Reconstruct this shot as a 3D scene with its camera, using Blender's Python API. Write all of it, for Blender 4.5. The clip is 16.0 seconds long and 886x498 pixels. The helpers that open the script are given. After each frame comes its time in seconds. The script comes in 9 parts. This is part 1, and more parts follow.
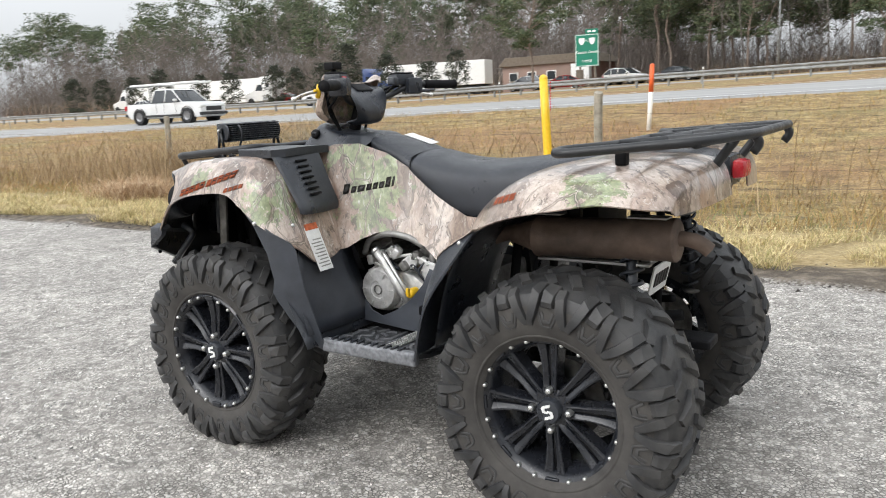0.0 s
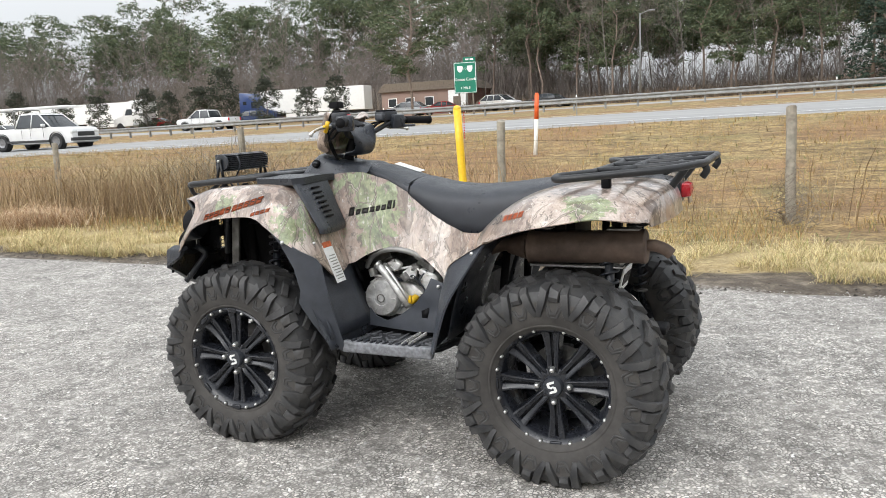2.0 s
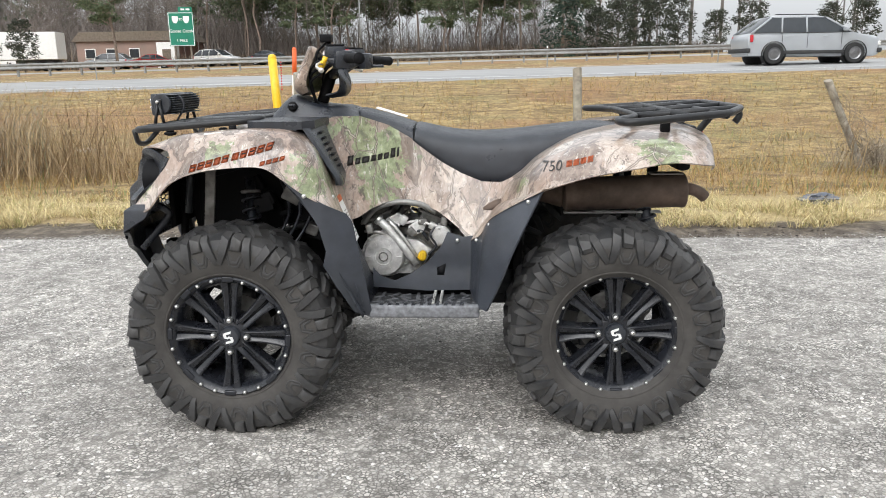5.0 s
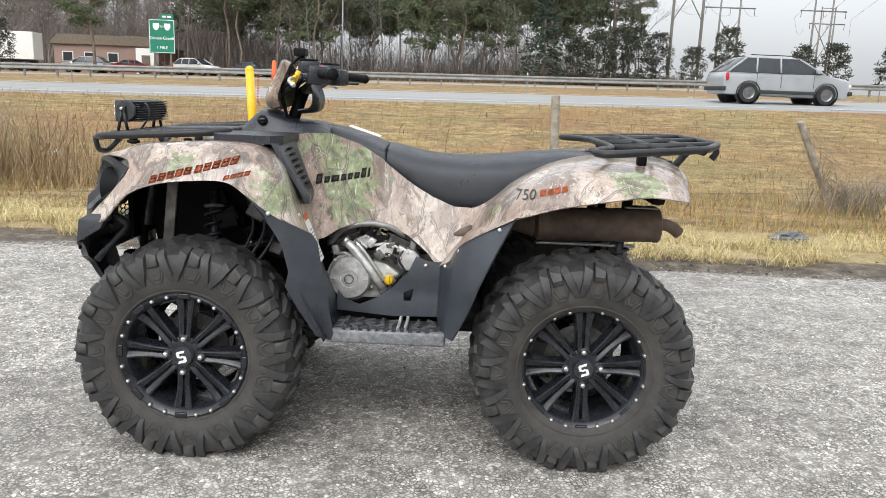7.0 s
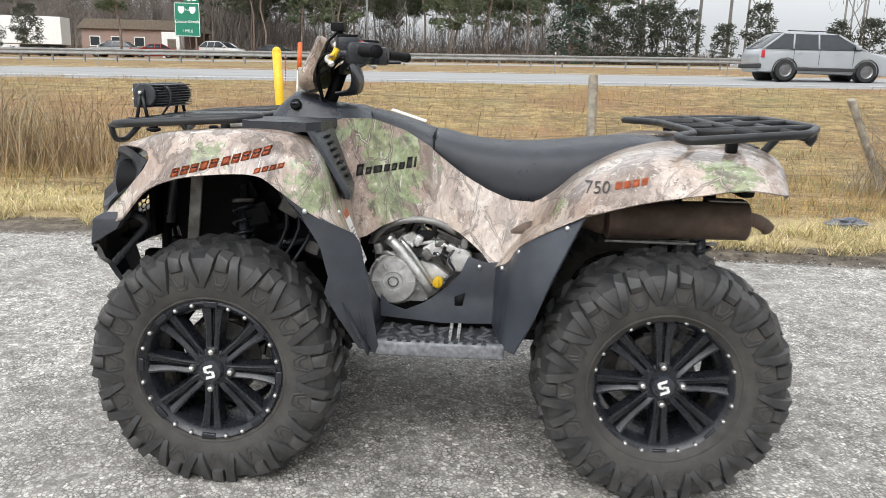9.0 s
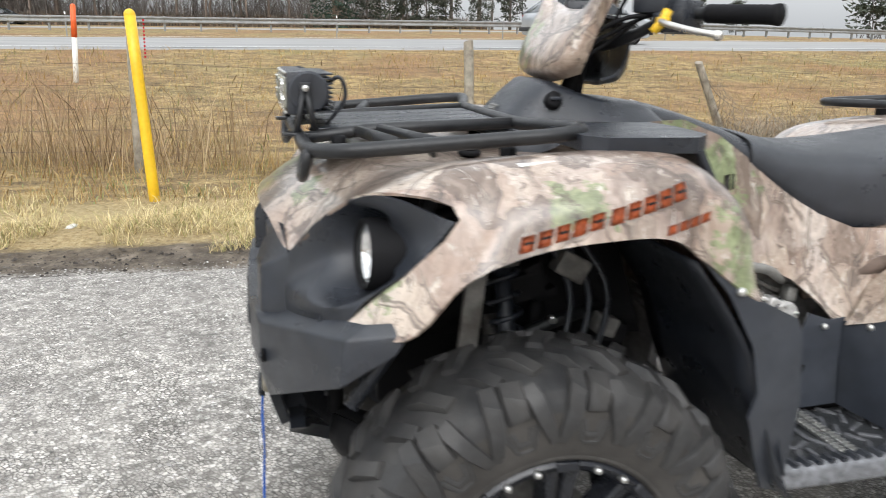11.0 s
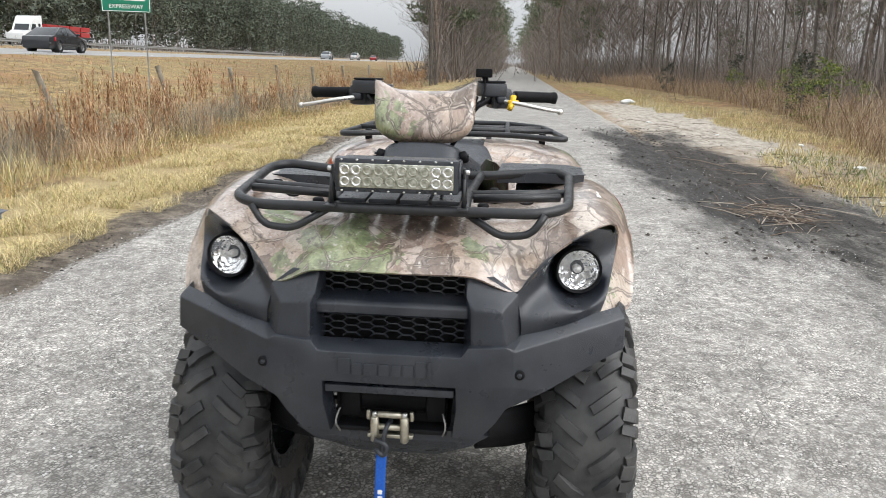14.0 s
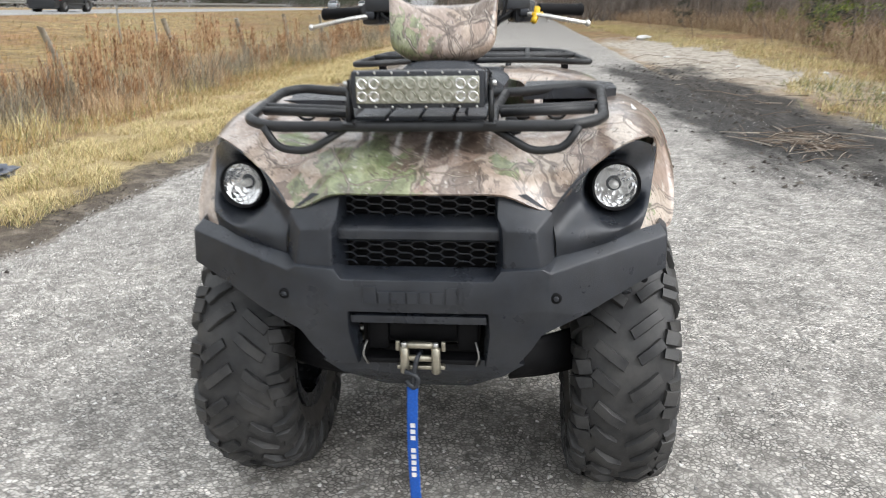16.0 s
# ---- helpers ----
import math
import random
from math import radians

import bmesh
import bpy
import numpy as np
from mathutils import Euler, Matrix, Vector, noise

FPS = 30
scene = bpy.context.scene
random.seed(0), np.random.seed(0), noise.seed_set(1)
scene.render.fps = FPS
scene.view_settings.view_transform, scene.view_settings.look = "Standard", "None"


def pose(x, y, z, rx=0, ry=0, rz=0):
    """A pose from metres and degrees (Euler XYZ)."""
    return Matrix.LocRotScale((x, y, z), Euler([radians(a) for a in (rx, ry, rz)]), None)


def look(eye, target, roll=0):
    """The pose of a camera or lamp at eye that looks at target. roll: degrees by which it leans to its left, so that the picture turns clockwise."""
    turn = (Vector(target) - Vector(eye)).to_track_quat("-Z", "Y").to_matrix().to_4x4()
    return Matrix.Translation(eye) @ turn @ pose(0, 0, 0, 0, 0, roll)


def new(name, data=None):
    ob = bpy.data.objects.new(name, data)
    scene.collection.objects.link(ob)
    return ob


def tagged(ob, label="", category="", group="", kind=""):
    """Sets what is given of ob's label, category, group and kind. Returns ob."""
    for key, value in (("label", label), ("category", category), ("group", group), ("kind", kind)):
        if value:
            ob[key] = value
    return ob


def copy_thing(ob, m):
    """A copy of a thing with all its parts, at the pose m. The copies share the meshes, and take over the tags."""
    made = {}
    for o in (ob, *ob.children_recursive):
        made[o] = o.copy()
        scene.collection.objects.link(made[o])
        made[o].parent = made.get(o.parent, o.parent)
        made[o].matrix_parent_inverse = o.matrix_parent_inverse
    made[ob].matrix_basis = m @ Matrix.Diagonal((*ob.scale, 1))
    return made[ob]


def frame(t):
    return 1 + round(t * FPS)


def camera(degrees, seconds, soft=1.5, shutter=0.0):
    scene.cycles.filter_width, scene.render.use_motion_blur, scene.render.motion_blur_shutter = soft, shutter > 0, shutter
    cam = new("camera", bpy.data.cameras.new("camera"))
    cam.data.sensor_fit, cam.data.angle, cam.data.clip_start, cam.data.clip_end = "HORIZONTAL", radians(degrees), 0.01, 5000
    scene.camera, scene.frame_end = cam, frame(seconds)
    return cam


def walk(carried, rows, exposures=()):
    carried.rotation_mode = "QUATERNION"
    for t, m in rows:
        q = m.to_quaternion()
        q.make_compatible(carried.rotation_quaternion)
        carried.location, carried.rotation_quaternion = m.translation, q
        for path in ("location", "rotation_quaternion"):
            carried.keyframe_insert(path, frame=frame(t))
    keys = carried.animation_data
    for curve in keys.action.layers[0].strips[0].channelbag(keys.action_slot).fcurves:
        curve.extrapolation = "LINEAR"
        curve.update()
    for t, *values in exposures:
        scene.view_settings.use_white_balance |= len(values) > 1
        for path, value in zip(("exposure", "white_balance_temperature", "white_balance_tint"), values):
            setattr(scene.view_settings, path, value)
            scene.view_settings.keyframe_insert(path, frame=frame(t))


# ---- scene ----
cam = camera(60.0, 16.0, 0.85, 0.3)
PATH = [
    (0, (1.506, -2.301, 1.176), (0.414, -0.669, 0.799), -2.8),
    (0.5, (1.274, -2.468, 1.203), (0.338, -0.734, 0.856), -3.0),
    (1, (1.167, -2.702, 1.233), (0.338, -0.919, 0.867), -2.1),
    (1.5, (1.276, -2.839, 1.198), (0.462, -1.04, 0.881), -0.9),
    (2, (1.35, -2.904, 1.236), (0.528, -1.111, 0.906), -2.7),
    (2.5, (1.29, -2.972, 1.233), (0.478, -1.162, 0.977), -1.2),
    (3, (1.168, -2.977, 1.191), (0.4, -1.141, 0.986), 0.2),
    (3.5, (0.853, -3.068, 1.128), (0.311, -1.152, 0.938), -1.7),
    (4, (0.588, -3.069, 1.079), (0.171, -1.126, 0.855), -0.3),
    (4.5, (0.293, -2.981, 1.157), (0.010, -1.031, 0.811), -2.6),
    (4.7, (0.221, -2.978, 1.197), (0.059, -1.037, 0.746), -2.2),
    (7, (0.232, -2.896, 1.198), (0.185, -0.936, 0.8), 2.2),
    (7.5, (0.246, -2.896, 1.202), (0.167, -0.937, 0.807), 1.7),
    (8, (0.253, -2.879, 1.196), (0.143, -0.923, 0.791), 1.7),
    (8.2, (0.255, -2.867, 1.187), (0.129, -0.915, 0.773), 1.6),
    (10.3, (-0.595, -1.929, 1.215), (-0.445, -0.002, 0.702), 2.6),
    (10.5, (-0.752, -1.857, 1.249), (-0.436, 0.047, 0.727), 2.8),
    (11, (-1.099, -1.588, 1.185), (-0.618, 0.283, 0.667), 1.1),
    (11.5, (-1.454, -1.34, 1.22), (-0.813, 0.463, 0.64), 5.3),
    (12, (-1.799, -1.112, 1.263), (-0.65, 0.418, 0.681), 2.5),
    (12.3, (-1.898, -0.847, 1.200), (-0.632, 0.582, 0.606), -2.4),
    (12.5, (-1.941, -0.71, 1.263), (-0.479, 0.512, 0.654), -0.8),
    (12.8, (-2.072, -0.554, 1.272), (-0.389, 0.367, 0.707), 2.9),
    (13, (-2.175, -0.423, 1.319), (-0.383, 0.235, 0.722), 3.0),
    (13.2, (-2.299, -0.354, 1.344), (-0.453, 0.169, 0.778), 3.3),
    (13.5, (-2.452, -0.31, 1.338), (-0.537, -0.058, 0.818), 2.2),
    (14, (-2.745, -0.26, 1.346), (-0.808, -0.095, 0.874), 1.3),
    (14.5, (-2.925, -0.079, 1.364), (-0.972, 0.049, 0.955), 1.7),
    (15, (-3.023, 0.014, 1.363), (-1.067, 0.064, 0.949), 0.5),
    (15.5, (-2.982, -0.008, 1.355), (-1.047, 0.03, 0.851), -0.6),
    (16, (-2.656, -0.227, 1.256), (-0.759, -0.022, 0.656), -1.1),
]
walk(cam, [(t, look(eye, target, roll)) for t, eye, target, roll in PATH], [(0.0, 0.02, 6310.0, 10.0), (16.0, 0.02, 6310.0, 10.0)])

# ---------------------------------------------------------------- daylight: flat winter overcast
world = bpy.data.worlds.new("overcast_sky")
scene.world = world
world.use_nodes = True
wn, wl = world.node_tree.nodes, world.node_tree.links
sky = wn.new("ShaderNodeTexSky")
sky.sky_type = "NISHITA"
sky.sun_disc = False
sky.sun_elevation, sky.sun_rotation = radians(38), radians(200)
sky.air_density, sky.dust_density, sky.ozone_density = 1.5, 6.0, 1.0
grey = wn.new("ShaderNodeHueSaturation")
grey.inputs["Saturation"].default_value = 0.12
grey.inputs["Value"].default_value = 0.10
wl.new(sky.outputs["Color"], grey.inputs["Color"])
wcoord = wn.new("ShaderNodeTexCoord")
wsep = wn.new("ShaderNodeSeparateXYZ")
wl.new(wcoord.outputs["Generated"], wsep.inputs["Vector"])
wmap = wn.new("ShaderNodeMapRange")          # an overcast sky is brightest overhead
wmap.inputs["From Min"].default_value, wmap.inputs["From Max"].default_value = 0.0, 1.0
wmap.inputs["To Min"].default_value, wmap.inputs["To Max"].default_value = 0.55, 1.42
wl.new(wsep.outputs["Z"], wmap.inputs["Value"])
wcloud = wn.new("ShaderNodeTexNoise")
wcloud.inputs["Scale"].default_value, wcloud.inputs["Detail"].default_value = 2.2, 3.0
wl.new(wcoord.outputs["Generated"], wcloud.inputs["Vector"])
wcm = wn.new("ShaderNodeMapRange")
wcm.inputs["From Min"].default_value, wcm.inputs["From Max"].default_value = 0.3, 0.7
wcm.inputs["To Min"].default_value, wcm.inputs["To Max"].default_value = 0.92, 1.06
wl.new(wcloud.outputs["Fac"], wcm.inputs["Value"])
wmul = wn.new("ShaderNodeMath")
wmul.operation = "MULTIPLY"
wl.new(wmap.outputs["Result"], wmul.inputs[0])
wl.new(wcm.outputs["Result"], wmul.inputs[1])
wtint = wn.new("ShaderNodeCombineColor")
wtint.inputs[0].default_value, wtint.inputs[1].default_value, wtint.inputs[2].default_value = 0.96, 0.985, 1.0
wscale = wn.new("ShaderNodeVectorMath")
wscale.operation = "SCALE"
wl.new(wtint.outputs["Color"], wscale.inputs[0])
wl.new(wmul.outputs["Value"], wscale.inputs["Scale"])
wadd = wn.new("ShaderNodeVectorMath")
wadd.operation = "ADD"
wl.new(wscale.outputs["Vector"], wadd.inputs[0])
wl.new(grey.outputs["Color"], wadd.inputs[1])
wl.new(wadd.outputs["Vector"], wn["Background"].inputs["Color"])
wn["Background"].inputs["Strength"].default_value = 0.98

sun = new("sun", bpy.data.lights.new("sun", "SUN"))
sun.data.energy, sun.data.angle, sun.data.color = 0.7, radians(25), (1.0, 0.97, 0.93)
sun.matrix_world = look((1, -14, 15), (0, 0, 0))

# ---------------------------------------------------------------- small tools


def part(name, bm, material, parent=None, label="", smooth=True, flat_angle=None):
    """Link a bmesh as one mesh object, under a thing or a part."""
    me = bpy.data.meshes.new(name)
    bmesh.ops.recalc_face_normals(bm, faces=bm.faces)
    if flat_angle:
        for e in bm.edges:
            e.smooth = len(e.link_faces) == 2 and e.calc_face_angle(3.0) < radians(flat_angle)
    for f in bm.faces:
        f.smooth = smooth
    bm.to_mesh(me)
    bm.free()
    if material:
        me.materials.append(material)
    ob = new(name, me)
    if parent is not None:
        ob.parent = parent
    if label:
        ob["label"] = label
    return ob


def share(ob, m, parent=None):
    """Another object on the same mesh."""
    c = new(ob.name.split(".")[0], ob.data)
    c.matrix_basis = m
    if parent is not None:
        c.parent = parent
    if "label" in ob:
        c["label"] = ob["label"]
    return c


def thing(name, label, category, group="", at=(0, 0, 0), turn=0):
    ob = new(name)
    ob.matrix_basis = pose(*at, 0, 0, turn)
    return tagged(ob, label, category, group)


def raw(name, verts, faces, material, parent=None, smooth=False):
    me = bpy.data.meshes.new(name)
    me.from_pydata(verts, [], faces)
    if smooth:
        me.polygons.foreach_set("use_smooth", [True] * len(me.polygons))
    me.materials.append(material)
    ob = new(name, me)
    if parent is not None:
        ob.parent = parent
    return ob


def box(bm, c, s, bevel=0.0, m=None, segs=2, taper=1.0):
    """A bevelled box, centre c and size s, into bm."""
    r = bmesh.ops.create_cube(bm, size=1.0)
    vs = r["verts"]
    for v in vs:
        k = taper if v.co.z > 0 else 1.0
        v.co = Vector((v.co.x * s[0] * k, v.co.y * s[1] * k, v.co.z * s[2]))
    if bevel > 0:
        es = list({e for v in vs for e in v.link_edges})
        r2 = bmesh.ops.bevel(bm, geom=es, offset=bevel, segments=segs, affect="EDGES", profile=0.6)
        vs = list({v for f in r2["faces"] for v in f.verts} | {v for v in vs if v.is_valid})
        seen, todo = set(vs), list(vs)
        while todo:
            v = todo.pop()
            for e in v.link_edges:
                o = e.other_vert(v)
                if o not in seen:
                    seen.add(o)
                    todo.append(o)
        vs = list(seen)
    mm = Matrix.Translation(c) @ (m if m is not None else Matrix())
    for v in vs:
        v.co = mm @ v.co
    return bm


def boxed(c, s, bevel=0.0, m=None, taper=1.0):
    return box(bmesh.new(), c, s, bevel, m, taper=taper)


def fillet(pts, radius, n=4, closed=False):
    """Round the corners of a polyline."""
    pts = [Vector(p) for p in pts]
    out = []
    k = len(pts)
    for i, p in enumerate(pts):
        if not closed and i in (0, k - 1):
            out.append(p)
            continue
        a, b = pts[i - 1] - p, pts[(i + 1) % k] - p
        d = min(radius, a.length * 0.48, b.length * 0.48)
        p0, p1 = p + a.normalized() * d, p + b.normalized() * d
        for j in range(n + 1):
            t = j / n
            out.append(p0 * (1 - t) ** 2 + p * 2 * t * (1 - t) + p1 * t * t)
    return out


def tube(pts, r, seg=10, closed=False, bm=None, caps=True, r_end=None):
    """Sweep a round section along a polyline."""
    bm = bm or bmesh.new()
    pts = [Vector(p) for p in pts]
    n = len(pts)
    rings = []
    ref = None
    for i, p in enumerate(pts):
        if closed:
            d = pts[(i + 1) % n] - pts[i - 1]
        else:
            d = pts[min(i + 1, n - 1)] - pts[max(i - 1, 0)]
        if d.length < 1e-9:
            d = Vector((0, 0, 1))
        d.normalize()
        if ref is None:
            ref = d.orthogonal().normalized()
        ref = (ref - d * ref.dot(d)).normalized()
        side = d.cross(ref)
        rr = r if r_end is None else r + (r_end - r) * i / max(n - 1, 1)
        rings.append([bm.verts.new(p + (ref * math.cos(2 * math.pi * j / seg) + side * math.sin(2 * math.pi * j / seg)) * rr) for j in range(seg)])
    for i in range(n if closed else n - 1):
        a, b = rings[i], rings[(i + 1) % n]
        off = 0
        if closed and i == n - 1:
            off = min(range(seg), key=lambda o: (a[0].co - b[o].co).length)
        for j in range(seg):
            bm.faces.new((a[j], a[(j + 1) % seg], b[(j + 1 + off) % seg], b[(j + off) % seg]))
    if caps and not closed:
        bm.faces.new(rings[0])
        bm.faces.new(rings[-1])
    return bm


def lathe(profile, seg=48, bm=None, m=None, arc=2 * math.pi):
    """Turn a profile of (radius, y) round the y axis."""
    bm = bm or bmesh.new()
    m = m if m is not None else Matrix()
    full = abs(arc - 2 * math.pi) < 1e-6
    rings = []
    for r, y in profile:
        k = seg if full else seg + 1
        rings.append([bm.verts.new(m @ Vector((r * math.cos(arc * j / seg), y, r * math.sin(arc * j / seg)))) for j in range(k)] if r > 1e-6
                     else [bm.verts.new(m @ Vector((0, y, 0)))])
    for a, b in zip(rings, rings[1:]):
        for j in range(seg):
            q = (j + 1) % len(a) if len(a) > 1 else 0
            w = (j + 1) % len(b) if len(b) > 1 else 0
            f = [a[j if len(a) > 1 else 0], a[q], b[w], b[j if len(b) > 1 else 0]]
            f = list(dict.fromkeys(f))
            if len(f) > 2:
                bm.faces.new(f)
    return bm


def cyl(c, r, h, axis="y", seg=20, bevel=0.0, bm=None, r2=None):
    """A round block with eased rims, along an axis."""
    r2 = r if r2 is None else r2
    b = min(bevel, h / 2.1)
    prof = [(0, -h / 2), (r - b, -h / 2), (r, -h / 2 + b), (r2, h / 2 - b), (r2 - b, h / 2), (0, h / 2)] if b else [(0, -h / 2), (r, -h / 2), (r2, h / 2), (0, h / 2)]
    turn = {"y": Matrix(), "z": Matrix.Rotation(radians(90), 4, "X"), "x": Matrix.Rotation(radians(-90), 4, "Z")}[axis] if isinstance(axis, str) else axis
    return lathe(prof, seg, bm, Matrix.Translation(c) @ turn)


def aim(a, b):
    """Turns +y to the way from a to b."""
    return (Vector(b) - Vector(a)).to_track_quat("Y", "Z").to_matrix().to_4x4()


def spline(pts, n):
    """Catmull-Rom through points, n steps between two."""
    pts = [np.array(p, float) for p in pts]
    ext = [2 * pts[0] - pts[1]] + pts + [2 * pts[-1] - pts[-2]]
    out = []
    for i in range(1, len(ext) - 2):
        a, b, c, d = ext[i - 1:i + 3]
        for j in range(n):
            t = j / n
            out.append(0.5 * (2 * b + (c - a) * t + (2 * a - 5 * b + 4 * c - d) * t * t + (3 * b - a - 3 * c + d) * t ** 3))
    out.append(pts[-1])
    return out


def loft(rows, nu=4, nv=4, thick=0.0, bm=None, linear_v=False):
    """A smooth skin through rows of points."""
    bm = bm or bmesh.new()
    if linear_v:
        fine = [[np.array(p, float) for p in r] for r in rows]
    else:
        fine = [spline(r, nv) for r in rows]
    cols = list(zip(*fine))
    cols = [spline(c, nu) for c in cols] if nu > 1 else [list(c) for c in cols]
    grid = [[bm.verts.new(p) for p in c] for c in cols]
    faces = []
    for a, b in zip(grid, grid[1:]):
        for i in range(len(a) - 1):
            q = [a[i], a[i + 1], b[i + 1], b[i]]
            if (q[0].co - q[1].co).length < 1e-6 and (q[2].co - q[3].co).length < 1e-6:
                continue
            faces.append(bm.faces.new(q))
    if thick:
        bmesh.ops.recalc_face_normals(bm, faces=faces)
        bmesh.ops.solidify(bm, geom=faces, thickness=thick)
    return bm


def mirrored(rows):
    """Rows given from the middle outwards become whole rows."""
    return [[(p[0], -p[1], p[2]) for p in reversed(r[1:])] + list(r) for r in rows]


def sheet(outline, fn, step=0.03, thick=0.004, bm=None):
    """A plate cut to an outline (u, v) and bent by fn(u, v) to a place."""
    own = bmesh.new()
    f = own.faces.new([own.verts.new((u, v, 0)) for u, v in outline])
    bmesh.ops.triangulate(own, faces=[f])
    us, vs = [p[0] for p in outline], [p[1] for p in outline]
    for lo, hi, no in ((min(us), max(us), (1, 0, 0)), (min(vs), max(vs), (0, 1, 0))):
        k = int((hi - lo) / step)
        for i in range(1, k + 1):
            t = lo + (hi - lo) * i / (k + 1)
            bmesh.ops.bisect_plane(own, geom=own.verts[:] + own.edges[:] + own.faces[:], plane_co=(t * no[0], t * no[1], 0), plane_no=no, dist=1e-6)
    for v in own.verts:
        v.co = Vector(fn(v.co.x, v.co.y))
    if thick:
        bmesh.ops.recalc_face_normals(own, faces=own.faces)
        bmesh.ops.solidify(own, geom=own.faces[:], thickness=thick)
    if bm is None:
        return own
    me = bpy.data.meshes.new("tmp")
    own.to_mesh(me)
    own.free()
    bm.from_mesh(me)
    bpy.data.meshes.remove(me)
    return bm


def prism(outline, axis, a, b, bevel=0.0, bm=None):
    """A polygon in the plane across an axis, from a to b along it."""
    own = bmesh.new()
    put = {"x": lambda u, v, w: (w, u, v), "y": lambda u, v, w: (u, w, v), "z": lambda u, v, w: (u, v, w)}[axis]
    lo = [own.verts.new(put(u, v, a)) for u, v in outline]
    hi = [own.verts.new(put(u, v, b)) for u, v in outline]
    own.faces.new(lo)
    own.faces.new(hi)
    n = len(lo)
    for i in range(n):
        own.faces.new((lo[i], lo[(i + 1) % n], hi[(i + 1) % n], hi[i]))
    if bevel:
        bmesh.ops.bevel(own, geom=own.edges[:], offset=bevel, segments=2, affect="EDGES", profile=0.6)
    if bm is None:
        return own
    me = bpy.data.meshes.new("tmp")
    own.to_mesh(me)
    own.free()
    bm.from_mesh(me)
    bpy.data.meshes.remove(me)
    return bm


def letters(text, size, m, material, parent, name="lettering", depth=0.002, align="CENTER"):
    cu = bpy.data.curves.new(name, "FONT")
    cu.body, cu.size, cu.extrude, cu.align_x, cu.align_y = text, size, depth, align, "CENTER"
    tmp = new("tmp_text", cu)
    me = bpy.data.meshes.new_from_object(tmp)
    bpy.data.objects.remove(tmp)
    bpy.data.curves.remove(cu)
    me.materials.clear()
    me.materials.append(material)
    ob = new(name, me)
    ob.matrix_basis = m
    ob.parent = parent
    return ob


# ---------------------------------------------------------------- materials
class Mat:
    """A small builder for node materials."""

    def __init__(self, name, rough=0.6, metal=0.0, coord="Object"):
        self.m = bpy.data.materials.new(name)
        self.m.use_nodes = True
        self.t = self.m.node_tree
        self.b = self.t.nodes["Principled BSDF"]
        self.b.inputs["Roughness"].default_value = rough
        self.b.inputs["Metallic"].default_value = metal
        self.co = self.t.nodes.new("ShaderNodeTexCoord").outputs[coord]
        self.bumps = None

    def link(self, a, b):
        self.t.links.new(a, b)

    def stretch(self, s, vec=None):
        n = self.t.nodes.new("ShaderNodeMapping")
        n.inputs["Scale"].default_value = s
        self.link(vec or self.co, n.inputs["Vector"])
        return n.outputs[0]

    def shift(self, d, vec=None):
        n = self.t.nodes.new("ShaderNodeMapping")
        n.inputs["Location"].default_value = d
        self.link(vec or self.co, n.inputs["Vector"])
        return n.outputs[0]

    def noise(self, scale, detail=4.0, rough=0.55, vec=None, dist=0.0, color=False):
        n = self.t.nodes.new("ShaderNodeTexNoise")
        n.inputs["Scale"].default_value, n.inputs["Detail"].default_value = scale, detail
        n.inputs["Roughness"].default_value, n.inputs["Distortion"].default_value = rough, dist
        self.link(vec or self.co, n.inputs["Vector"])
        return n.outputs["Color" if color else "Fac"]

    def cells(self, scale, feature="F1", vec=None, out="Distance", jitter=1.0):
        n = self.t.nodes.new("ShaderNodeTexVoronoi")
        n.feature = feature
        n.inputs["Scale"].default_value, n.inputs["Randomness"].default_value = scale, jitter
        self.link(vec or self.co, n.inputs["Vector"])
        return n.outputs[out]

    def ramp(self, fac, stops, mode="LINEAR"):
        n = self.t.nodes.new("ShaderNodeValToRGB")
        n.color_ramp.interpolation = mode
        e = n.color_ramp.elements
        while len(e) < len(stops):
            e.new(0.5)
        for k, (p, c) in zip(e, stops):
            k.position = p
            k.color = (*c, 1) if isinstance(c, tuple) else (c, c, c, 1)
        self.link(fac, n.inputs["Fac"])
        return n.outputs["Color"]

    def mix(self, fac, a, b, mode="MIX"):
        n = self.t.nodes.new("ShaderNodeMix")
        n.data_type, n.blend_type = "RGBA", mode
        for i, v in ((0, fac), (6, a), (7, b)):
            if isinstance(v, (int, float)):
                n.inputs[i].default_value = v if i == 0 else (v, v, v, 1)
            elif isinstance(v, tuple):
                n.inputs[i].default_value = (*v, 1)
            else:
                self.link(v, n.inputs[i])
        return n.outputs[2]

    def math(self, op, a, b=0.0):
        n = self.t.nodes.new("ShaderNodeMath")
        n.operation = op
        for s, v in ((n.inputs[0], a), (n.inputs[1], b)):
            if isinstance(v, (int, float)):
                s.default_value = v
            else:
                self.link(v, s)
        return n.outputs[0]

    def line(self, fac, at=0.5, width=0.02):
        """1 where fac is close to a value."""
        d = self.math("ABSOLUTE", self.math("SUBTRACT", fac, at))
        n = self.t.nodes.new("ShaderNodeMapRange")
        n.inputs["From Min"].default_value, n.inputs["From Max"].default_value = width * 0.5, width
        n.inputs["To Min"].default_value, n.inputs["To Max"].default_value = 1.0, 0.0
        self.link(d, n.inputs["Value"])
        return n.outputs["Result"]

    def island(self):
        return self.t.nodes.new("ShaderNodeNewGeometry").outputs["Random Per Island"]

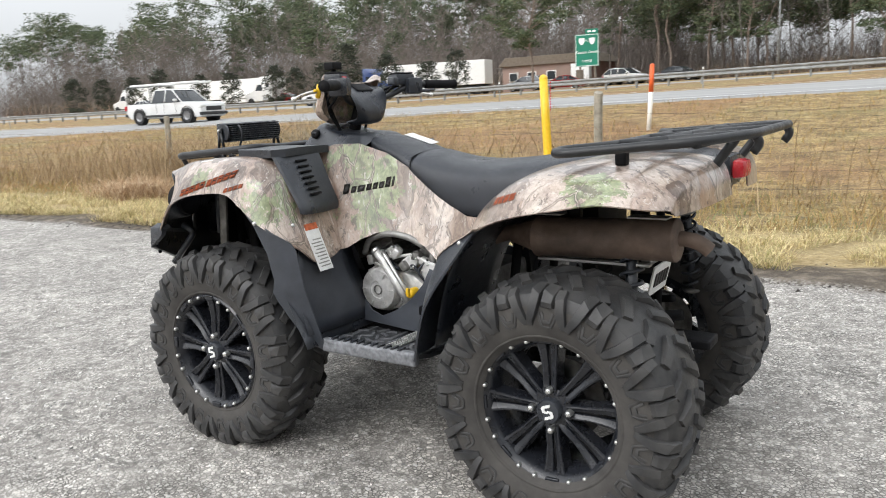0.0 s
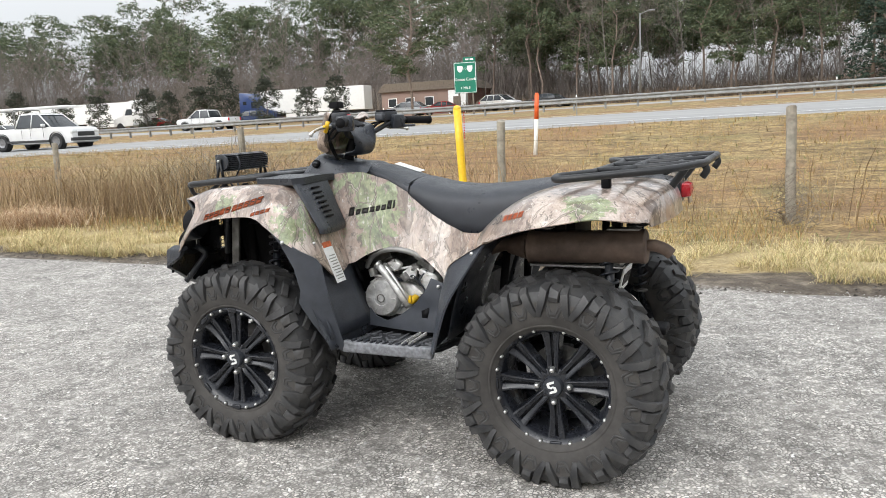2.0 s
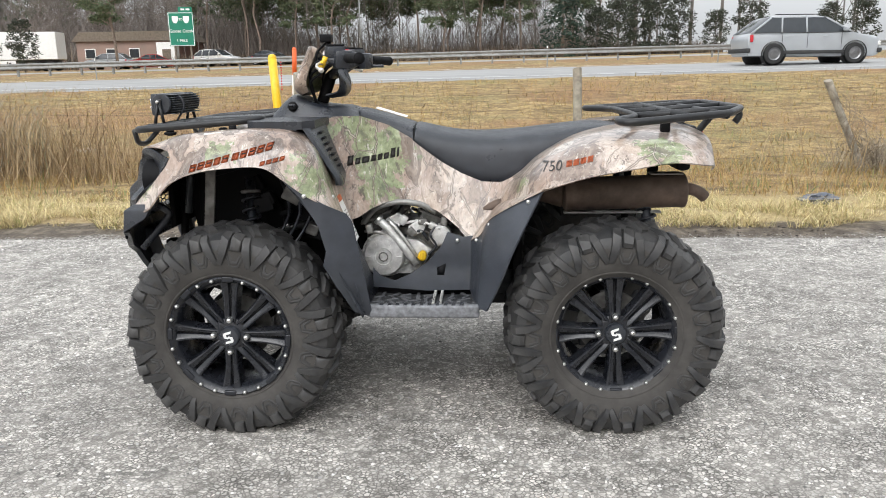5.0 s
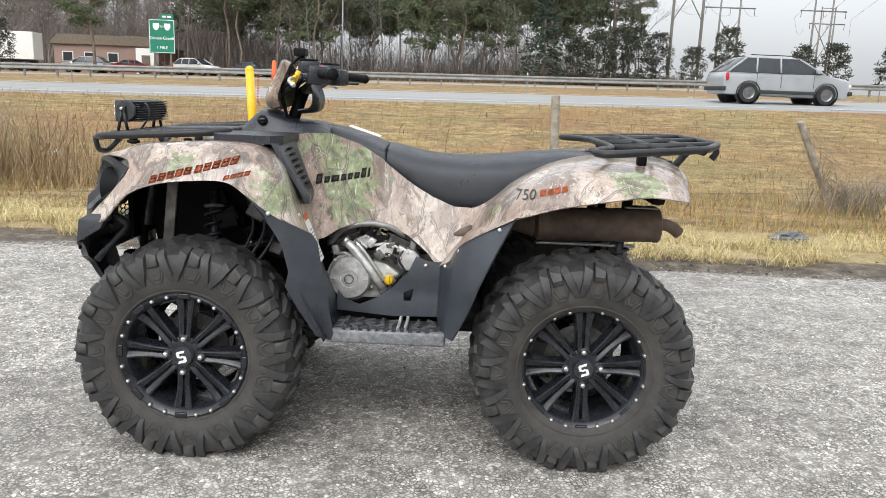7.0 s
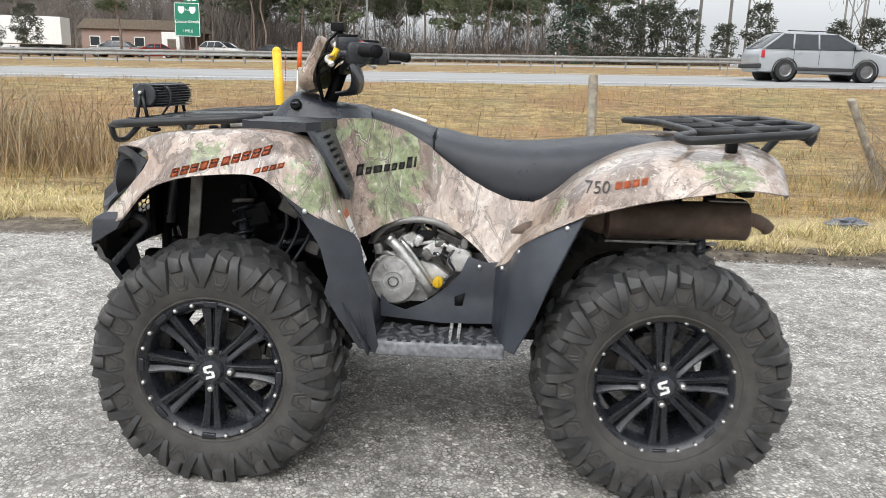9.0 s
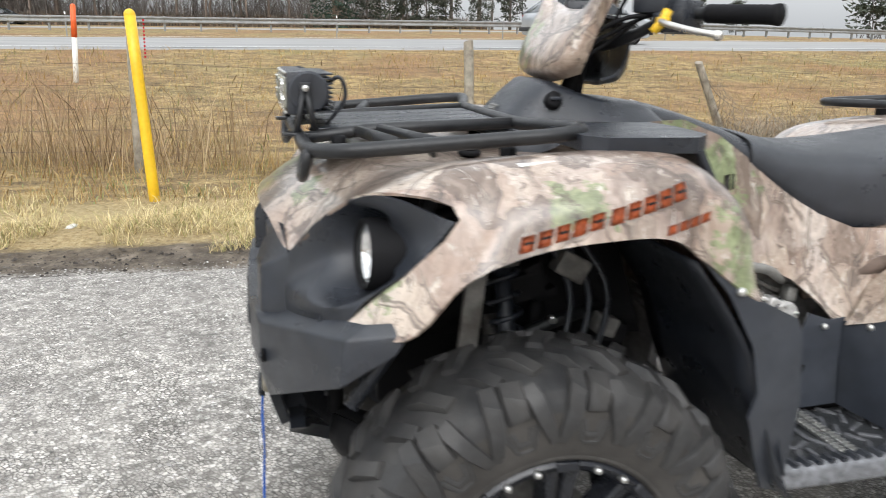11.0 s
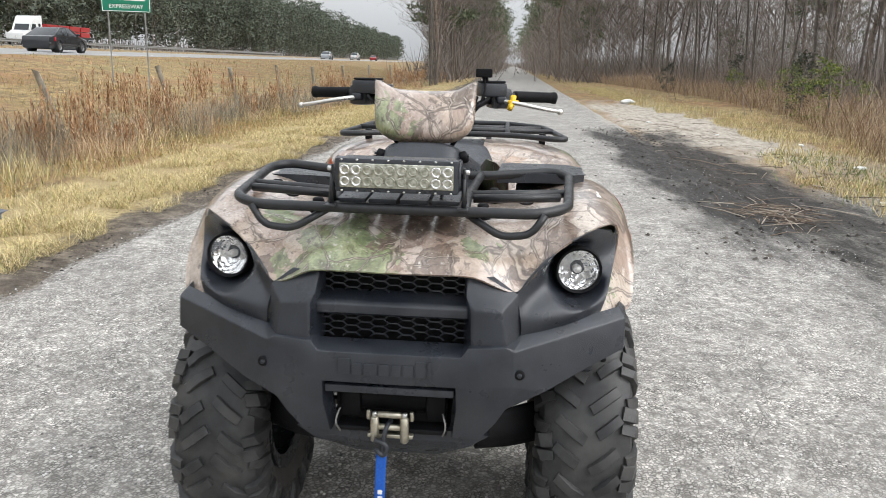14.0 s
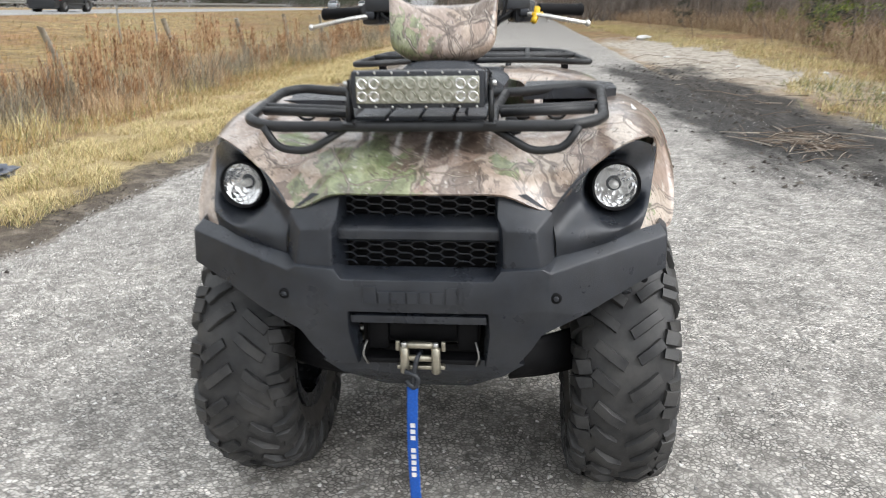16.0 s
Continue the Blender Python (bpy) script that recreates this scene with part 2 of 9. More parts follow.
    def rand(self):
        return self.t.nodes.new("ShaderNodeObjectInfo").outputs["Random"]

    def color(self, c):
        if isinstance(c, tuple):
            self.b.inputs["Base Color"].default_value = (*c, 1)
        else:
            self.link(c, self.b.inputs["Base Color"])
        return self

    def rough(self, r):
        self.link(r, self.b.inputs["Roughness"])
        return self

    def bump(self, height, strength=0.3, dist=0.01):
        n = self.t.nodes.new("ShaderNodeBump")
        n.inputs["Strength"].default_value, n.inputs["Distance"].default_value = strength, dist
        self.link(height, n.inputs["Height"])
        if self.bumps is not None:
            self.link(self.bumps, n.inputs["Normal"])
        self.bumps = n.outputs["Normal"]
        self.link(self.bumps, self.b.inputs["Normal"])
        return self


def worn(name, col, rough=0.5, metal=0.0, var=0.25, scale=30.0, bump=0.15, grain=400.0, dirt=None, dirt_amount=0.0):
    """A plain painted, moulded or cast surface with grain and soft stains."""
    k = Mat(name, rough, metal)
    dark = tuple(c * (1 - var) for c in col)
    light = tuple(min(1, c * (1 + var)) for c in col)
    c = k.ramp(k.noise(scale, 5), [(0.3, dark), (0.7, light)])
    if dirt:
        c = k.mix(k.math("MULTIPLY", k.ramp(k.noise(scale * 0.3, 6, 0.65), [(0.42, 0.0), (0.68, 1.0)]), dirt_amount), c, dirt)
    k.color(c)
    k.rough(k.ramp(k.noise(scale * 0.7, 4), [(0.3, max(0.0, rough - 0.08)), (0.7, min(1.0, rough + 0.1))]))
    if bump:
        k.bump(k.noise(grain, 2), bump, 0.002)
    return k.m


def camo_material():
    """Printed woodland film: large leaf blades, bark streaks, leafy green groups and thin crossing twigs."""
    k = Mat("camouflage_film", 0.36)

    def turned(rx, ry, rz, scale, vec, at=(0.0, 0.0, 0.0)):
        n = k.t.nodes.new("ShaderNodeMapping")
        n.inputs["Location"].default_value, n.inputs["Rotation"].default_value, n.inputs["Scale"].default_value = at, (radians(rx), radians(ry), radians(rz)), scale
        k.link(vec, n.inputs["Vector"])
        return n.outputs[0]

    warp = k.mix(0.09, k.co, k.noise(6.0, 3, 0.55, color=True), "ADD")
    fine = k.mix(0.030, warp, k.noise(26.0, 3, 0.6, color=True), "ADD")
    # soft ground of tan and rose-beige
    c = k.ramp(k.noise(5.0, 5, 0.6, turned(20, 35, 0, (1.0, 1.0, 0.5), warp)), [(0.32, (0.22, 0.170, 0.145)), (0.43, (0.39, 0.312, 0.265)), (0.52, (0.50, 0.415, 0.360)), (0.62, (0.60, 0.525, 0.465)), (0.72, (0.70, 0.655, 0.60))])
    # dead leaves: long cells, each of one tint, with a darker rim and a paler rib
    for rot, scale, cut, at, tints in (((25, 40, 10), 8.5, 0.50, (3.1, 0.4, 7.7), [(0.50, (0.165, 0.118, 0.094)), (0.60, (0.40, 0.30, 0.235)), (0.70, (0.27, 0.195, 0.150)), (0.78, (0.55, 0.455, 0.37)), (0.86, (0.46, 0.29, 0.175)), (0.95, (0.30, 0.265, 0.235))]),
                                       ((-35, -50, 20), 13.0, 0.55, (8.3, 5.1, 1.9), [(0.55, (0.115, 0.082, 0.064)), (0.65, (0.55, 0.465, 0.39)), (0.75, (0.38, 0.285, 0.230)), (0.84, (0.62, 0.545, 0.46)), (0.93, (0.43, 0.25, 0.150))])):
        vec = turned(*rot, (1.0, 1.0, 0.38), fine, at)
        tint = k.cells(scale, vec=vec, out="Color")
        c = k.mix(k.ramp(tint, [(cut, 0.0), (cut + 0.02, 0.72)]), c, k.ramp(tint, tints, "CONSTANT"))
        rim = k.cells(scale, "DISTANCE_TO_EDGE", vec)
        c = k.mix(k.math("MULTIPLY", k.line(rim, 0.0, 0.05), 0.16), c, (0.15, 0.112, 0.092))
        c = k.mix(k.math("MULTIPLY", k.line(rim, 0.16, 0.06), 0.16), c, (0.66, 0.59, 0.50))
    near = None      # leafy groups on the bonnet, the arches and the side panels
    for at, r in (((-1.02, 0.13, 0.90), 0.15), ((-0.90, 0.30, 0.97), 0.07), ((-0.98, -0.20, 0.90), 0.05), ((-0.36, -0.56, 0.86), 0.12), ((-0.36, 0.56, 0.86), 0.12), ((-0.17, -0.19, 0.88), 0.14), ((-0.17, 0.19, 0.88), 0.14), ((-0.62, -0.57, 0.96), 0.06),
                  ((-0.27, -0.20, 0.99), 0.08), ((-0.47, 0.10, 1.17), 0.08), ((-0.20, -0.22, 0.76), 0.08), ((0.76, -0.53, 0.95), 0.08), ((0.76, 0.53, 0.95), 0.08), ((0.33, -0.40, 0.82), 0.05), ((-0.93, -0.53, 0.82), 0.05)):
        d = k.t.nodes.new("ShaderNodeVectorMath")
        d.operation = "DISTANCE"
        k.link(k.co, d.inputs[0])
        d.inputs[1].default_value = at
        v = k.math("SUBTRACT", 1.0, k.math("DIVIDE", d.outputs["Value"], r))
        near = v if near is None else k.math("MAXIMUM", near, v)
    lobes = turned(15, -30, 0, (1.0, 1.0, 0.6), fine, (1.0, 4.0, 2.0))
    lobe = k.cells(15.0, vec=lobes, out="Color")
    zone = k.math("ADD", k.math("MULTIPLY", k.math("MAXIMUM", near, -0.8), 0.30), k.math("MULTIPLY", lobe, 0.34))
    zone = k.math("ADD", zone, k.math("MULTIPLY", k.noise(30.0, 5, 0.72, k.shift((1.3, 9.2, 5.4))), 0.62))
    green = k.ramp(k.noise(20.0, 5, 0.68, warp), [(0.32, (0.085, 0.100, 0.056)), (0.46, (0.200, 0.262, 0.122)), (0.58, (0.320, 0.390, 0.205)), (0.70, (0.47, 0.51, 0.34))])
    c = k.mix(k.ramp(zone, [(0.545, 0.0), (0.565, 0.85)]), c, green)
    vein = k.cells(15.0, "DISTANCE_TO_EDGE", lobes)
    c = k.mix(k.math("MULTIPLY", k.line(vein, 0.0, 0.03), 0.10), c, (0.10, 0.085, 0.06))
    # dark hollows and pale peeling bark
    hollow = k.ramp(k.noise(9.0, 6, 0.70, turned(0, 30, 15, (1.0, 1.0, 0.55), k.shift((7.7, 2.2, 4.0), fine))), [(0.60, 0.0), (0.63, 0.7)])
    c = k.mix(hollow, c, (0.115, 0.086, 0.070))
    bark = k.ramp(k.noise(13.0, 6, 0.75, turned(0, 22, 0, (3.0, 3.0, 0.28), k.shift((5.0, 5.0, 2.0), warp))), [(0.60, 0.0), (0.65, 0.8)])
    c = k.mix(bark, c, (0.70, 0.665, 0.60))
    bits = k.ramp(k.noise(27.0, 6, 0.76, turned(25, 40, 0, (1.5, 1.5, 0.6), k.shift((2.7, 6.1, 3.3), fine))), [(0.575, 0.0), (0.605, 0.75)])
    c = k.mix(bits, c, (0.105, 0.082, 0.068))
    glints = k.ramp(k.noise(30.0, 6, 0.74, turned(-20, -35, 0, (2.2, 2.2, 0.5), k.shift((9.7, 1.1, 6.3), fine))), [(0.61, 0.0), (0.64, 0.65)])
    c = k.mix(glints, c, (0.73, 0.70, 0.645))
    grain = k.noise(60.0, 4, 0.7, turned(10, 35, 0, (2.2, 2.2, 0.35), warp))
    c = k.mix(1.0, c, k.ramp(grain, [(0.3, 0.74), (0.5, 1.0), (0.7, 1.22)]), "MULTIPLY")
    lean = turned(10, 25, 0, (1.0, 1.0, 0.6), k.mix(0.05, k.co, k.noise(9.0, 3, color=True), "ADD"))
    for scale, width, at in ((2.6, 0.0045, (0.0, 0.0, 0.0)), (4.6, 0.006, (3.3, 1.2, 5.1)), (8.0, 0.009, (1.3, 6.2, 2.1))):
        edge = k.cells(scale, "DISTANCE_TO_EDGE", k.shift(at, lean))
        some = k.ramp(k.noise(scale * 0.7, 2, 0.5, k.shift((at[0] + 2, 4, 1))), [(0.48, 0.0), (0.54, 0.66)])
        c = k.mix(k.math("MULTIPLY", k.line(edge, width, width * 1.5), some), c, (0.075, 0.056, 0.046))
        c = k.mix(k.math("MULTIPLY", k.line(edge, 0.0, width), some), c, k.ramp(k.noise(40.0, 3, 0.6), [(0.40, (0.22, 0.165, 0.13)), (0.60, (0.66, 0.59, 0.50))]))
    c = k.mix(1.0, c, k.ramp(k.noise(5.5, 5, 0.65, k.shift((2.2, 8.1, 3.7))), [(0.40, (0.92, 0.91, 0.91)), (0.54, (0.84, 0.79, 0.755)), (0.66, (0.65, 0.59, 0.55))]), "MULTIPLY")
    k.color(c)
    k.b.inputs["Coat Weight"].default_value, k.b.inputs["Coat Roughness"].default_value = 0.85, 0.16
    k.rough(k.ramp(k.noise(20, 4), [(0.3, 0.28), (0.7, 0.42)]))
    k.bump(k.noise(300, 2), 0.05, 0.001)
    return k.m


def spot(k, cx, cy, rx, ry, ragged=0.9, scale=1.2):
    """1 inside a ragged patch of the land, 0 outside."""
    sep = k.t.nodes.new("ShaderNodeSeparateXYZ")
    k.link(k.co, sep.inputs[0])
    dx = k.math("DIVIDE", k.math("ABSOLUTE", k.math("SUBTRACT", sep.outputs[0], cx)), rx)
    dy = k.math("DIVIDE", k.math("ABSOLUTE", k.math("SUBTRACT", sep.outputs[1], cy)), ry)
    d = k.math("MAXIMUM", dx, dy)
    n = k.math("MULTIPLY", k.math("SUBTRACT", k.noise(scale, 6, 0.68, k.stretch((0.6, 1.6, 1))), 0.5), ragged * 2)
    return k.ramp(k.math("ADD", d, n), [(0.62, 1.0), (1.0, 0.0)])


def soiled(k, c):
    """Soil washed over the road's edges, churned mud and pale sand on the wooded side."""
    soil = k.ramp(k.noise(7.0, 7, 0.7), [(0.3, (0.048, 0.038, 0.028)), (0.5, (0.115, 0.092, 0.068)), (0.66, (0.24, 0.20, 0.155)), (0.78, (0.36, 0.32, 0.26))])
    c = k.mix(k.math("MULTIPLY", spot(k, 0.0, 2.82, 900, 0.28, 1.1, 1.6), 0.95), c, soil)
    c = k.mix(k.math("MULTIPLY", spot(k, 17.5, -4.1, 11.5, 1.55, 0.45, 0.6), 0.95), c, k.ramp(k.noise(5.0, 7, 0.72, k.stretch((0.5, 1.4, 1))), [(0.30, (0.15, 0.135, 0.115)), (0.48, (0.42, 0.375, 0.315)), (0.7, (0.62, 0.565, 0.48))]))
    wet = k.ramp(k.noise(4.0, 7, 0.72, k.stretch((0.35, 1.7, 1))), [(0.36, (0.012, 0.011, 0.010)), (0.54, (0.032, 0.029, 0.026)), (0.64, (0.09, 0.082, 0.074)), (0.76, (0.28, 0.26, 0.235))])
    mask = spot(k, 8.4, -2.75, 6.6, 1.0, 0.8, 0.8)
    c = k.mix(k.math("MULTIPLY", mask, 0.95), c, wet)
    return c, mask


def asphalt_material():
    k = Mat("worn_chip_seal", 0.85)
    lay = k.mix(0.006, k.co, k.noise(90.0, 2, 0.5, color=True), "ADD")
    chips = k.cells(66.0, vec=lay, out="Color")
    c = k.ramp(chips, [(0.0, (0.19, 0.176, 0.158)), (0.25, (0.34, 0.318, 0.287)), (0.55, (0.52, 0.490, 0.446)), (0.8, (0.72, 0.685, 0.63)), (1.0, (0.92, 0.885, 0.83))])
    c = k.mix(0.22, c, k.ramp(k.cells(210.0, out="Color"), [(0.0, (0.08, 0.075, 0.07)), (0.6, (0.42, 0.40, 0.37)), (1.0, (0.9, 0.87, 0.82))]))
    gap = k.ramp(k.cells(66.0, "DISTANCE_TO_EDGE", lay), [(0.035, 1.0), (0.17, 0.0)])
    worn_in = k.ramp(k.noise(6.0, 5, 0.65), [(0.36, 0.45), (0.60, 1.0)])
    c = k.mix(k.math("MULTIPLY", gap, worn_in), c, (0.085, 0.079, 0.071))
    sunk = k.ramp(k.cells(31.0, vec=k.shift((3.0, 8.0, 0.0)), out="Color"), [(0.66, 0.0), (0.74, 0.45)])
    c = k.mix(sunk, c, (0.12, 0.112, 0.10))
    c = k.mix(1.0, c, k.ramp(k.noise(16.0, 5, 0.7), [(0.32, 0.68), (0.5, 1.05), (0.68, 1.4)]), "MULTIPLY")
    c = k.mix(1.0, c, k.ramp(k.noise(2.6, 6, 0.66, k.shift((3, 1, 0))), [(0.32, 0.70), (0.5, 1.0), (0.68, 1.22)]), "MULTIPLY")
    c = k.mix(k.ramp(k.noise(0.7, 6, 0.65), [(0.36, 0.42), (0.66, 0.0)]), c, (0.20, 0.186, 0.17))
    c = k.mix(k.ramp(k.noise(1.1, 5, 0.65, k.shift((4, 7, 0))), [(0.58, 0.0), (0.72, 0.25)]), c, (0.50, 0.475, 0.435))
    c = k.mix(k.ramp(k.noise(2.3, 6, 0.7, k.shift((14, 2, 0))), [(0.66, 0.0), (0.72, 0.40)]), c, (0.50, 0.46, 0.37))
    crack = k.math("MULTIPLY", k.line(k.noise(0.7, 6, 0.62, k.stretch((0.5, 1.2, 1))), 0.5, 0.004), k.ramp(k.noise(0.5, 2, 0.5, k.shift((8, 3, 0))), [(0.52, 0.0), (0.58, 1.0)]))
    c = k.mix(k.math("MULTIPLY", crack, 0.6), c, (0.10, 0.096, 0.09))
    c, mask = soiled(k, c)
    k.color(c)
    k.bump(k.cells(66.0, vec=lay), -1.0, 0.012)
    k.bump(k.noise(18, 3), 0.3, 0.01)
    k.bump(k.math("MULTIPLY", mask, k.noise(5, 7, 0.7, k.stretch((0.5, 1.4, 1)))), 0.9, 0.09)
    return k.m


def field_material():
    k = Mat("dormant_grass_soil", 0.95)
    c = k.ramp(k.noise(3.0, 8, 0.72), [(0.30, (0.085, 0.058, 0.030)), (0.45, (0.215, 0.148, 0.066)), (0.60, (0.36, 0.262, 0.118)), (0.75, (0.50, 0.395, 0.205))])
    c = k.mix(k.ramp(k.noise(0.28, 5, 0.65), [(0.50, 0.0), (0.66, 0.5)]), c, (0.20, 0.195, 0.075))
    c = k.mix(k.ramp(k.noise(0.22, 5, 0.6, k.shift((30, 11, 0))), [(0.46, 0.0), (0.62, 0.7)]), c, (0.255, 0.138, 0.066))
    c = k.mix(1.0, c, k.ramp(k.noise(24.0, 5, 0.74), [(0.3, 0.42), (0.5, 1.0), (0.7, 1.5)]), "MULTIPLY")
    c = k.mix(1.0, c, k.ramp(k.noise(1.3, 6, 0.7, k.stretch((0.6, 1.3, 1))), [(0.34, 0.68), (0.5, 1.0), (0.66, 1.25)]), "MULTIPLY")
    c = k.mix(k.math("MULTIPLY", spot(k, 0.0, 3.75, 900, 1.15, 0.5, 0.9), 0.6), c, k.ramp(k.noise(30.0, 5, 0.7), [(0.32, (0.20, 0.145, 0.065)), (0.5, (0.46, 0.36, 0.18)), (0.68, (0.66, 0.55, 0.32))]))
    stony = k.ramp(k.cells(70.0, out="Color"), [(0.1, (0.07, 0.064, 0.056)), (0.5, (0.22, 0.205, 0.185)), (0.9, (0.50, 0.48, 0.44))])
    c = k.mix(k.math("MULTIPLY", spot(k, -1.0, -3.5, 9.0, 1.2, 0.7, 0.9), 0.95), c, stony)
    c = k.mix(spot(k, 0.0, 2.40, 900, 0.52, 0.25, 1.6), c, stony)
    c, mask = soiled(k, c)
    k.color(c)
    k.bump(k.noise(14, 6, 0.7), 0.8, 0.05)
    return k.m


def blades_material(name, stops):
    k = Mat(name, 0.8)
    k.color(k.ramp(k.island(), stops))
    return k.m


CAMO = camo_material()
ASPHALT = asphalt_material()
FIELD = field_material()
PLASTIC = worn("black_moulded_plastic", (0.0165, 0.0198, 0.0270), 0.31, 0, 0.30, 22, 0.40, 600, (0.055, 0.058, 0.064), 0.42)
# near black with its gloss cut: shade of inner parts put into the colour
PLASTIC_DEEP = worn("black_shade_plastic", (0.007, 0.007, 0.008), 0.6, 0, 0.25, 22, 0.2, 500)
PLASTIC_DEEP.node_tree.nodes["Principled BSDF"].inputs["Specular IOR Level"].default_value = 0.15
PLASTIC.node_tree.nodes["Principled BSDF"].inputs["Specular IOR Level"].default_value = 0.58
# black plastic lifted and blued: the sky light on these panels is in the colour
SHIELD = worn("skylit_black_plastic", (0.036, 0.041, 0.052), 0.36, 0, 0.25, 14, 0.3, 600, (0.085, 0.09, 0.10), 0.3)
# light painted in: bars pale as if lit from above, plate dark as shaded gaps
TREAD_BAR = worn("toplit_footrest_bars", (0.085, 0.088, 0.096), 0.42, 0, 0.4, 60, 0.3, 500, (0.15, 0.15, 0.155), 0.4)
FOOTPLATE = worn("scuffed_footrest_plastic", (0.022, 0.024, 0.027), 0.5, 0, 0.4, 40, 0.4, 500, (0.09, 0.09, 0.09), 0.35)
VINYL = worn("black_seat_vinyl", (0.026, 0.029, 0.036), 0.34, 0, 0.2, 18, 0.5, 900)
RACK = worn("satin_black_tube", (0.013, 0.014, 0.016), 0.40, 0, 0.25, 40, 0.2, 900, (0.05, 0.048, 0.045), 0.15)
RUBBER = worn("tyre_rubber", (0.028, 0.0284, 0.0297), 0.48, 0, 0.35, 25, 0.3, 300, (0.105, 0.100, 0.094), 0.50)
RUBBER_BROWN = worn("dusty_sidewall_rubber", (0.040, 0.037, 0.034), 0.82, 0, 0.25, 25, 0.25, 300, (0.115, 0.107, 0.098), 0.45)
RUBBER.node_tree.nodes["Principled BSDF"].inputs["Specular IOR Level"].default_value = 0.38
RIM_BLACK = worn("satin_black_alloy", (0.013, 0.0145, 0.019), 0.24, 0.0, 0.25, 30, 0.1, 500, (0.04, 0.04, 0.04), 0.15)
STEEL = worn("bright_steel", (0.62, 0.62, 0.60), 0.32, 0.9, 0.15, 60, 0.1, 500)
ALLOY = worn("cast_engine_alloy", (0.70, 0.695, 0.68), 0.40, 0.40, 0.25, 40, 0.4, 300, (0.16, 0.14, 0.115), 0.5)
ALLOY_DARK = worn("dark_engine_casting", (0.20, 0.195, 0.185), 0.6, 0.4, 0.35, 40, 0.4, 300, (0.05, 0.04, 0.03), 0.6)
TREAD_EDGE = worn("scuffed_grey_edge", (0.17, 0.175, 0.187), 0.5, 0.1, 0.45, 60, 0.3, 500)
EXHAUST = worn("rusty_heat_shield_steel", (0.17, 0.122, 0.095), 0.7, 0.35, 0.35, 18, 0.4, 250, (0.05, 0.04, 0.035), 0.7)
GREY_STEEL = worn("dull_zinc_bracket", (0.30, 0.295, 0.28), 0.5, 0.6, 0.2, 40, 0.2, 300)
YELLOW = worn("yellow_plastic", (0.80, 0.50, 0.02), 0.4, 0, 0.08, 30, 0.05)
RED = worn("red_lens_plastic", (0.50, 0.02, 0.03), 0.25, 0, 0.15, 30, 0.0)
ORANGE_FILM = worn("orange_decal", (0.48, 0.11, 0.035), 0.45, 0, 0.35, 80, 0.0)
MAKER_FILM = worn("faded_dark_decal", (0.060, 0.056, 0.052), 0.5, 0, 0.4, 70, 0.0)
DARK_FILM = worn("dark_decal", (0.035, 0.032, 0.03), 0.45, 0, 0.2, 60, 0.0)
WHITE_FILM = worn("white_decal", (0.78, 0.78, 0.76), 0.5, 0, 0.08, 60, 0.0)
BLUE_STRAP = worn("blue_nylon_strap", (0.01, 0.09, 0.42), 0.75, 0, 0.2, 200, 0.4, 900)
BRASS = worn("zinc_fairlead_roller", (0.45, 0.42, 0.34), 0.35, 0.85, 0.2, 60, 0.1)
LEVER = worn("polished_lever", (0.72, 0.70, 0.66), 0.3, 0.85, 0.12, 60, 0.1)
glass = Mat("clear_lamp_glass", 0.04)
glass.color((0.95, 0.97, 0.97))
glass.b.inputs["Alpha"].default_value = 0.04
GLASS = glass.m
mirror = Mat("lamp_reflector", 0.12, 0.92)
mirror.color(mirror.ramp(mirror.cells(60, out="Color"), [(0.0, (0.80, 0.80, 0.80)), (1.0, (0.98, 0.98, 0.98))]))
mirror.bump(mirror.cells(70), 0.22, 0.01)
MIRROR = mirror.m
led = Mat("led_cup", 0.25, 0.6)
led.color(led.ramp(led.noise(90, 3), [(0.35, (0.26, 0.26, 0.20)), (0.65, (0.60, 0.60, 0.52))]))
LED = led.m

# ---------------------------------------------------------------- the land: path, verge, ditch, field, motorway
ROAD_N, ROAD_S = 2.72, -2.9          # edges of the old road on which the vehicle stands
HW = 0.070                           # the motorway runs away from the old road by this slope


def hwy(x, y):
    """Distance from the old road, measured across the motorway where that is close."""
    t = min(1.0, max(0.0, (y - 6.0) / 8.0))
    return y - HW * max(-150.0, min(700.0, x)) * t


PROFILE_Y = (-2000, -60, -12, -5.0, -3.2, -2.6, 2.5, 2.75, 3.4, 4.6, 6.0, 7.6, 9.5, 13.0, 17.0, 19.5, 21.2, 22.0, 32.0, 34.0, 38.0, 44.0, 50.0, 61.0, 66.0, 80.0, 120.0, 2000)
PROFILE_Z = (1.0, 0.5, 0.25, 0.06, 0.01, -0.02, -0.02, 0.012, 0.02, -0.05, -0.13, -0.18, -0.14, 0.12, 0.50, 0.70, 0.86, 0.92, 1.28, 1.27, 1.32, 1.58, 1.80, 2.0, 2.1, 2.4, 2.8, 3.0)


def ground_z(x, y):
    h = hwy(x, y)
    climb = 0.013 * max(-45.0, min(30.0, x)) * min(1.0, max(0.0, (h - 10.0) / 12.0))
    return float(np.interp(h, PROFILE_Y, PROFILE_Z)) + climb


def steps(spans):
    out = []
    for a, b, n in spans:
        out += list(np.linspace(a, b, n, endpoint=False))
    return out + [spans[-1][1]]


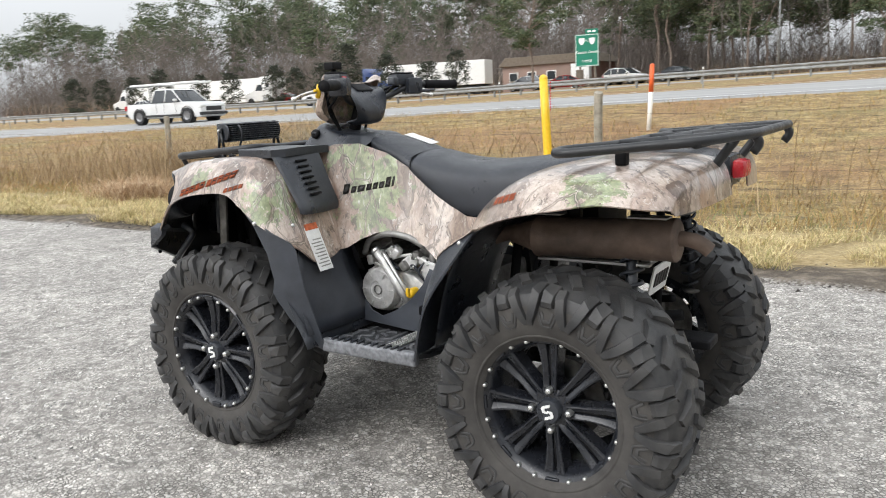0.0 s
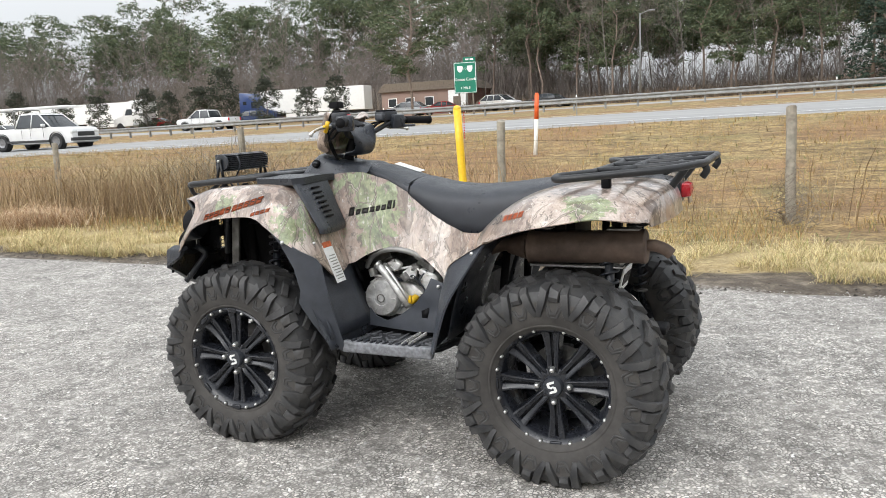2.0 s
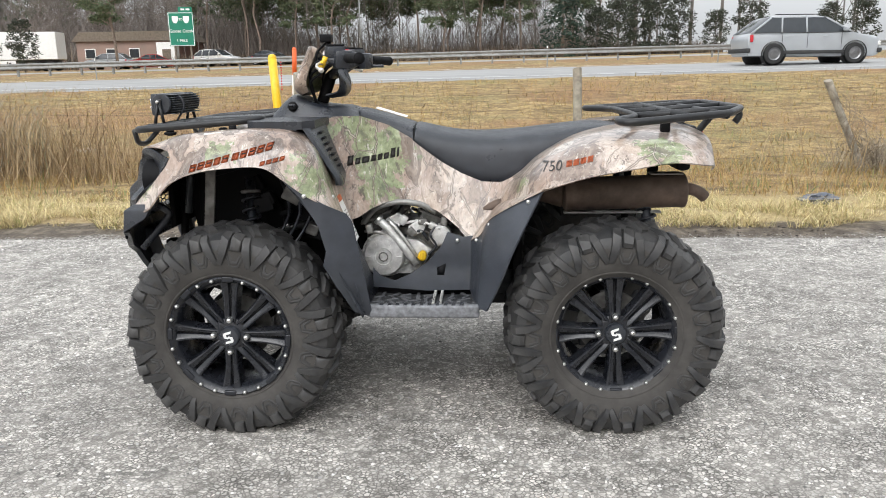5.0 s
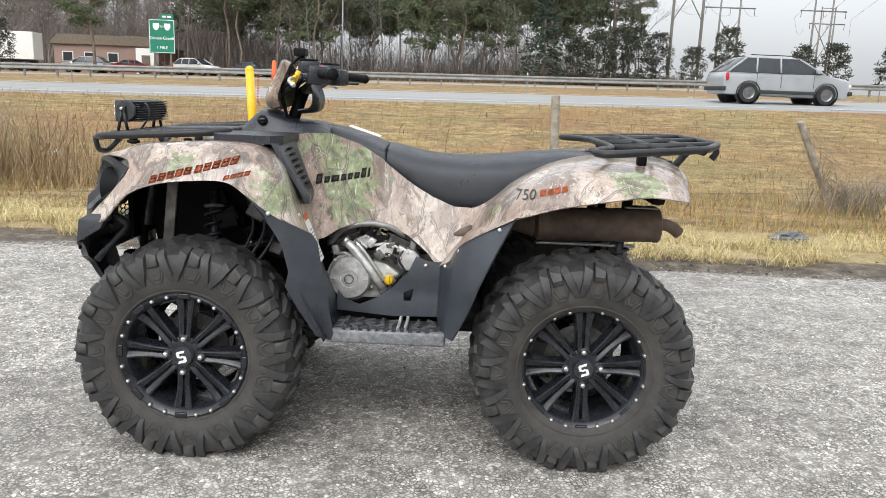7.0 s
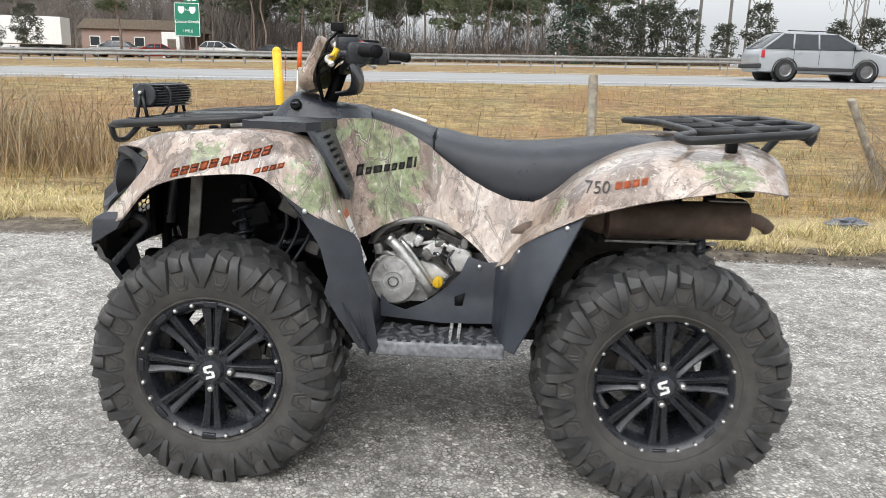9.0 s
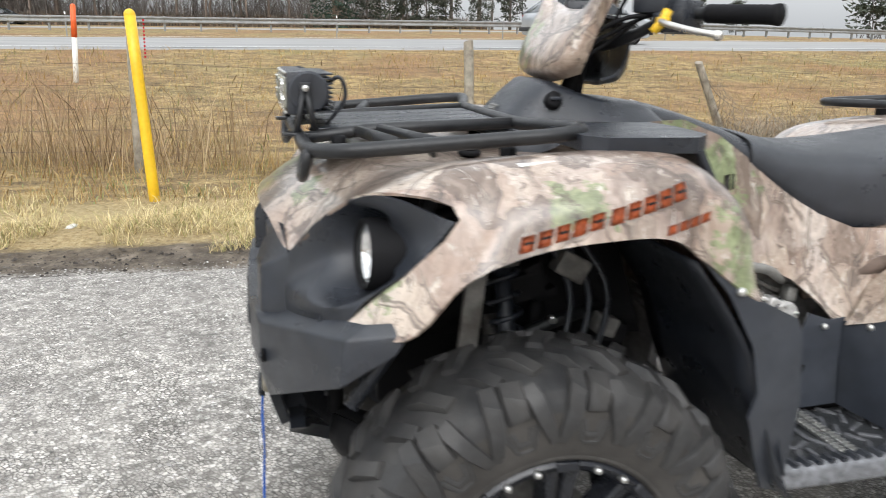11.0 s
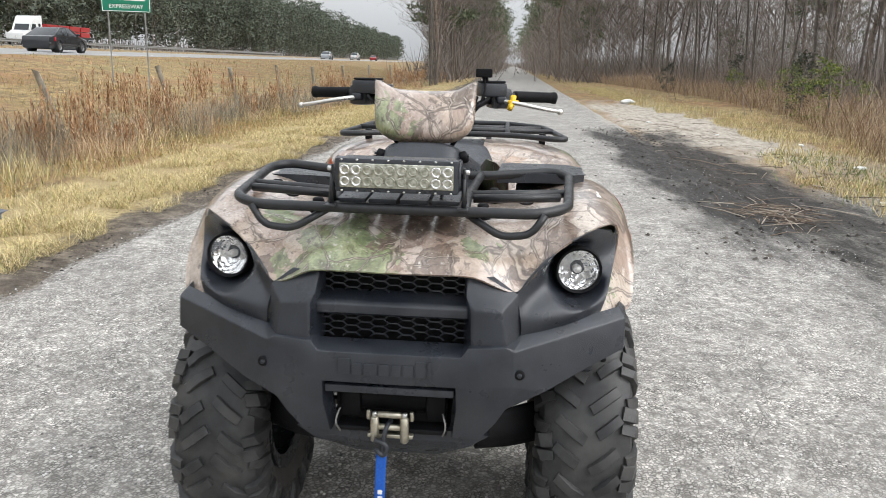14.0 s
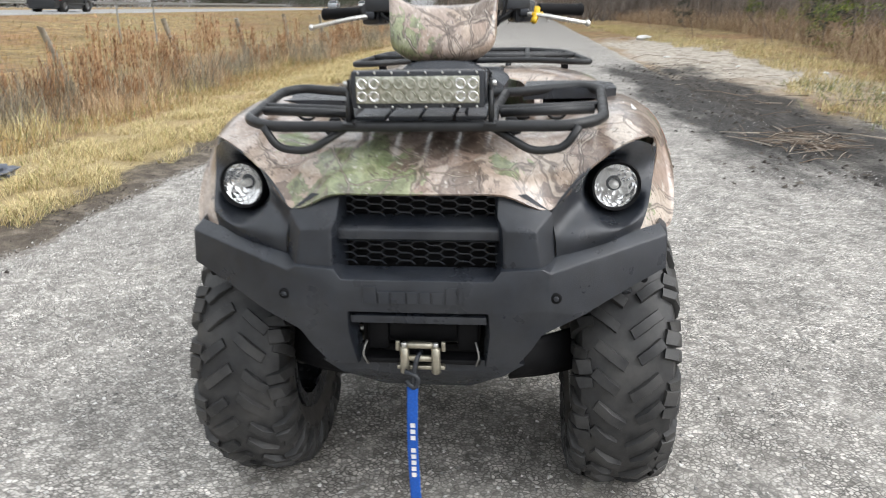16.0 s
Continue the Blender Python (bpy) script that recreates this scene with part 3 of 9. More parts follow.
gx = steps([(-2000, -200, 12), (-200, -40, 32), (-40, -10, 40), (-10, 14, 96), (14, 60, 60), (60, 300, 40), (300, 2200, 12)])
gy = steps([(-2000, -80, 8), (-80, -12, 20), (-12, -2.6, 24), (-2.6, 2.5, 4), (2.5, 10, 60), (10, 24, 44), (24, 66, 44), (66, 200, 24), (200, 2200, 10)])
gv, gf = [], []
for y in gy:
    for x in gx:
        rough = 0.0 if -2.7 < y < 2.6 or abs(x) > 250 or y > 21 else 1.0
        if y > 21 or abs(x) > 250:
            rough = 0.3
        b = noise.noise(Vector((x * 0.9, y * 0.9, 3.1))) * 0.035 + noise.noise(Vector((x * 3.1, y * 3.1, 7.7))) * 0.018
        gv.append((x, y, ground_z(x, y) + b * rough - (0.03 if 22.0 < hwy(x, y) < 32.2 or 50 < hwy(x, y) < 61 else 0)))
nx = len(gx)
for j in range(len(gy) - 1):
    for i in range(nx - 1):
        a = j * nx + i
        gf.append((a, a + 1, a + nx + 1, a + nx))
ground = tagged(raw("ground", gv, gf, FIELD, None, True), "rough field of dormant brown grass", "ground", kind="structure")


def strip(name, edge_a, edge_b, xs, lift, material, label, cells=8, wobble=0.0, seed=0.0):
    """A paved band between two edges that follows the land."""
    v, f = [], []
    for x in xs:
        a = edge_a(x) + wobble * (noise.noise(Vector((x * 0.35, seed, 0))) + 0.5 * noise.noise(Vector((x * 1.7, seed, 4))))
        b = edge_b(x) + wobble * (noise.noise(Vector((x * 0.35, seed + 9, 0))) + 0.5 * noise.noise(Vector((x * 1.7, seed + 9, 4))))
        for k in range(cells + 1):
            y = a + (b - a) * k / cells
            z = lift(x, y, k / cells)
            v.append((x, y, z))
    w = cells + 1
    for i in range(len(xs) - 1):
        for k in range(cells):
            q = i * w + k
            f.append((q, q + w, q + w + 1, q + 1))
    return tagged(raw(name, v, f, material, None, True), label, "road", kind="structure")


road_xs = steps([(-1500, -60, 30), (-60, -8, 60), (-8, 20, 140), (20, 80, 80), (80, 1500, 60)])
strip("road", lambda x: ROAD_S, lambda x: ROAD_N, road_xs, lambda x, y, t: 0.0 if 0.01 < t < 0.99 else -0.035, ASPHALT, "worn grey chip-seal road with pale stones", 24, 0.07, 3.3)


def motorway_material():
    k = Mat("motorway_concrete", 0.8)
    c = k.ramp(k.noise(1.6, 6, 0.6, k.stretch((0.15, 1.6, 1))), [(0.3, (0.23, 0.23, 0.226)), (0.7, (0.35, 0.347, 0.338))])
    k.color(c)
    k.bump(k.noise(60, 3), 0.3, 0.005)
    return k.m


MOTORWAY = motorway_material()
hw_xs = steps([(-1500, -150, 20), (-150, 120, 90), (120, 1500, 60)])
off = lambda x: HW * max(-150.0, min(700.0, x))
strip("road_motorway", lambda x: 22.0 + off(x), lambda x: 32.0 + off(x), hw_xs, lambda x, y, t: ground_z(x, y) + (0.03 if 0.01 < t < 0.99 else -0.05), MOTORWAY, "pale concrete motorway carriageway", 6)
strip("road_motorway_far", lambda x: 50.0 + off(x), lambda x: 61.0 + off(x), hw_xs, lambda x, y, t: ground_z(x, y) + (0.03 if 0.01 < t < 0.99 else -0.05), MOTORWAY, "pale concrete far carriageway", 6)
LINE_WHITE = worn("road_paint", (0.72, 0.72, 0.70), 0.7, 0, 0.1, 20, 0.0)
for h in (23.0, 31.2):
    strip("trim_line", lambda x, h=h: h + off(x), lambda x, h=h: h + 0.12 + off(x), hw_xs, lambda x, y, t: ground_z(x, y) + 0.036, LINE_WHITE, "white painted edge line", 1)

# ---------------------------------------------------------------- grass and weeds
def blades(name, count, place, height, width, lean, material, label, seed, bend=True):
    """Many bent blades as one mesh. place(rng) gives x, y or None."""
    rg = random.Random(seed)
    v, f = [], []
    made = 0
    while made < count:
        p = place(rg)
        made += 1
        if p is None:
            continue
        x, y, k = p
        z = ground_z(x, y) - 0.01
        h = rg.uniform(*height) * k
        a = rg.uniform(0, 2 * math.pi)
        ln = rg.uniform(*lean) * h
        w = rg.uniform(*width)
        dx, dy = math.cos(a), math.sin(a)
        b = a + rg.uniform(0.6, 2.5)
        wx, wy = math.cos(b) * w, math.sin(b) * w
        i = len(v)
        v += [(x - wx, y - wy, z), (x + wx, y + wy, z), (x + dx * ln * 0.35 + wx * 0.7, y + dy * ln * 0.35 + wy * 0.7, z + h * 0.6), (x + dx * ln * 0.35 - wx * 0.7, y + dy * ln * 0.35 - wy * 0.7, z + h * 0.6),
              (x + dx * ln, y + dy * ln, z + h * (0.95 if ln < h else 0.55))]
        f += [(i, i + 1, i + 2, i + 3), (i + 3, i + 2, i + 4)]
    return tagged(raw(name, v, f, material), label, "grass", kind="stuff")


STRAW = blades_material("straw_blades", [(0.0, (0.24, 0.18, 0.09)), (0.3, (0.50, 0.39, 0.19)), (0.60, (0.69, 0.56, 0.28)), (0.80, (0.78, 0.68, 0.41)), (0.86, (0.33, 0.31, 0.10)), (1.0, (0.26, 0.27, 0.09))])
FIELD_BLADES = blades_material("field_blades", [(0.0, (0.17, 0.11, 0.048)), (0.35, (0.37, 0.235, 0.085)), (0.7, (0.49, 0.345, 0.145)), (0.90, (0.19, 0.20, 0.07)), (1.0, (0.26, 0.24, 0.09))])
SEDGE = blades_material("rust_sedge_blades", [(0.0, (0.22, 0.13, 0.07)), (0.35, (0.44, 0.28, 0.155)), (0.7, (0.60, 0.43, 0.26)), (1.0, (0.72, 0.60, 0.42))])
GREY_WEED = blades_material("grey_weed_blades", [(0.0, (0.17, 0.135, 0.10)), (0.5, (0.30, 0.245, 0.175)), (1.0, (0.42, 0.36, 0.27))])
BRUSH = blades_material("wood_edge_brush", [(0.0, (0.15, 0.09, 0.055)), (0.4, (0.30, 0.20, 0.125)), (0.75, (0.42, 0.31, 0.195)), (1.0, (0.56, 0.46, 0.30))])
TANGLE = blades_material("undergrowth_stems", [(0.0, (0.075, 0.06, 0.048)), (0.5, (0.15, 0.118, 0.09)), (0.85, (0.22, 0.175, 0.13)), (1.0, (0.30, 0.17, 0.095))])
DULL_WEED = blades_material("dull_weed_blades", [(0.0, (0.13, 0.11, 0.085)), (0.5, (0.26, 0.225, 0.17)), (0.8, (0.37, 0.33, 0.25)), (1.0, (0.20, 0.20, 0.10))])
WEED_BROWN = blades_material("brown_weed_stalks", [(0.0, (0.16, 0.105, 0.058)), (0.5, (0.31, 0.215, 0.115)), (1.0, (0.47, 0.36, 0.21))])
GREEN_WEED = blades_material("green_weed_blades", [(0.0, (0.11, 0.14, 0.05)), (0.6, (0.20, 0.23, 0.09)), (1.0, (0.30, 0.32, 0.14))])


def tufty(x, y, f=1.1):
    return noise.noise(Vector((x * f, y * f, 5.0)))


def verge_place(rg):
    x = rg.uniform(-14, 22) if rg.random() < 0.85 else rg.uniform(-45, 60)
    y = 2.78 + 0.16 * tufty(x, 0.0, 0.7) + abs(rg.gauss(0, 1.0))
    if y > 5.2:
        y = rg.uniform(2.8, 5.0)
    t = tufty(x, y, 1.6)
    if t < -0.16 or (y < 3.5 and tufty(x + 9, y, 3.1) < -0.12):
        return None
    return x, y, 0.7 + 0.9 * max(0, t) + (0.25 if y < 3.3 else 0.0)


def field_place(rg):
    x = rg.uniform(-30, 26)
    y = rg.uniform(4.6, 21.5)
    if rg.random() < 0.45:
        y = rg.uniform(4.6, 9)
    t = tufty(x, y, 0.8)
    if t < -0.25:
        return None
    return x, y, 0.7 + 0.8 * max(0, t)


def far_field_place(rg):
    x = rg.uniform(-90, 110)
    y = rg.uniform(6, 21.5) + off(x)
    return x, y, 1.0


def fence_place(rg):
    x = rg.uniform(-30, 12)
    y = rg.gauss(7.3, 0.6)
    if rg.random() < 0.45:
        x = rg.gauss(-8.5, 2.6)
    elif tufty(x, y, 0.5) < -0.05 or (x > -1.0 and rg.random() < 0.8):
        return None
    return x, y, 1.0


clump_rng = random.Random(77)
CLUMPS = []
for _ in range(120):
    cx = 7.5 + 52 * clump_rng.random() ** 1.5
    CLUMPS.append((cx, clump_rng.gauss(6.55, 0.5) - max(0, cx - 12) * 0.012, clump_rng.uniform(0.10, 0.26), clump_rng.uniform(0.55, 1.25)))


def sedge_place(rg):
    cx, cy, spread, k = CLUMPS[int(rg.random() * len(CLUMPS))]
    dx, dy = rg.gauss(0, spread), rg.gauss(0, spread)
    return cx + dx * 1.5, cy + dy, k * max(0.35, 1 - 0.5 * math.hypot(dx, dy) / spread * 0.5)


def weed_place(rg):
    x = 5.5 + 50 * rg.random() ** 1.4
    y = rg.gauss(6.5, 0.75) - max(0, x - 12) * 0.012
    if tufty(x, y, 1.2) < -0.1:
        return None
    return x, y, 0.6 + 0.7 * max(0, tufty(x, y, 1.2))


def apron(x):
    """Where the bare ground beside the road gives way to grass on the wooded side."""
    return float(np.interp(x, (0, 3.7, 8.7, 11, 17, 22, 30, 60), (-3.6, -3.8, -4.0, -5.0, -5.3, -4.6, -4.4, -3.8)))


def brush_line(x):
    return float(np.interp(x, (0, 6, 13, 19, 30, 60, 110), (-4.9, -5.1, -6.3, -7.6, -8.1, -6.6, -6.0)))


def south_place(rg):
    x = rg.uniform(1, 45) if rg.random() < 0.75 else rg.uniform(-6, 120)
    y = apron(x) + 0.15 - abs(rg.gauss(0, 0.9)) + 0.3 * tufty(x, 1.0, 0.8)
    if tufty(x, y, 1.0) < -0.2:
        return None
    return x, y, 0.8 + 0.6 * max(0, tufty(x, y, 1.0))


def brush_place(rg):
    x = rg.uniform(2, 80)
    y = brush_line(x) - abs(rg.gauss(0, 1.8))
    return x, y, 0.6 + 0.9 * max(0, tufty(x, y, 0.4))


blades("grass_verge", 175000, verge_place, (0.03, 0.17), (0.0013, 0.0034), (0.5, 2.4), STRAW, "pale dry grass along the road edge", 11)
blades("grass_field", 115000, field_place, (0.04, 0.22), (0.002, 0.005), (0.2, 1.2), FIELD_BLADES, "short brown dormant grass in the field", 12)
blades("grass_far_field", 20000, far_field_place, (0.06, 0.20), (0.006, 0.014), (0.2, 1.0), FIELD_BLADES, "brown grass up to the motorway", 13)
blades("fence_weeds", 13000, fence_place, (0.25, 1.30), (0.0022, 0.0060), (0.2, 1.1), WEED_BROWN, "dry brown weed stalks along the fence", 14)
blades("rust_sedge", 26000, sedge_place, (0.28, 0.68), (0.002, 0.006), (0.1, 0.9), SEDGE, "clumps of tall rust-brown sedge along the fence", 15)


def sedge_plumes(name, label, seed):
    """Upright flowering stalks with feathery rust plumes, in tight tufts of uneven height."""
    rg = random.Random(seed)
    v, f = [], []
    for cx, cy, spread, k in CLUMPS:
        if rg.random() < 0.25:
            continue
        tall = k * rg.uniform(0.62, 1.08)
        for _ in range(rg.randint(6, 18)):
            x, y = cx + rg.gauss(0, spread * 0.8), cy + rg.gauss(0, spread * 0.5)
            z, h = ground_z(x, y), tall * rg.uniform(0.85, 1.15)
            tip = Vector((x + rg.gauss(0, 0.04), y + rg.gauss(0, 0.04), z + h))
            foot = Vector((x, y, z))
            i = len(v)
            v += [foot + Vector((0, 0.003, 0)), foot - Vector((0, 0.003, 0)), tip]
            f.append((i, i + 1, i + 2))
            for m in range(16):
                b = foot.lerp(tip, 0.52 + 0.48 * m / 16)
                a = rg.uniform(0, 6.283)
                d = Vector((math.cos(a) * 0.035, math.sin(a) * 0.035, rg.uniform(0.06, 0.11)))
                w = Vector((-math.sin(a), math.cos(a), 0)) * rg.uniform(0.009, 0.016)
                i = len(v)
                v += [b - w, b + w, b + d]
                f.append((i, i + 1, i + 2))
    return tagged(raw(name, v, f, PLUME), label, "grass", kind="stuff")


PLUME = blades_material("rust_plumes", [(0.0, (0.22, 0.115, 0.060)), (0.45, (0.39, 0.225, 0.115)), (0.8, (0.50, 0.33, 0.185)), (1.0, (0.60, 0.46, 0.29))])
sedge_plumes("sedge_plumes", "feathery rust plumes standing above the sedge", 151)

GREY_CLUMPS = []
for _ in range(60):
    cx = 6.5 + 46 * clump_rng.random() ** 1.5
    GREY_CLUMPS.append((cx, clump_rng.gauss(6.6, 0.5) - max(0, cx - 12) * 0.012, clump_rng.uniform(0.2, 0.45), clump_rng.uniform(0.5, 1.1)))


def grey_place(rg):
    cx, cy, spread, k = GREY_CLUMPS[int(rg.random() * len(GREY_CLUMPS))]
    return cx + rg.gauss(0, spread) * 1.4, cy + rg.gauss(0, spread) * 0.8, k
blades("grey_weeds", 10000, grey_place, (0.3, 1.1), (0.002, 0.005), (0.3, 1.2), DULL_WEED, "dull grey-brown weeds among the sedge", 16)
blades("tan_weeds", 13000, weed_place, (0.2, 0.55), (0.002, 0.005), (0.4, 1.4), STRAW, "pale straw weeds below the sedge", 31)
blades("south_grass", 30000, south_place, (0.05, 0.22), (0.002, 0.006), (0.3, 1.3), STRAW, "pale dry grass on the wooded side", 17)
blades("wood_edge_brush", 34000, brush_place, (0.25, 1.25), (0.002, 0.006), (0.3, 1.4), BRUSH, "brown brush along the wood edge", 18)
blades("undergrowth", 16000, lambda rg: (lambda x, d: (x, brush_line(x) - 1.2 - 11 * d, 0.35 + 0.65 * d))(rg.uniform(3, 75), rg.random() ** 1.2), (0.6, 2.6), (0.0015, 0.006), (0.4, 1.8), TANGLE, "tangled brown undergrowth in the wood", 28)
blades("green_weeds", 1700, lambda rg: (rg.uniform(-14, 20), 5.4 + rg.gauss(0, 0.35), 1.0) if rg.random() < 0.5 else (rg.uniform(5, 10), -4.6 + rg.gauss(0, 0.35), 1.0), (0.04, 0.14), (0.004, 0.009), (0.5, 1.5), GREEN_WEED, "low green weeds in the ditch", 19)

# ---------------------------------------------------------------- posts and fence
WOOD = worn("weathered_fence_wood", (0.30, 0.265, 0.215), 0.9, 0, 0.4, 12, 0.8, 60, (0.30, 0.30, 0.24), 0.5)
WIRE = worn("rusty_fence_wire", (0.16, 0.12, 0.095), 0.7, 0.6, 0.3, 30, 0.0)


def fence_post(x, y, h, lean_x=0.0, lean_y=0.0, r=0.06):
    post = thing("fence_post", "weathered grey wooden fence post, leaning" if abs(lean_x) + abs(lean_y) > 0.25 else "weathered grey wooden fence post standing in weeds", "post", "fence posts", (x, y, ground_z(x, y)))
    rg = random.Random(int(x * 97) + 5)
    rows = []
    for k in range(8):
        t = k / 7
        ring = []
        for j in range(9):
            a = 2 * math.pi * j / 8
            rr = r * (1 + 0.12 * noise.noise(Vector((math.cos(a) * 2, math.sin(a) * 2 + x, t * 3)))) * (1 - 0.08 * t)
            ring.append((rr * math.cos(a) + lean_x * h * t, rr * math.sin(a) + lean_y * h * t, -0.25 + (h + 0.25) * t + (0.02 * math.cos(a + x) if k == 7 else 0)))
        rows.append(ring)
    bm = loft(rows, 1, 1, 0, None, True)
    bmesh.ops.remove_doubles(bm, verts=bm.verts, dist=0.0005)
    bmesh.ops.holes_fill(bm, edges=[e for e in bm.edges if len(e.link_faces) == 1])
    part("stake", bm, WOOD, post, flat_angle=50)
    return post, Vector((x + lean_x * h, y + lean_y * h, ground_z(x, y) + h))


tops = []
for x, y, h, lx, ly in ((-34, 8.4, 1.4, 0.02, 0), (-22.5, 8.0, 1.4, 0.0, 0.03), (-11.6, 7.6, 1.32, 0.03, 0), (-7.1, 7.6, 1.46, 0.0, 0.0), (-2.18, 6.75, 1.35, 0.02, 0.0), (1.36, 6.8, 1.36, -0.02, 0.08), (5.35, 7.6, 1.18, -0.55, 0.05),
                        (10.3, 7.5, 1.25, -0.55, 0.1), (14.6, 7.4, 1.3, -0.5, 0.12), (18.4, 7.3, 1.25, -0.45, 0.05), (22.2, 7.2, 1.3, -0.55, 0.0), (26.0, 7.1, 1.25, -0.4, 0.0), (31.0, 7.0, 1.3, -0.45, 0.05), (36.0, 6.9, 1.3, -0.2, 0), (42, 6.8, 1.3, -0.1, 0), (50, 6.7, 1.3, 0, 0), (60, 6.6, 1.3, 0, 0)):
    tops.append(fence_post(x, y, h, lx, ly)[1])
wire = thing("fence_wire", "sagging rusty wire mesh strung between the fence posts", "fence")
for k in range(5):
    for a, b in zip(tops, tops[1:]):
        fa = Vector((a.x, a.y, ground_z(a.x, a.y) + 0.22 + k * 0.22))
        fb = Vector((b.x, b.y, ground_z(b.x, b.y) + 0.22 + k * 0.22))
        sag = 0.03 + 0.02 * ((k * 7) % 3)
        pts = [fa.lerp(fb, i / 6) - Vector((0, 0, sag * math.sin(math.pi * i / 6))) for i in range(7)]
        part("strand", tube(pts, 0.0022, 4), WIRE, wire)

post = thing("marker_post", "round yellow plastic pipeline marker post with red and black lettering", "marker post", "", (-1.81, 4.66, ground_z(-1.81, 4.66)))
ypts = [(-0.09 * t, 0.05 * t, -0.2 + 1.60 * t) for t in (0, 0.25, 0.5, 0.75, 1.0)]
bm = tube(ypts, 0.042, 20)
bmesh.ops.create_uvsphere(bm, u_segments=20, v_segments=10, radius=0.0425, matrix=Matrix.Translation(ypts[-1]))
shaft = part("shaft", bm, YELLOW, post, "smooth yellow plastic tube")
for i in range(11):
    part("print_bar", boxed((-0.015 + 0.022 - 0.0005 * i, -0.036 + 0.04 * 0.9, 1.36 - i * 0.026), (0.012, 0.004, 0.014), 0, Matrix.Rotation(radians(25), 4, "Z")), RED, post, "small red plain bar", smooth=False)

omark = thing("marker_post", "white marker post with an orange top in the field", "marker post", "", (-4.3, 15.0, ground_z(-4.3, 15.0)))
WHITE_PLASTIC = worn("white_marker_plastic", (0.74, 0.72, 0.66), 0.5, 0, 0.1, 20, 0.05)
ORANGE_PLASTIC = worn("orange_marker_plastic", (0.78, 0.13, 0.03), 0.45, 0, 0.1, 20, 0.05)
part("shaft", tube([(0, 0, -0.2), (0.06, 0, 0.85)], 0.05, 16), WHITE_PLASTIC, omark)
bm = tube([(0.06, 0, 0.85), (0.085, 0, 1.42)], 0.052, 16)
bmesh.ops.create_uvsphere(bm, u_segments=16, v_segments=8, radius=0.0525, matrix=Matrix.Translation((0.085, 0, 1.42)))
part("top", bm, ORANGE_PLASTIC, omark, "orange plastic top")


blades("post_brush", 1500, lambda rg: (5.9 + rg.gauss(0, 0.45), 7.5 + rg.gauss(0, 0.3), 1.0), (0.15, 0.75), (0.002, 0.005), (0.5, 1.8), GREY_WEED, "dead brush round a leaning fence post", 33)
blades("old_fence_brush", 1200, lambda rg: (-7.2 + rg.gauss(0, 0.6), 7.4 + rg.gauss(0, 0.35), 1.0), (0.4, 1.5), (0.002, 0.006), (0.2, 1.0), DULL_WEED, "tall dead brush round an old fence post", 34)


# dead vines on two of the posts and a heap of orange straw by the ditch
def vine(x, y, h, lean, seed):
    rg = random.Random(seed)
    v = thing("dead_vine", "tangle of dead grey vine on a fence post", "vine", "vines", (x, y, ground_z(x, y)))
    for i in range(26):
        a0, turns = rg.uniform(0, 6.28), rg.uniform(0.3, 1.6)
        top = h * rg.uniform(0.5, 1.1)
        pts = []
        for k in range(10):
            t = k / 9
            r = 0.07 + 0.16 * rg.random() * math.sin(math.pi * t) + (0.25 * (1 - t) if i % 3 == 0 else 0)
            pts.append((r * math.cos(a0 + turns * 6.28 * t) + lean * top * t, r * math.sin(a0 + turns * 6.28 * t), top * t))
        part("stem", tube(pts, 0.004, 4, caps=False, r_end=0.002), VINE, v)
    return v


VINE = worn("dead_vine_bark", (0.20, 0.165, 0.125), 0.9, 0, 0.3, 20, 0.0)
vine(-7.1, 7.55, 1.5, 0.0, 3)
vine(5.4, 7.5, 1.0, -0.6, 4)
vine(1.36, 6.75, 0.7, 0.0, 5)
blades("straw_heap", 2600, lambda rg: (-9.0 + rg.gauss(0, 0.35), 5.0 + rg.gauss(0, 0.3), 1.0), (0.15, 0.5), (0.002, 0.005), (0.6, 1.8), SEDGE, "flopped tuft of orange straw", 27)

from mathutils.bvhtree import BVHTree

# ---------------------------------------------------------------- the all-terrain vehicle (front towards -x, standing on z = 0)
atv = thing("atv", "camouflage four-wheel all-terrain vehicle with black racks and big knobbly tyres", "quad bike")
SIDES = (-1, 1)


def s_mark(m, size, material, parent, name="hub_mark"):
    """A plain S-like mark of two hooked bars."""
    bm = bmesh.new()
    for k in (1, -1):
        prism([(k * a * size, k * b * size) for a, b in ((-0.45, 0.05), (-0.45, 0.5), (-0.3, 0.62), (0.5, 0.62), (0.38, 0.38), (-0.18, 0.38), (-0.18, 0.12), (0.1, -0.02), (-0.05, -0.14))], "y", -0.002, 0.001, 0, bm)
    ob = part(name, bm, material, parent, "white mark", smooth=False)
    ob.matrix_basis = m
    return ob


HUB_Z = 0.343                        # the soft tyres are pressed flat where they stand
RK = 1.066                           # size of the rim against a 14 inch one
CARCASS = ((0.0, 0.356, 0.0), (0.35, 0.354, 0.055), (0.62, 0.346, 0.098), (0.80, 0.331, 0.124), (1.0, 0.300, 0.137), (1.25, 0.260, 0.140), (1.7, 0.220, 0.126), (9.0, 0.160, 0.10))


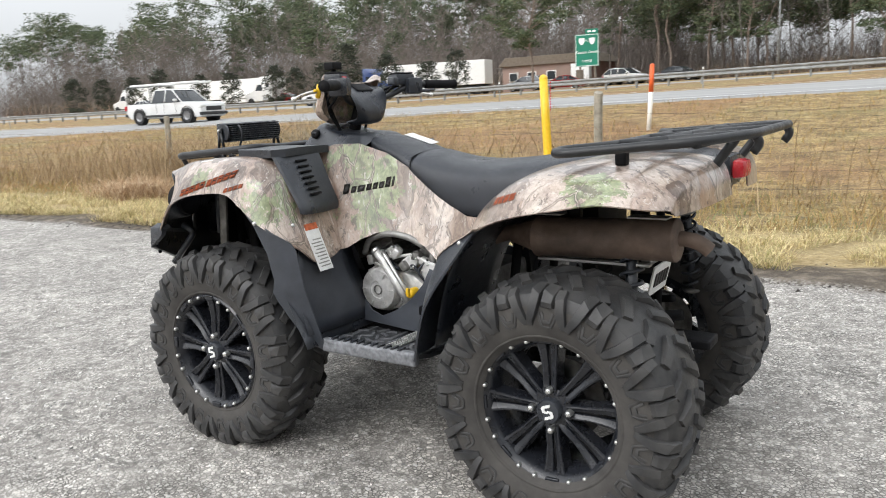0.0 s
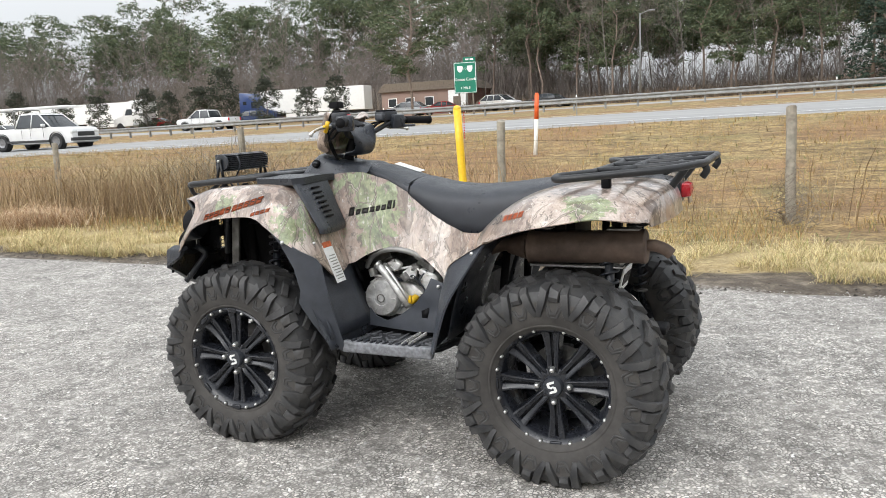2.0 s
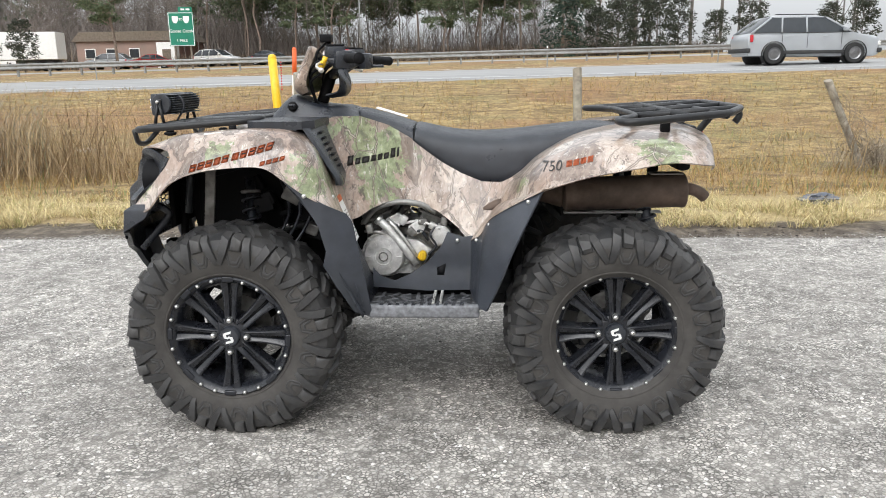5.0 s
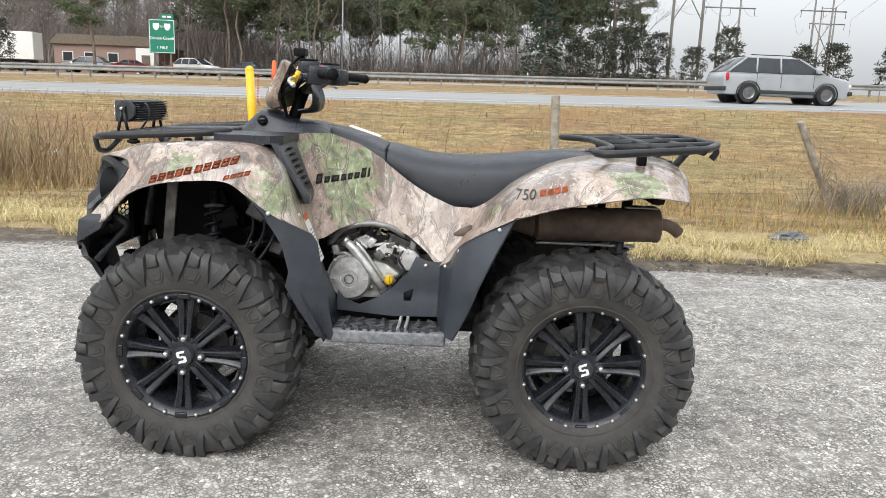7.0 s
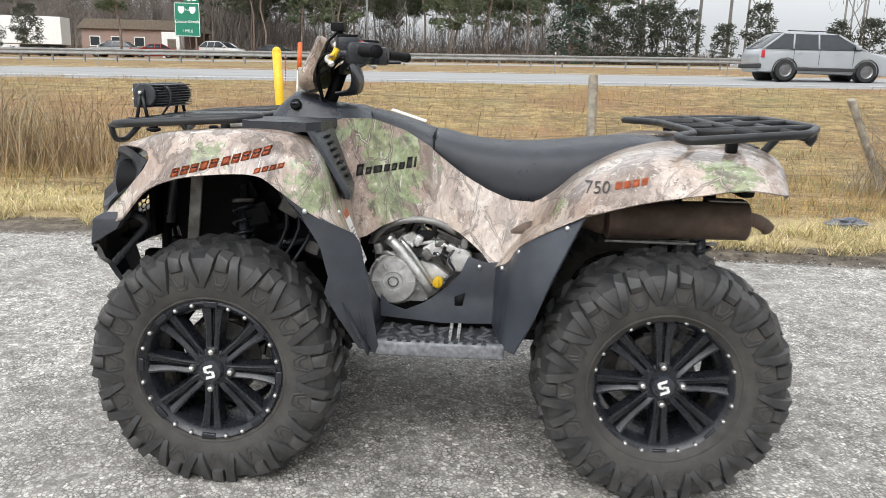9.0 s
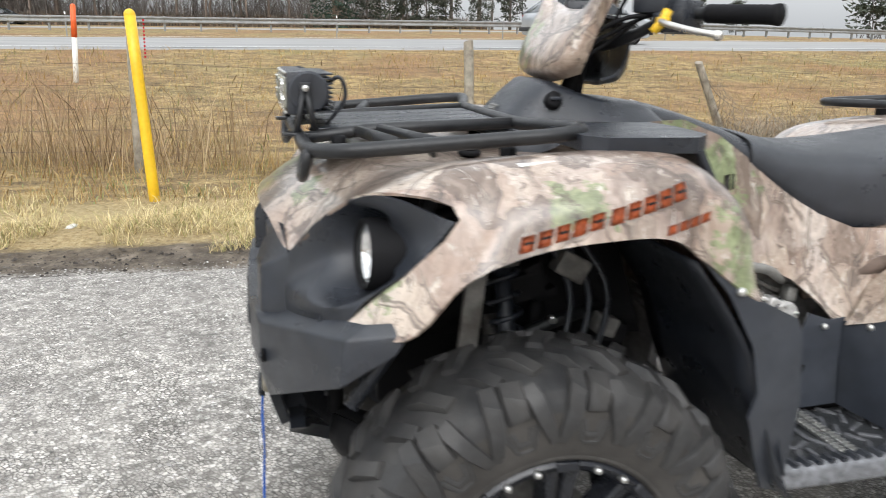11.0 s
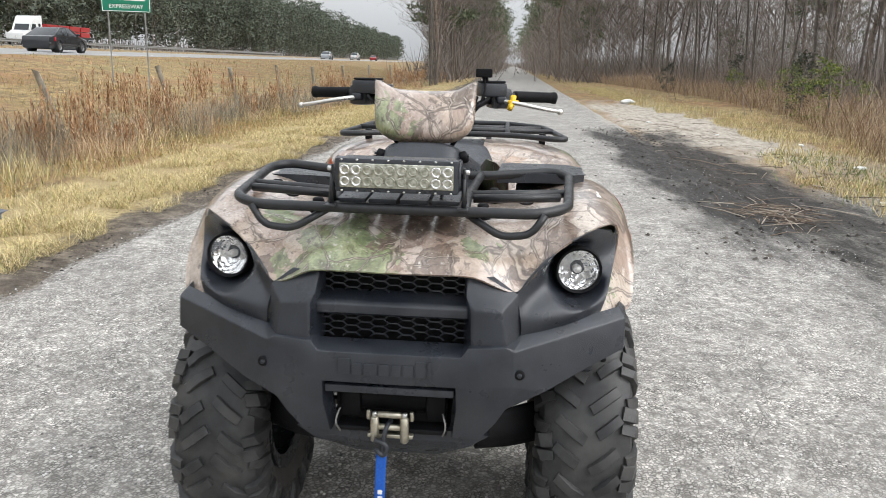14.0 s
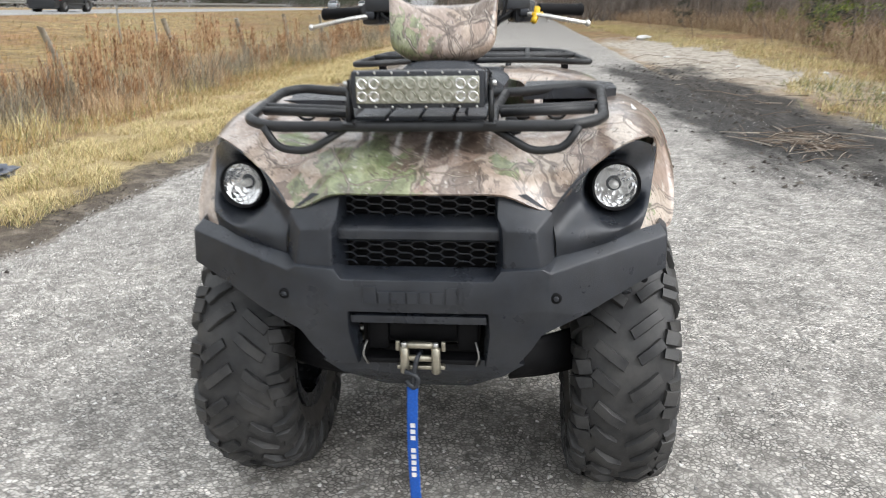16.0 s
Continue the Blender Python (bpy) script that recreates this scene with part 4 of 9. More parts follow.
def tread_point(th, s, h, k):
    """s runs across the tyre from -1 (outer) to 1; h is the height over the carcass, k its width."""
    a = abs(s)
    for (a0, r0, y0), (a1, r1, y1) in zip(CARCASS, CARCASS[1:]):
        if a <= a1:
            t = (a - a0) / (a1 - a0)
            break
    r, y = r0 + (r1 - r0) * t, y0 + (y1 - y0) * t
    ny, nr = (r0 - r1), (y1 - y0)
    ln = math.hypot(ny, nr)
    r, y = r + h * nr / ln, y + h * ny / ln
    y *= math.copysign(1, s) * k
    return Vector((r * math.cos(th), y, r * math.sin(th)))


def lug(bm, th0, path, width, h, k, draft=0.75):
    """A raised block along a path of (angle, s) on the tread, with eased upper edges."""
    rows = []
    for i, (a, s) in enumerate(path):
        b = path[min(i + 1, len(path) - 1)]
        c = path[max(i - 1, 0)]
        da, ds = (b[0] - c[0]) * 0.31, (b[1] - c[1]) * 0.14
        ln = math.hypot(da, ds) or 1
        w = width * (1.15 if 0.6 < abs(s) < 1.1 else 1.0) / 2
        ka, ks = -ds / ln * w / 0.31, da / ln * w / 0.14
        end = (0.55 if i in (0, len(path) - 1) else 1.0) * (1.0 if width < 0.015 else min(1.0, max(0.45, 1.0 - 1.25 * (abs(s) - 0.92))))
        row = []
        for q, hh in ((1.0, -0.006), (0.5 + draft / 2, h * 0.80 * end), (draft, h * end), (-draft, h * end), (-0.5 - draft / 2, h * 0.80 * end), (-1.0, -0.006)):
            sc = s + q * ks
            row.append(bm.verts.new(tread_point(th0 + a + q * ka, sc if abs(sc) > 0.001 else 0.001, hh, k)))
        rows.append(row)
    for a, b in zip(rows, rows[1:]):
        for j in range(5):
            bm.faces.new((a[j], a[j + 1], b[j + 1], b[j]))
    bm.faces.new(rows[0])
    bm.faces.new(rows[-1])


def build_wheel(width):
    """Wheel at the origin, its outer face towards -y."""
    k = width / 0.276
    rim = lathe([(r * RK, y) for r, y in ((0.150, 0.10), (0.186, 0.108), (0.186, 0.095), (0.168, 0.085), (0.160, 0.0), (0.163, -0.07), (0.172, -0.092), (0.178, -0.104), (0.190, -0.112), (0.196, -0.106), (0.194, -0.098),
                                          (0.180, -0.094), (0.176, -0.080), (0.166, 0.0), (0.172, 0.085), (0.150, 0.10))], 64)
    wheel = part("wheel", rim, RIM_BLACK, None, "satin black alloy rim", flat_angle=35)
    tyre = bmesh.new()
    outer = [(0.198, 0.112), (0.206, 0.120), (0.228, 0.132), (0.258, 0.140), (0.300, 0.137), (0.318, 0.130), (0.331, 0.124), (0.346, 0.098), (0.354, 0.055), (0.356, 0.0)]
    lathe([(r, y * k) for r, y in outer] + [(r, -y * k) for r, y in reversed(outer[:-1])], 72, tyre)
    part("tyre", tyre, RUBBER, wheel, "knobbly black mud tyre dulled by dust", flat_angle=30)
    for sgn in SIDES:
        part("sidewall", lathe([(r + 0.0005, sgn * (y + 0.0012) * k) for r, y in outer[:5]], 64), RUBBER_BROWN, wheel, "dusty brown sidewall")
    n = 15
    d = 2 * math.pi / n
    for sgn, off in ((-1, 0.0), (1, 0.5)):
        # shoulder blocks that run down the sidewall and meet in a V, flat-topped ribs between them, slanting bars across the tread
        for nm, at, path, w, h, dr in (("shoulder_lug", 0.0, [(-0.118, 0.60), (-0.104, 0.80), (-0.082, 1.00), (-0.040, 1.20), (-0.018, 1.32)], 0.025, 0.019, 0.78),
                                       ("short_lug", 0.0, [(0.125, 0.70), (0.108, 0.84), (0.084, 1.00), (0.040, 1.20), (0.018, 1.32)], 0.024, 0.018, 0.78),
                                       ("block_lug", 0.5, [(-0.016, 0.62), (-0.004, 0.80), (0.0, 0.93), (0.0, 1.00)], 0.032, 0.019, 0.76),
                                       ("centre_lug", 0.10, [(0.00, 0.54), (0.075, 0.30), (0.145, 0.05)], 0.026, 0.018, 0.78), ("middle_lug", 0.60, [(-0.02, 0.58), (0.045, 0.38), (0.105, 0.18)], 0.025, 0.017, 0.78),
                                       ("sidewall_rib", 0.5, [(-0.096, 1.08), (-0.058, 1.32), (-0.040, 1.37), (0.040, 1.37), (0.058, 1.32), (0.096, 1.08)], 0.011, 0.0050, 0.6),
                                       ("inner_rib", 0.5, [(-0.058, 1.08), (-0.034, 1.23), (0.034, 1.23), (0.058, 1.08)], 0.010, 0.0045, 0.6)):
            bm = bmesh.new()
            lug(bm, d * (at + off), [(a, sgn * q) for a, q in path], w, h, k, dr)
            first = part(nm, bm, RUBBER, wheel, flat_angle=42)
            for i in range(1, n):
                share(first, Matrix.Rotation(i * d, 4, "Y"), wheel)
    # moulded ring beside the rim
    part("sidewall_ring", lathe([(0.211, -0.122 * k), (0.213, -0.1285 * k), (0.218, -0.1305 * k), (0.221, -0.128 * k)], 64), RUBBER_BROWN, wheel)
    # eight split spokes, splayed towards the rim, each half with a raised ridge
    spoke = bmesh.new()
    for side in (-1, 1):
        rows = []
        for r, w, y in ((0.030, 0.015, -0.090), (0.058, 0.020, -0.096), (0.100, 0.021, -0.092), (0.145, 0.027, -0.093), (0.178, 0.034, -0.099)):
            g = 0.0018 + 0.0035 * max(0.0, r - 0.05) / 0.13
            prof = ((g, y + 0.045), (g, y + 0.009), (g + 0.0015, y + 0.006), (w * 0.55, y + 0.003), (w * 0.72, y), (w - 0.002, y + 0.001), (w, y + 0.004), (w + 0.004, y + 0.045), (g, y + 0.045))
            rows.append([(r * RK, yy, side * z) for z, yy in prof])
        loft(rows, 2, 1, 0, spoke, True)
    sp = part("spoke", spoke, RIM_BLACK, wheel, flat_angle=25)
    for i in range(1, 8):
        share(sp, Matrix.Rotation(i * math.pi / 4, 4, "Y"), wheel)
    # dark bar filling each spoke's split, the groove's shade given by colour
    gro = part("groove_shade", boxed((0.12, -0.072, 0), (0.14, 0.02, 0.008)), PLASTIC_DEEP, wheel)
    for i in range(1, 8):
        share(gro, Matrix.Rotation(i * math.pi / 4, 4, "Y"), wheel)
    part("hub", lathe([(0.0, 0.0), (0.062, 0.0), (0.066, -0.06), (0.060, -0.086), (0.045, -0.092), (0.0, -0.092)], 40), RIM_BLACK, wheel, flat_angle=35)
    part("hub_cap", lathe([(0.036, -0.085), (0.035, -0.108), (0.031, -0.114), (0.0, -0.115)], 36), PLASTIC, wheel, "round black centre cap", flat_angle=35)
    s_mark(Matrix.Rotation(radians(-18), 4, "Y") @ Matrix.Translation((0, -0.1155, 0)), 0.031, WHITE_FILM, wheel)
    part("brake_disc", lathe([(0.05, 0.005), (0.115, 0.005), (0.115, 0.012), (0.05, 0.012)], 40), ALLOY_DARK, wheel, "dark brake disc behind the spokes", flat_angle=35)
    nut = part("wheel_nut", lathe([(0.0, -0.112), (0.007, -0.111), (0.0098, -0.103), (0.0098, -0.085)], 12, None, Matrix.Translation((0.056, 0, 0))), STEEL, wheel, "bright wheel nut")
    for i in range(1, 4):
        share(nut, Matrix.Rotation(i * math.pi / 2, 4, "Y"), wheel)
    bolt = part("rim_bolt", lathe([(0.0, -0.121), (0.0045, -0.120), (0.0066, -0.116), (0.0066, -0.105)], 10, None, Matrix.Translation((0.1985, 0, 0))), STEEL, wheel, "bright rim bolt")
    for i in range(16):
        a = (i // 2) * math.pi / 4 + (0.13 if i % 2 else -0.13) + math.pi / 8
        if i:
            share(bolt, Matrix.Rotation(-a, 4, "Y"), wheel)
        else:
            bolt.matrix_basis = Matrix.Rotation(-a, 4, "Y")
    pad = part("beadlock_pad", boxed((0.200, -0.1085, 0), (0.017, 0.01, 0.040), 0.003), RIM_BLACK, wheel)
    for i in range(1, 8):
        share(pad, Matrix.Rotation(i * math.pi / 4, 4, "Y"), wheel)
    return wheel


front_wheel, rear_wheel = build_wheel(0.238), build_wheel(0.285)
for model, x, y, spin in ((front_wheel, -0.6425, 0.4805, 3), (rear_wheel, 0.6425, 0.430, -2)):
    model.parent = atv
    model.matrix_basis = pose(x, -y, HUB_Z) @ Matrix.Rotation(radians(spin), 4, "Y")
    other = copy_thing(model, pose(x, y, HUB_Z, 0, 0, 180) @ Matrix.Rotation(radians(spin + 20), 4, "Y"))
    other.parent = atv

# ---- camouflage bodywork
front_rows = mirrored([
    [(-1.085, 0, 0.880), (-1.080, 0.10, 0.879), (-1.068, 0.19, 0.874), (-1.038, 0.288, 0.836), (-0.985, 0.365, 0.912), (-0.915, 0.470, 0.968), (-0.806, 0.543, 0.938), (-0.966, 0.490, 0.772)],
    [(-1.020, 0, 0.928), (-1.015, 0.10, 0.928), (-1.000, 0.19, 0.925), (-0.965, 0.285, 0.918), (-0.925, 0.375, 0.950), (-0.850, 0.475, 0.985), (-0.768, 0.553, 0.943), (-0.893, 0.568, 0.766)],
    [(-0.910, 0, 0.970), (-0.908, 0.10, 0.970), (-0.900, 0.19, 0.968), (-0.880, 0.285, 0.966), (-0.850, 0.385, 0.985), (-0.790, 0.482, 1.003), (-0.742, 0.556, 0.955), (-0.808, 0.586, 0.852)],
    [(-0.800, 0, 0.985), (-0.800, 0.10, 0.985), (-0.790, 0.19, 0.983), (-0.780, 0.285, 0.980), (-0.750, 0.390, 1.003), (-0.710, 0.486, 1.012), (-0.695, 0.560, 0.966), (-0.712, 0.592, 0.892)],
    [(-0.660, 0, 0.985), (-0.660, 0.10, 0.985), (-0.655, 0.19, 0.983), (-0.640, 0.285, 0.980), (-0.620, 0.400, 1.012), (-0.605, 0.490, 1.020), (-0.600, 0.565, 0.975), (-0.600, 0.595, 0.908)],
    [(-0.550, 0, 0.980), (-0.550, 0.10, 0.980), (-0.545, 0.19, 0.978), (-0.530, 0.285, 0.975), (-0.510, 0.400, 1.015), (-0.500, 0.490, 1.022), (-0.495, 0.566, 0.978), (-0.492, 0.597, 0.908)],
    [(-0.450, 0, 0.970), (-0.450, 0.10, 0.970), (-0.445, 0.19, 0.968), (-0.435, 0.285, 0.965), (-0.420, 0.380, 1.000), (-0.412, 0.480, 1.012), (-0.408, 0.562, 0.968), (-0.430, 0.597, 0.870)],
    [(-0.380, 0, 0.955), (-0.380, 0.10, 0.955), (-0.375, 0.19, 0.953), (-0.365, 0.285, 0.950), (-0.355, 0.360, 0.965), (-0.345, 0.465, 0.962), (-0.332, 0.553, 0.920), (-0.360, 0.597, 0.820)],
    [(-0.320, 0, 0.900), (-0.320, 0.10, 0.900), (-0.318, 0.19, 0.900), (-0.315, 0.270, 0.890), (-0.305, 0.335, 0.865), (-0.300, 0.425, 0.845), (-0.292, 0.505, 0.815), (-0.300, 0.585, 0.785)],
    [(-0.300, 0, 0.700), (-0.300, 0.10, 0.700), (-0.298, 0.19, 0.700), (-0.290, 0.250, 0.700), (-0.262, 0.300, 0.690), (-0.250, 0.360, 0.672), (-0.238, 0.445, 0.668), (-0.236, 0.520, 0.725)],
])
front_body = part("front_bodywork", loft(front_rows, 5, 4, 0.005), CAMO, atv, "camouflage front bonnet and wheel arches", flat_angle=50)

rear_rows_half = [
    [(0.265, 0.12, 0.80), (0.265, 0.165, 0.790), (0.265, 0.205, 0.765), (0.262, 0.255, 0.722)],
    [(0.335, 0.12, 0.840), (0.335, 0.235, 0.842), (0.335, 0.350, 0.832), (0.345, 0.430, 0.785)],
    [(0.410, 0.13, 0.905), (0.410, 0.300, 0.908), (0.420, 0.440, 0.886), (0.440, 0.520, 0.832)],
    [(0.530, 0.14, 0.970), (0.530, 0.340, 0.970), (0.535, 0.490, 0.945), (0.545, 0.560, 0.868)],
    [(0.660, 0.14, 1.000), (0.660, 0.350, 0.996), (0.665, 0.505, 0.962), (0.680, 0.575, 0.895)],
    [(0.790, 0.14, 1.005), (0.790, 0.350, 1.002), (0.795, 0.500, 0.968), (0.800, 0.570, 0.912)],
    [(0.880, 0.12, 1.003), (0.875, 0.330, 0.999), (0.880, 0.460, 0.965), (0.905, 0.535, 0.900)],
    [(0.965, 0.10, 0.985), (0.955, 0.300, 0.978), (0.945, 0.410, 0.950), (0.945, 0.480, 0.892)],
    [(0.995, 0.10, 0.945), (0.985, 0.280, 0.935), (0.965, 0.390, 0.915), (0.950, 0.455, 0.880)],
    [(1.005, 0.10, 0.885), (0.995, 0.270, 0.880), (0.970, 0.380, 0.875), (0.950, 0.440, 0.872)],
]
rear_bodies, side_panels = [], []
for s in SIDES:
    rows = [[(x, s * y, z) for x, y, z in r] for r in rear_rows_half]
    rear_bodies.append(part("rear_bodywork", loft(rows, 5, 5, 0.005), CAMO, atv, "camouflage rear wheel arch", flat_angle=50))
part("rear_deck", loft([[(x, y, z) for y in (-0.15, 0, 0.15)] for x, z in ((0.60, 0.985), (0.75, 0.998), (0.88, 1.0), (0.950, 0.975), (0.960, 0.90))], 3, 2, 0.005), PLASTIC, atv, "black plastic rear deck")


def side_y(x, z):
    xs, ys = (-0.42, -0.27, -0.15, -0.05, 0.13, 0.25, 0.35), (0.30, 0.235, 0.20, 0.172, 0.165, 0.19, 0.24)
    y = float(np.interp(x, xs, ys))
    return y + 0.30 * (0.88 - z) if z < 0.88 else y - 0.25 * (z - 0.88)


side_outline = [(-0.40, 1.02), (-0.33, 1.045), (-0.24, 1.045), (-0.14, 1.01), (-0.05, 0.955), (0.035, 0.892), (0.12, 0.836), (0.20, 0.806), (0.27, 0.806), (0.31, 0.828), (0.31, 0.77), (0.255, 0.735), (0.245, 0.67),
                (0.215, 0.612), (0.145, 0.605), (0.115, 0.64), (0.08, 0.67), (0.04, 0.70), (-0.005, 0.722), (-0.05, 0.74), (-0.10, 0.748), (-0.15, 0.738), (-0.20, 0.718), (-0.245, 0.69), (-0.285, 0.68), (-0.30, 0.75), (-0.33, 0.88)]
for s in SIDES:
    side_panels.append(part("side_panel", sheet(side_outline, lambda u, v, s=s: (u, s * side_y(u, v), v), 0.025, 0.005), CAMO, atv, "camouflage side panel over the engine", flat_angle=50))

# decals: plain bars in the colours of the lettering, laid on the curved panels
def skin(ob):
    bm = bmesh.new()
    bm.from_mesh(ob.data)
    tree = BVHTree.FromBMesh(bm)
    bm.free()
    return tree


def decal(name, tree, quad, s, material, parent, label, proud=0.0015, n=3):
    """A printed bar with corners (x, z), pressed on to a panel from the side."""
    bm = bmesh.new()
    grid = []
    (x0, z0), (x1, z1), (x2, z2), (x3, z3) = quad
    for i in range(n + 1):
        row = []
        for j in range(n + 1):
            u, v = i / n, j / n
            x = (x0 * (1 - u) + x1 * u) * (1 - v) + (x3 * (1 - u) + x2 * u) * v
            z = (z0 * (1 - u) + z1 * u) * (1 - v) + (z3 * (1 - u) + z2 * u) * v
            p, nrm, _, _ = tree.ray_cast(Vector((x, s * 1.5, z)), Vector((0, -s, 0)))
            if p is None:
                bm.free()
                return None
            if nrm.y * s < 0:
                nrm = -nrm
            row.append(bm.verts.new(p + nrm * proud))
        grid.append(row)
    for a, b in zip(grid, grid[1:]):
        for j in range(n):
            bm.faces.new((a[j], a[j + 1], b[j + 1], b[j]))
    bmesh.ops.solidify(bm, geom=bm.faces[:], thickness=0.0006)
    return part(name, bm, material, parent, label)


def pressed_text(text, tree, at, size, s, material, parent, slope=0.33):
    """Printed characters laid on to a curved panel, read from outside."""
    ob = letters(text, size, Matrix(), material, parent, "model_number", 0.0)
    for vert in ob.data.vertices:
        u, v = vert.co.x, vert.co.y
        x = at[0] - s * (u + 0.25 * v)
        z = at[1] + v + slope * (x - at[0])
        p, nrm, _, _ = tree.ray_cast(Vector((x, s * 1.5, z)), Vector((0, -s, 0)))
        if p is None:
            p, nrm = Vector((x, s * 0.5, z)), Vector((0, s, 0))
        vert.co = p + (nrm if nrm.y * s > 0 else -nrm) * 0.002
    return ob


front_skin = skin(front_body)
for s, side, rear in zip(SIDES, side_panels, rear_bodies):
    side_skin, rear_skin = skin(side), skin(rear)
    for i, (w, h) in enumerate(((0.020, 0.034), (0.017, 0.022), (0.025, 0.022), (0.017, 0.022), (0.015, 0.022), (0.017, 0.022), (0.016, 0.034), (0.007, 0.032))):
        u0 = -0.285 + sum((0.0275, 0.0235, 0.0315, 0.0235, 0.0215, 0.0235, 0.0225)[:i])
        zb = 0.871 + (u0 + 0.28) * 0.15
        decal("maker_bar", side_skin, [(u0, zb), (u0 + w, zb + w * 0.15), (u0 + w + 0.003, zb + h + w * 0.15), (u0 + 0.003, zb + h)], s, MAKER_FILM, side, "dark grey plain bar", 0.002)
    for i in range(10):
        a = -0.730 + i * 0.0268 + (0.006 if i > 4 else 0)
        zb = 0.894 + i * 0.0072
        decal("arch_bar", front_skin, [(a, zb), (a + 0.0215, zb + 0.005), (a + 0.0275, zb + 0.028), (a + 0.006, zb + 0.023)], s, ORANGE_FILM, front_body, "orange plain bar", 0.0024)
        if i not in (3, 5):
            decal("bar_slot", front_skin, [(a + 0.0075, zb + 0.0115), (a + 0.0215, zb + 0.0145), (a + 0.0225, zb + 0.0185), (a + 0.0085, zb + 0.0155)], s, DARK_FILM, front_body, "dark slot in an orange bar", 0.0036)
    for i in range(5):
        a = -0.520 + i * 0.0205
        zb = 0.908 + i * 0.0048
        decal("twin_bar", front_skin, [(a, zb), (a + 0.016, zb + 0.004), (a + 0.020, zb + 0.018), (a + 0.004, zb + 0.014)], s, ORANGE_FILM, front_body, "orange plain bar")
    decal("twin_line", front_skin, [(-0.508, 0.900), (-0.425, 0.919), (-0.424, 0.923), (-0.507, 0.904)], s, ORANGE_FILM, front_body, "thin orange line")
    for i in range(4):
        a = 0.472 + i * 0.021
        zb = 0.872 + (a - 0.40) * 0.27
        decal("model_bar", rear_skin, [(a, zb), (a + 0.017, zb + 0.005), (a + 0.020, zb + 0.023), (a + 0.003, zb + 0.018)], s, ORANGE_FILM, rear, "small plain bar")
    pressed_text("750", rear_skin, (0.432, 0.888), 0.040, s, DARK_FILM, rear, 0.22)

# small white sticker on the arch
part("arch_sticker", boxed((-0.674, -0.491, 1.0128), (0.060, 0.022, 0.0012), 0, Matrix.Rotation(radians(13), 4, "X") @ Matrix.Rotation(radians(-5), 4, "Y") @ Matrix.Rotation(radians(8), 4, "Z")), WHITE_FILM, front_body, "plain white sticker", smooth=False)

# warning label on the left leg shield
def label_spot(u, v, proud):
    """Across and up the sloping label, lifted off the shield."""
    w, h = u / 0.06, v / 0.125
    return (-0.231 - 0.062 * h + 0.002 * w + proud * 0.9, -(0.385 + 0.068 * w + 0.004 * h) - proud * 0.15, 0.640 + 0.160 * h)


bm = bmesh.new()
sheet([(0, 0), (0.06, 0), (0.06, 0.125), (0, 0.125)], lambda u, v: label_spot(u, v, 0.004), 0.03, 0.001, bm)
lab = part("warning_label", bm, WHITE_FILM, atv, "white warning label with small grey print", smooth=False)
bm = bmesh.new()
sheet([(0.003, 0.105), (0.057, 0.105), (0.057, 0.121), (0.003, 0.121)], lambda u, v: label_spot(u, v, 0.0055), 0.03, 0.001, bm)
part("label_band", bm, ORANGE_FILM, lab, "orange warning band", smooth=False)
bm = bmesh.new()
for i in range(9):
    z0 = 0.010 + i * 0.0085
    sheet([(0.006, z0), (0.048 + 0.006 * math.sin(i * 2.1), z0), (0.048 + 0.006 * math.sin(i * 2.1), z0 + 0.003), (0.006, z0 + 0.003)],
          lambda u, v: label_spot(u, v, 0.0055), 0.03, 0.0006, bm)
part("label_print", bm, GREY_STEEL, lab, "grey lines of fine print", smooth=False)

# ---- black side pods, console, seat
for s in SIDES:
    pod = [(-0.585, 0.225), (-0.575, 0.44), (-0.545, 0.470), (-0.385, 0.475), (-0.350, 0.440), (-0.345, 0.235)]
    part("storage_lid", sheet([(x, y) for x, y in pod], lambda u, v, s=s: (u, s * v, 1.010 + 0.012 * math.cos((v - 0.35) * 6) - 0.03 * (u + 0.47) ** 2), 0.03, 0.026), PLASTIC, atv, "black storage lid behind the front rack", flat_angle=40)
    rows = []
    for t in (0.0, 0.3, 0.6, 0.88, 1.0):
        o = 0.016 - (0.012 if t == 1.0 else 0)
        rows.append([(-0.392 + 0.117 * t + o * 0.5, s * 0.474, 1.022 - 0.187 * t), (-0.381 + 0.112 * t + o, s * (0.462 - 0.01 * t), 1.022 - 0.192 * t), (-0.370 + 0.093 * t + o, s * (0.375 - 0.01 * t), 1.022 - 0.196 * t), (-0.362 + 0.070 * t + o, s * (0.285 - 0.015 * t), 1.022 - 0.195 * t)])
    vent = part("side_vent", loft(rows, 3, 3, 0.012), PLASTIC, atv, "black ribbed side vent", flat_angle=40)
    for i in range(7):
        t = 0.10 + i * 0.095
        part("vent_rib", boxed((-0.372 + 0.100 * t + 0.020, s * 0.380, 1.022 - 0.194 * t), (0.010, 0.052, 0.007), 0.002, Matrix.Rotation(s * radians(-4), 4, "Z")), PLASTIC_DEEP, vent)

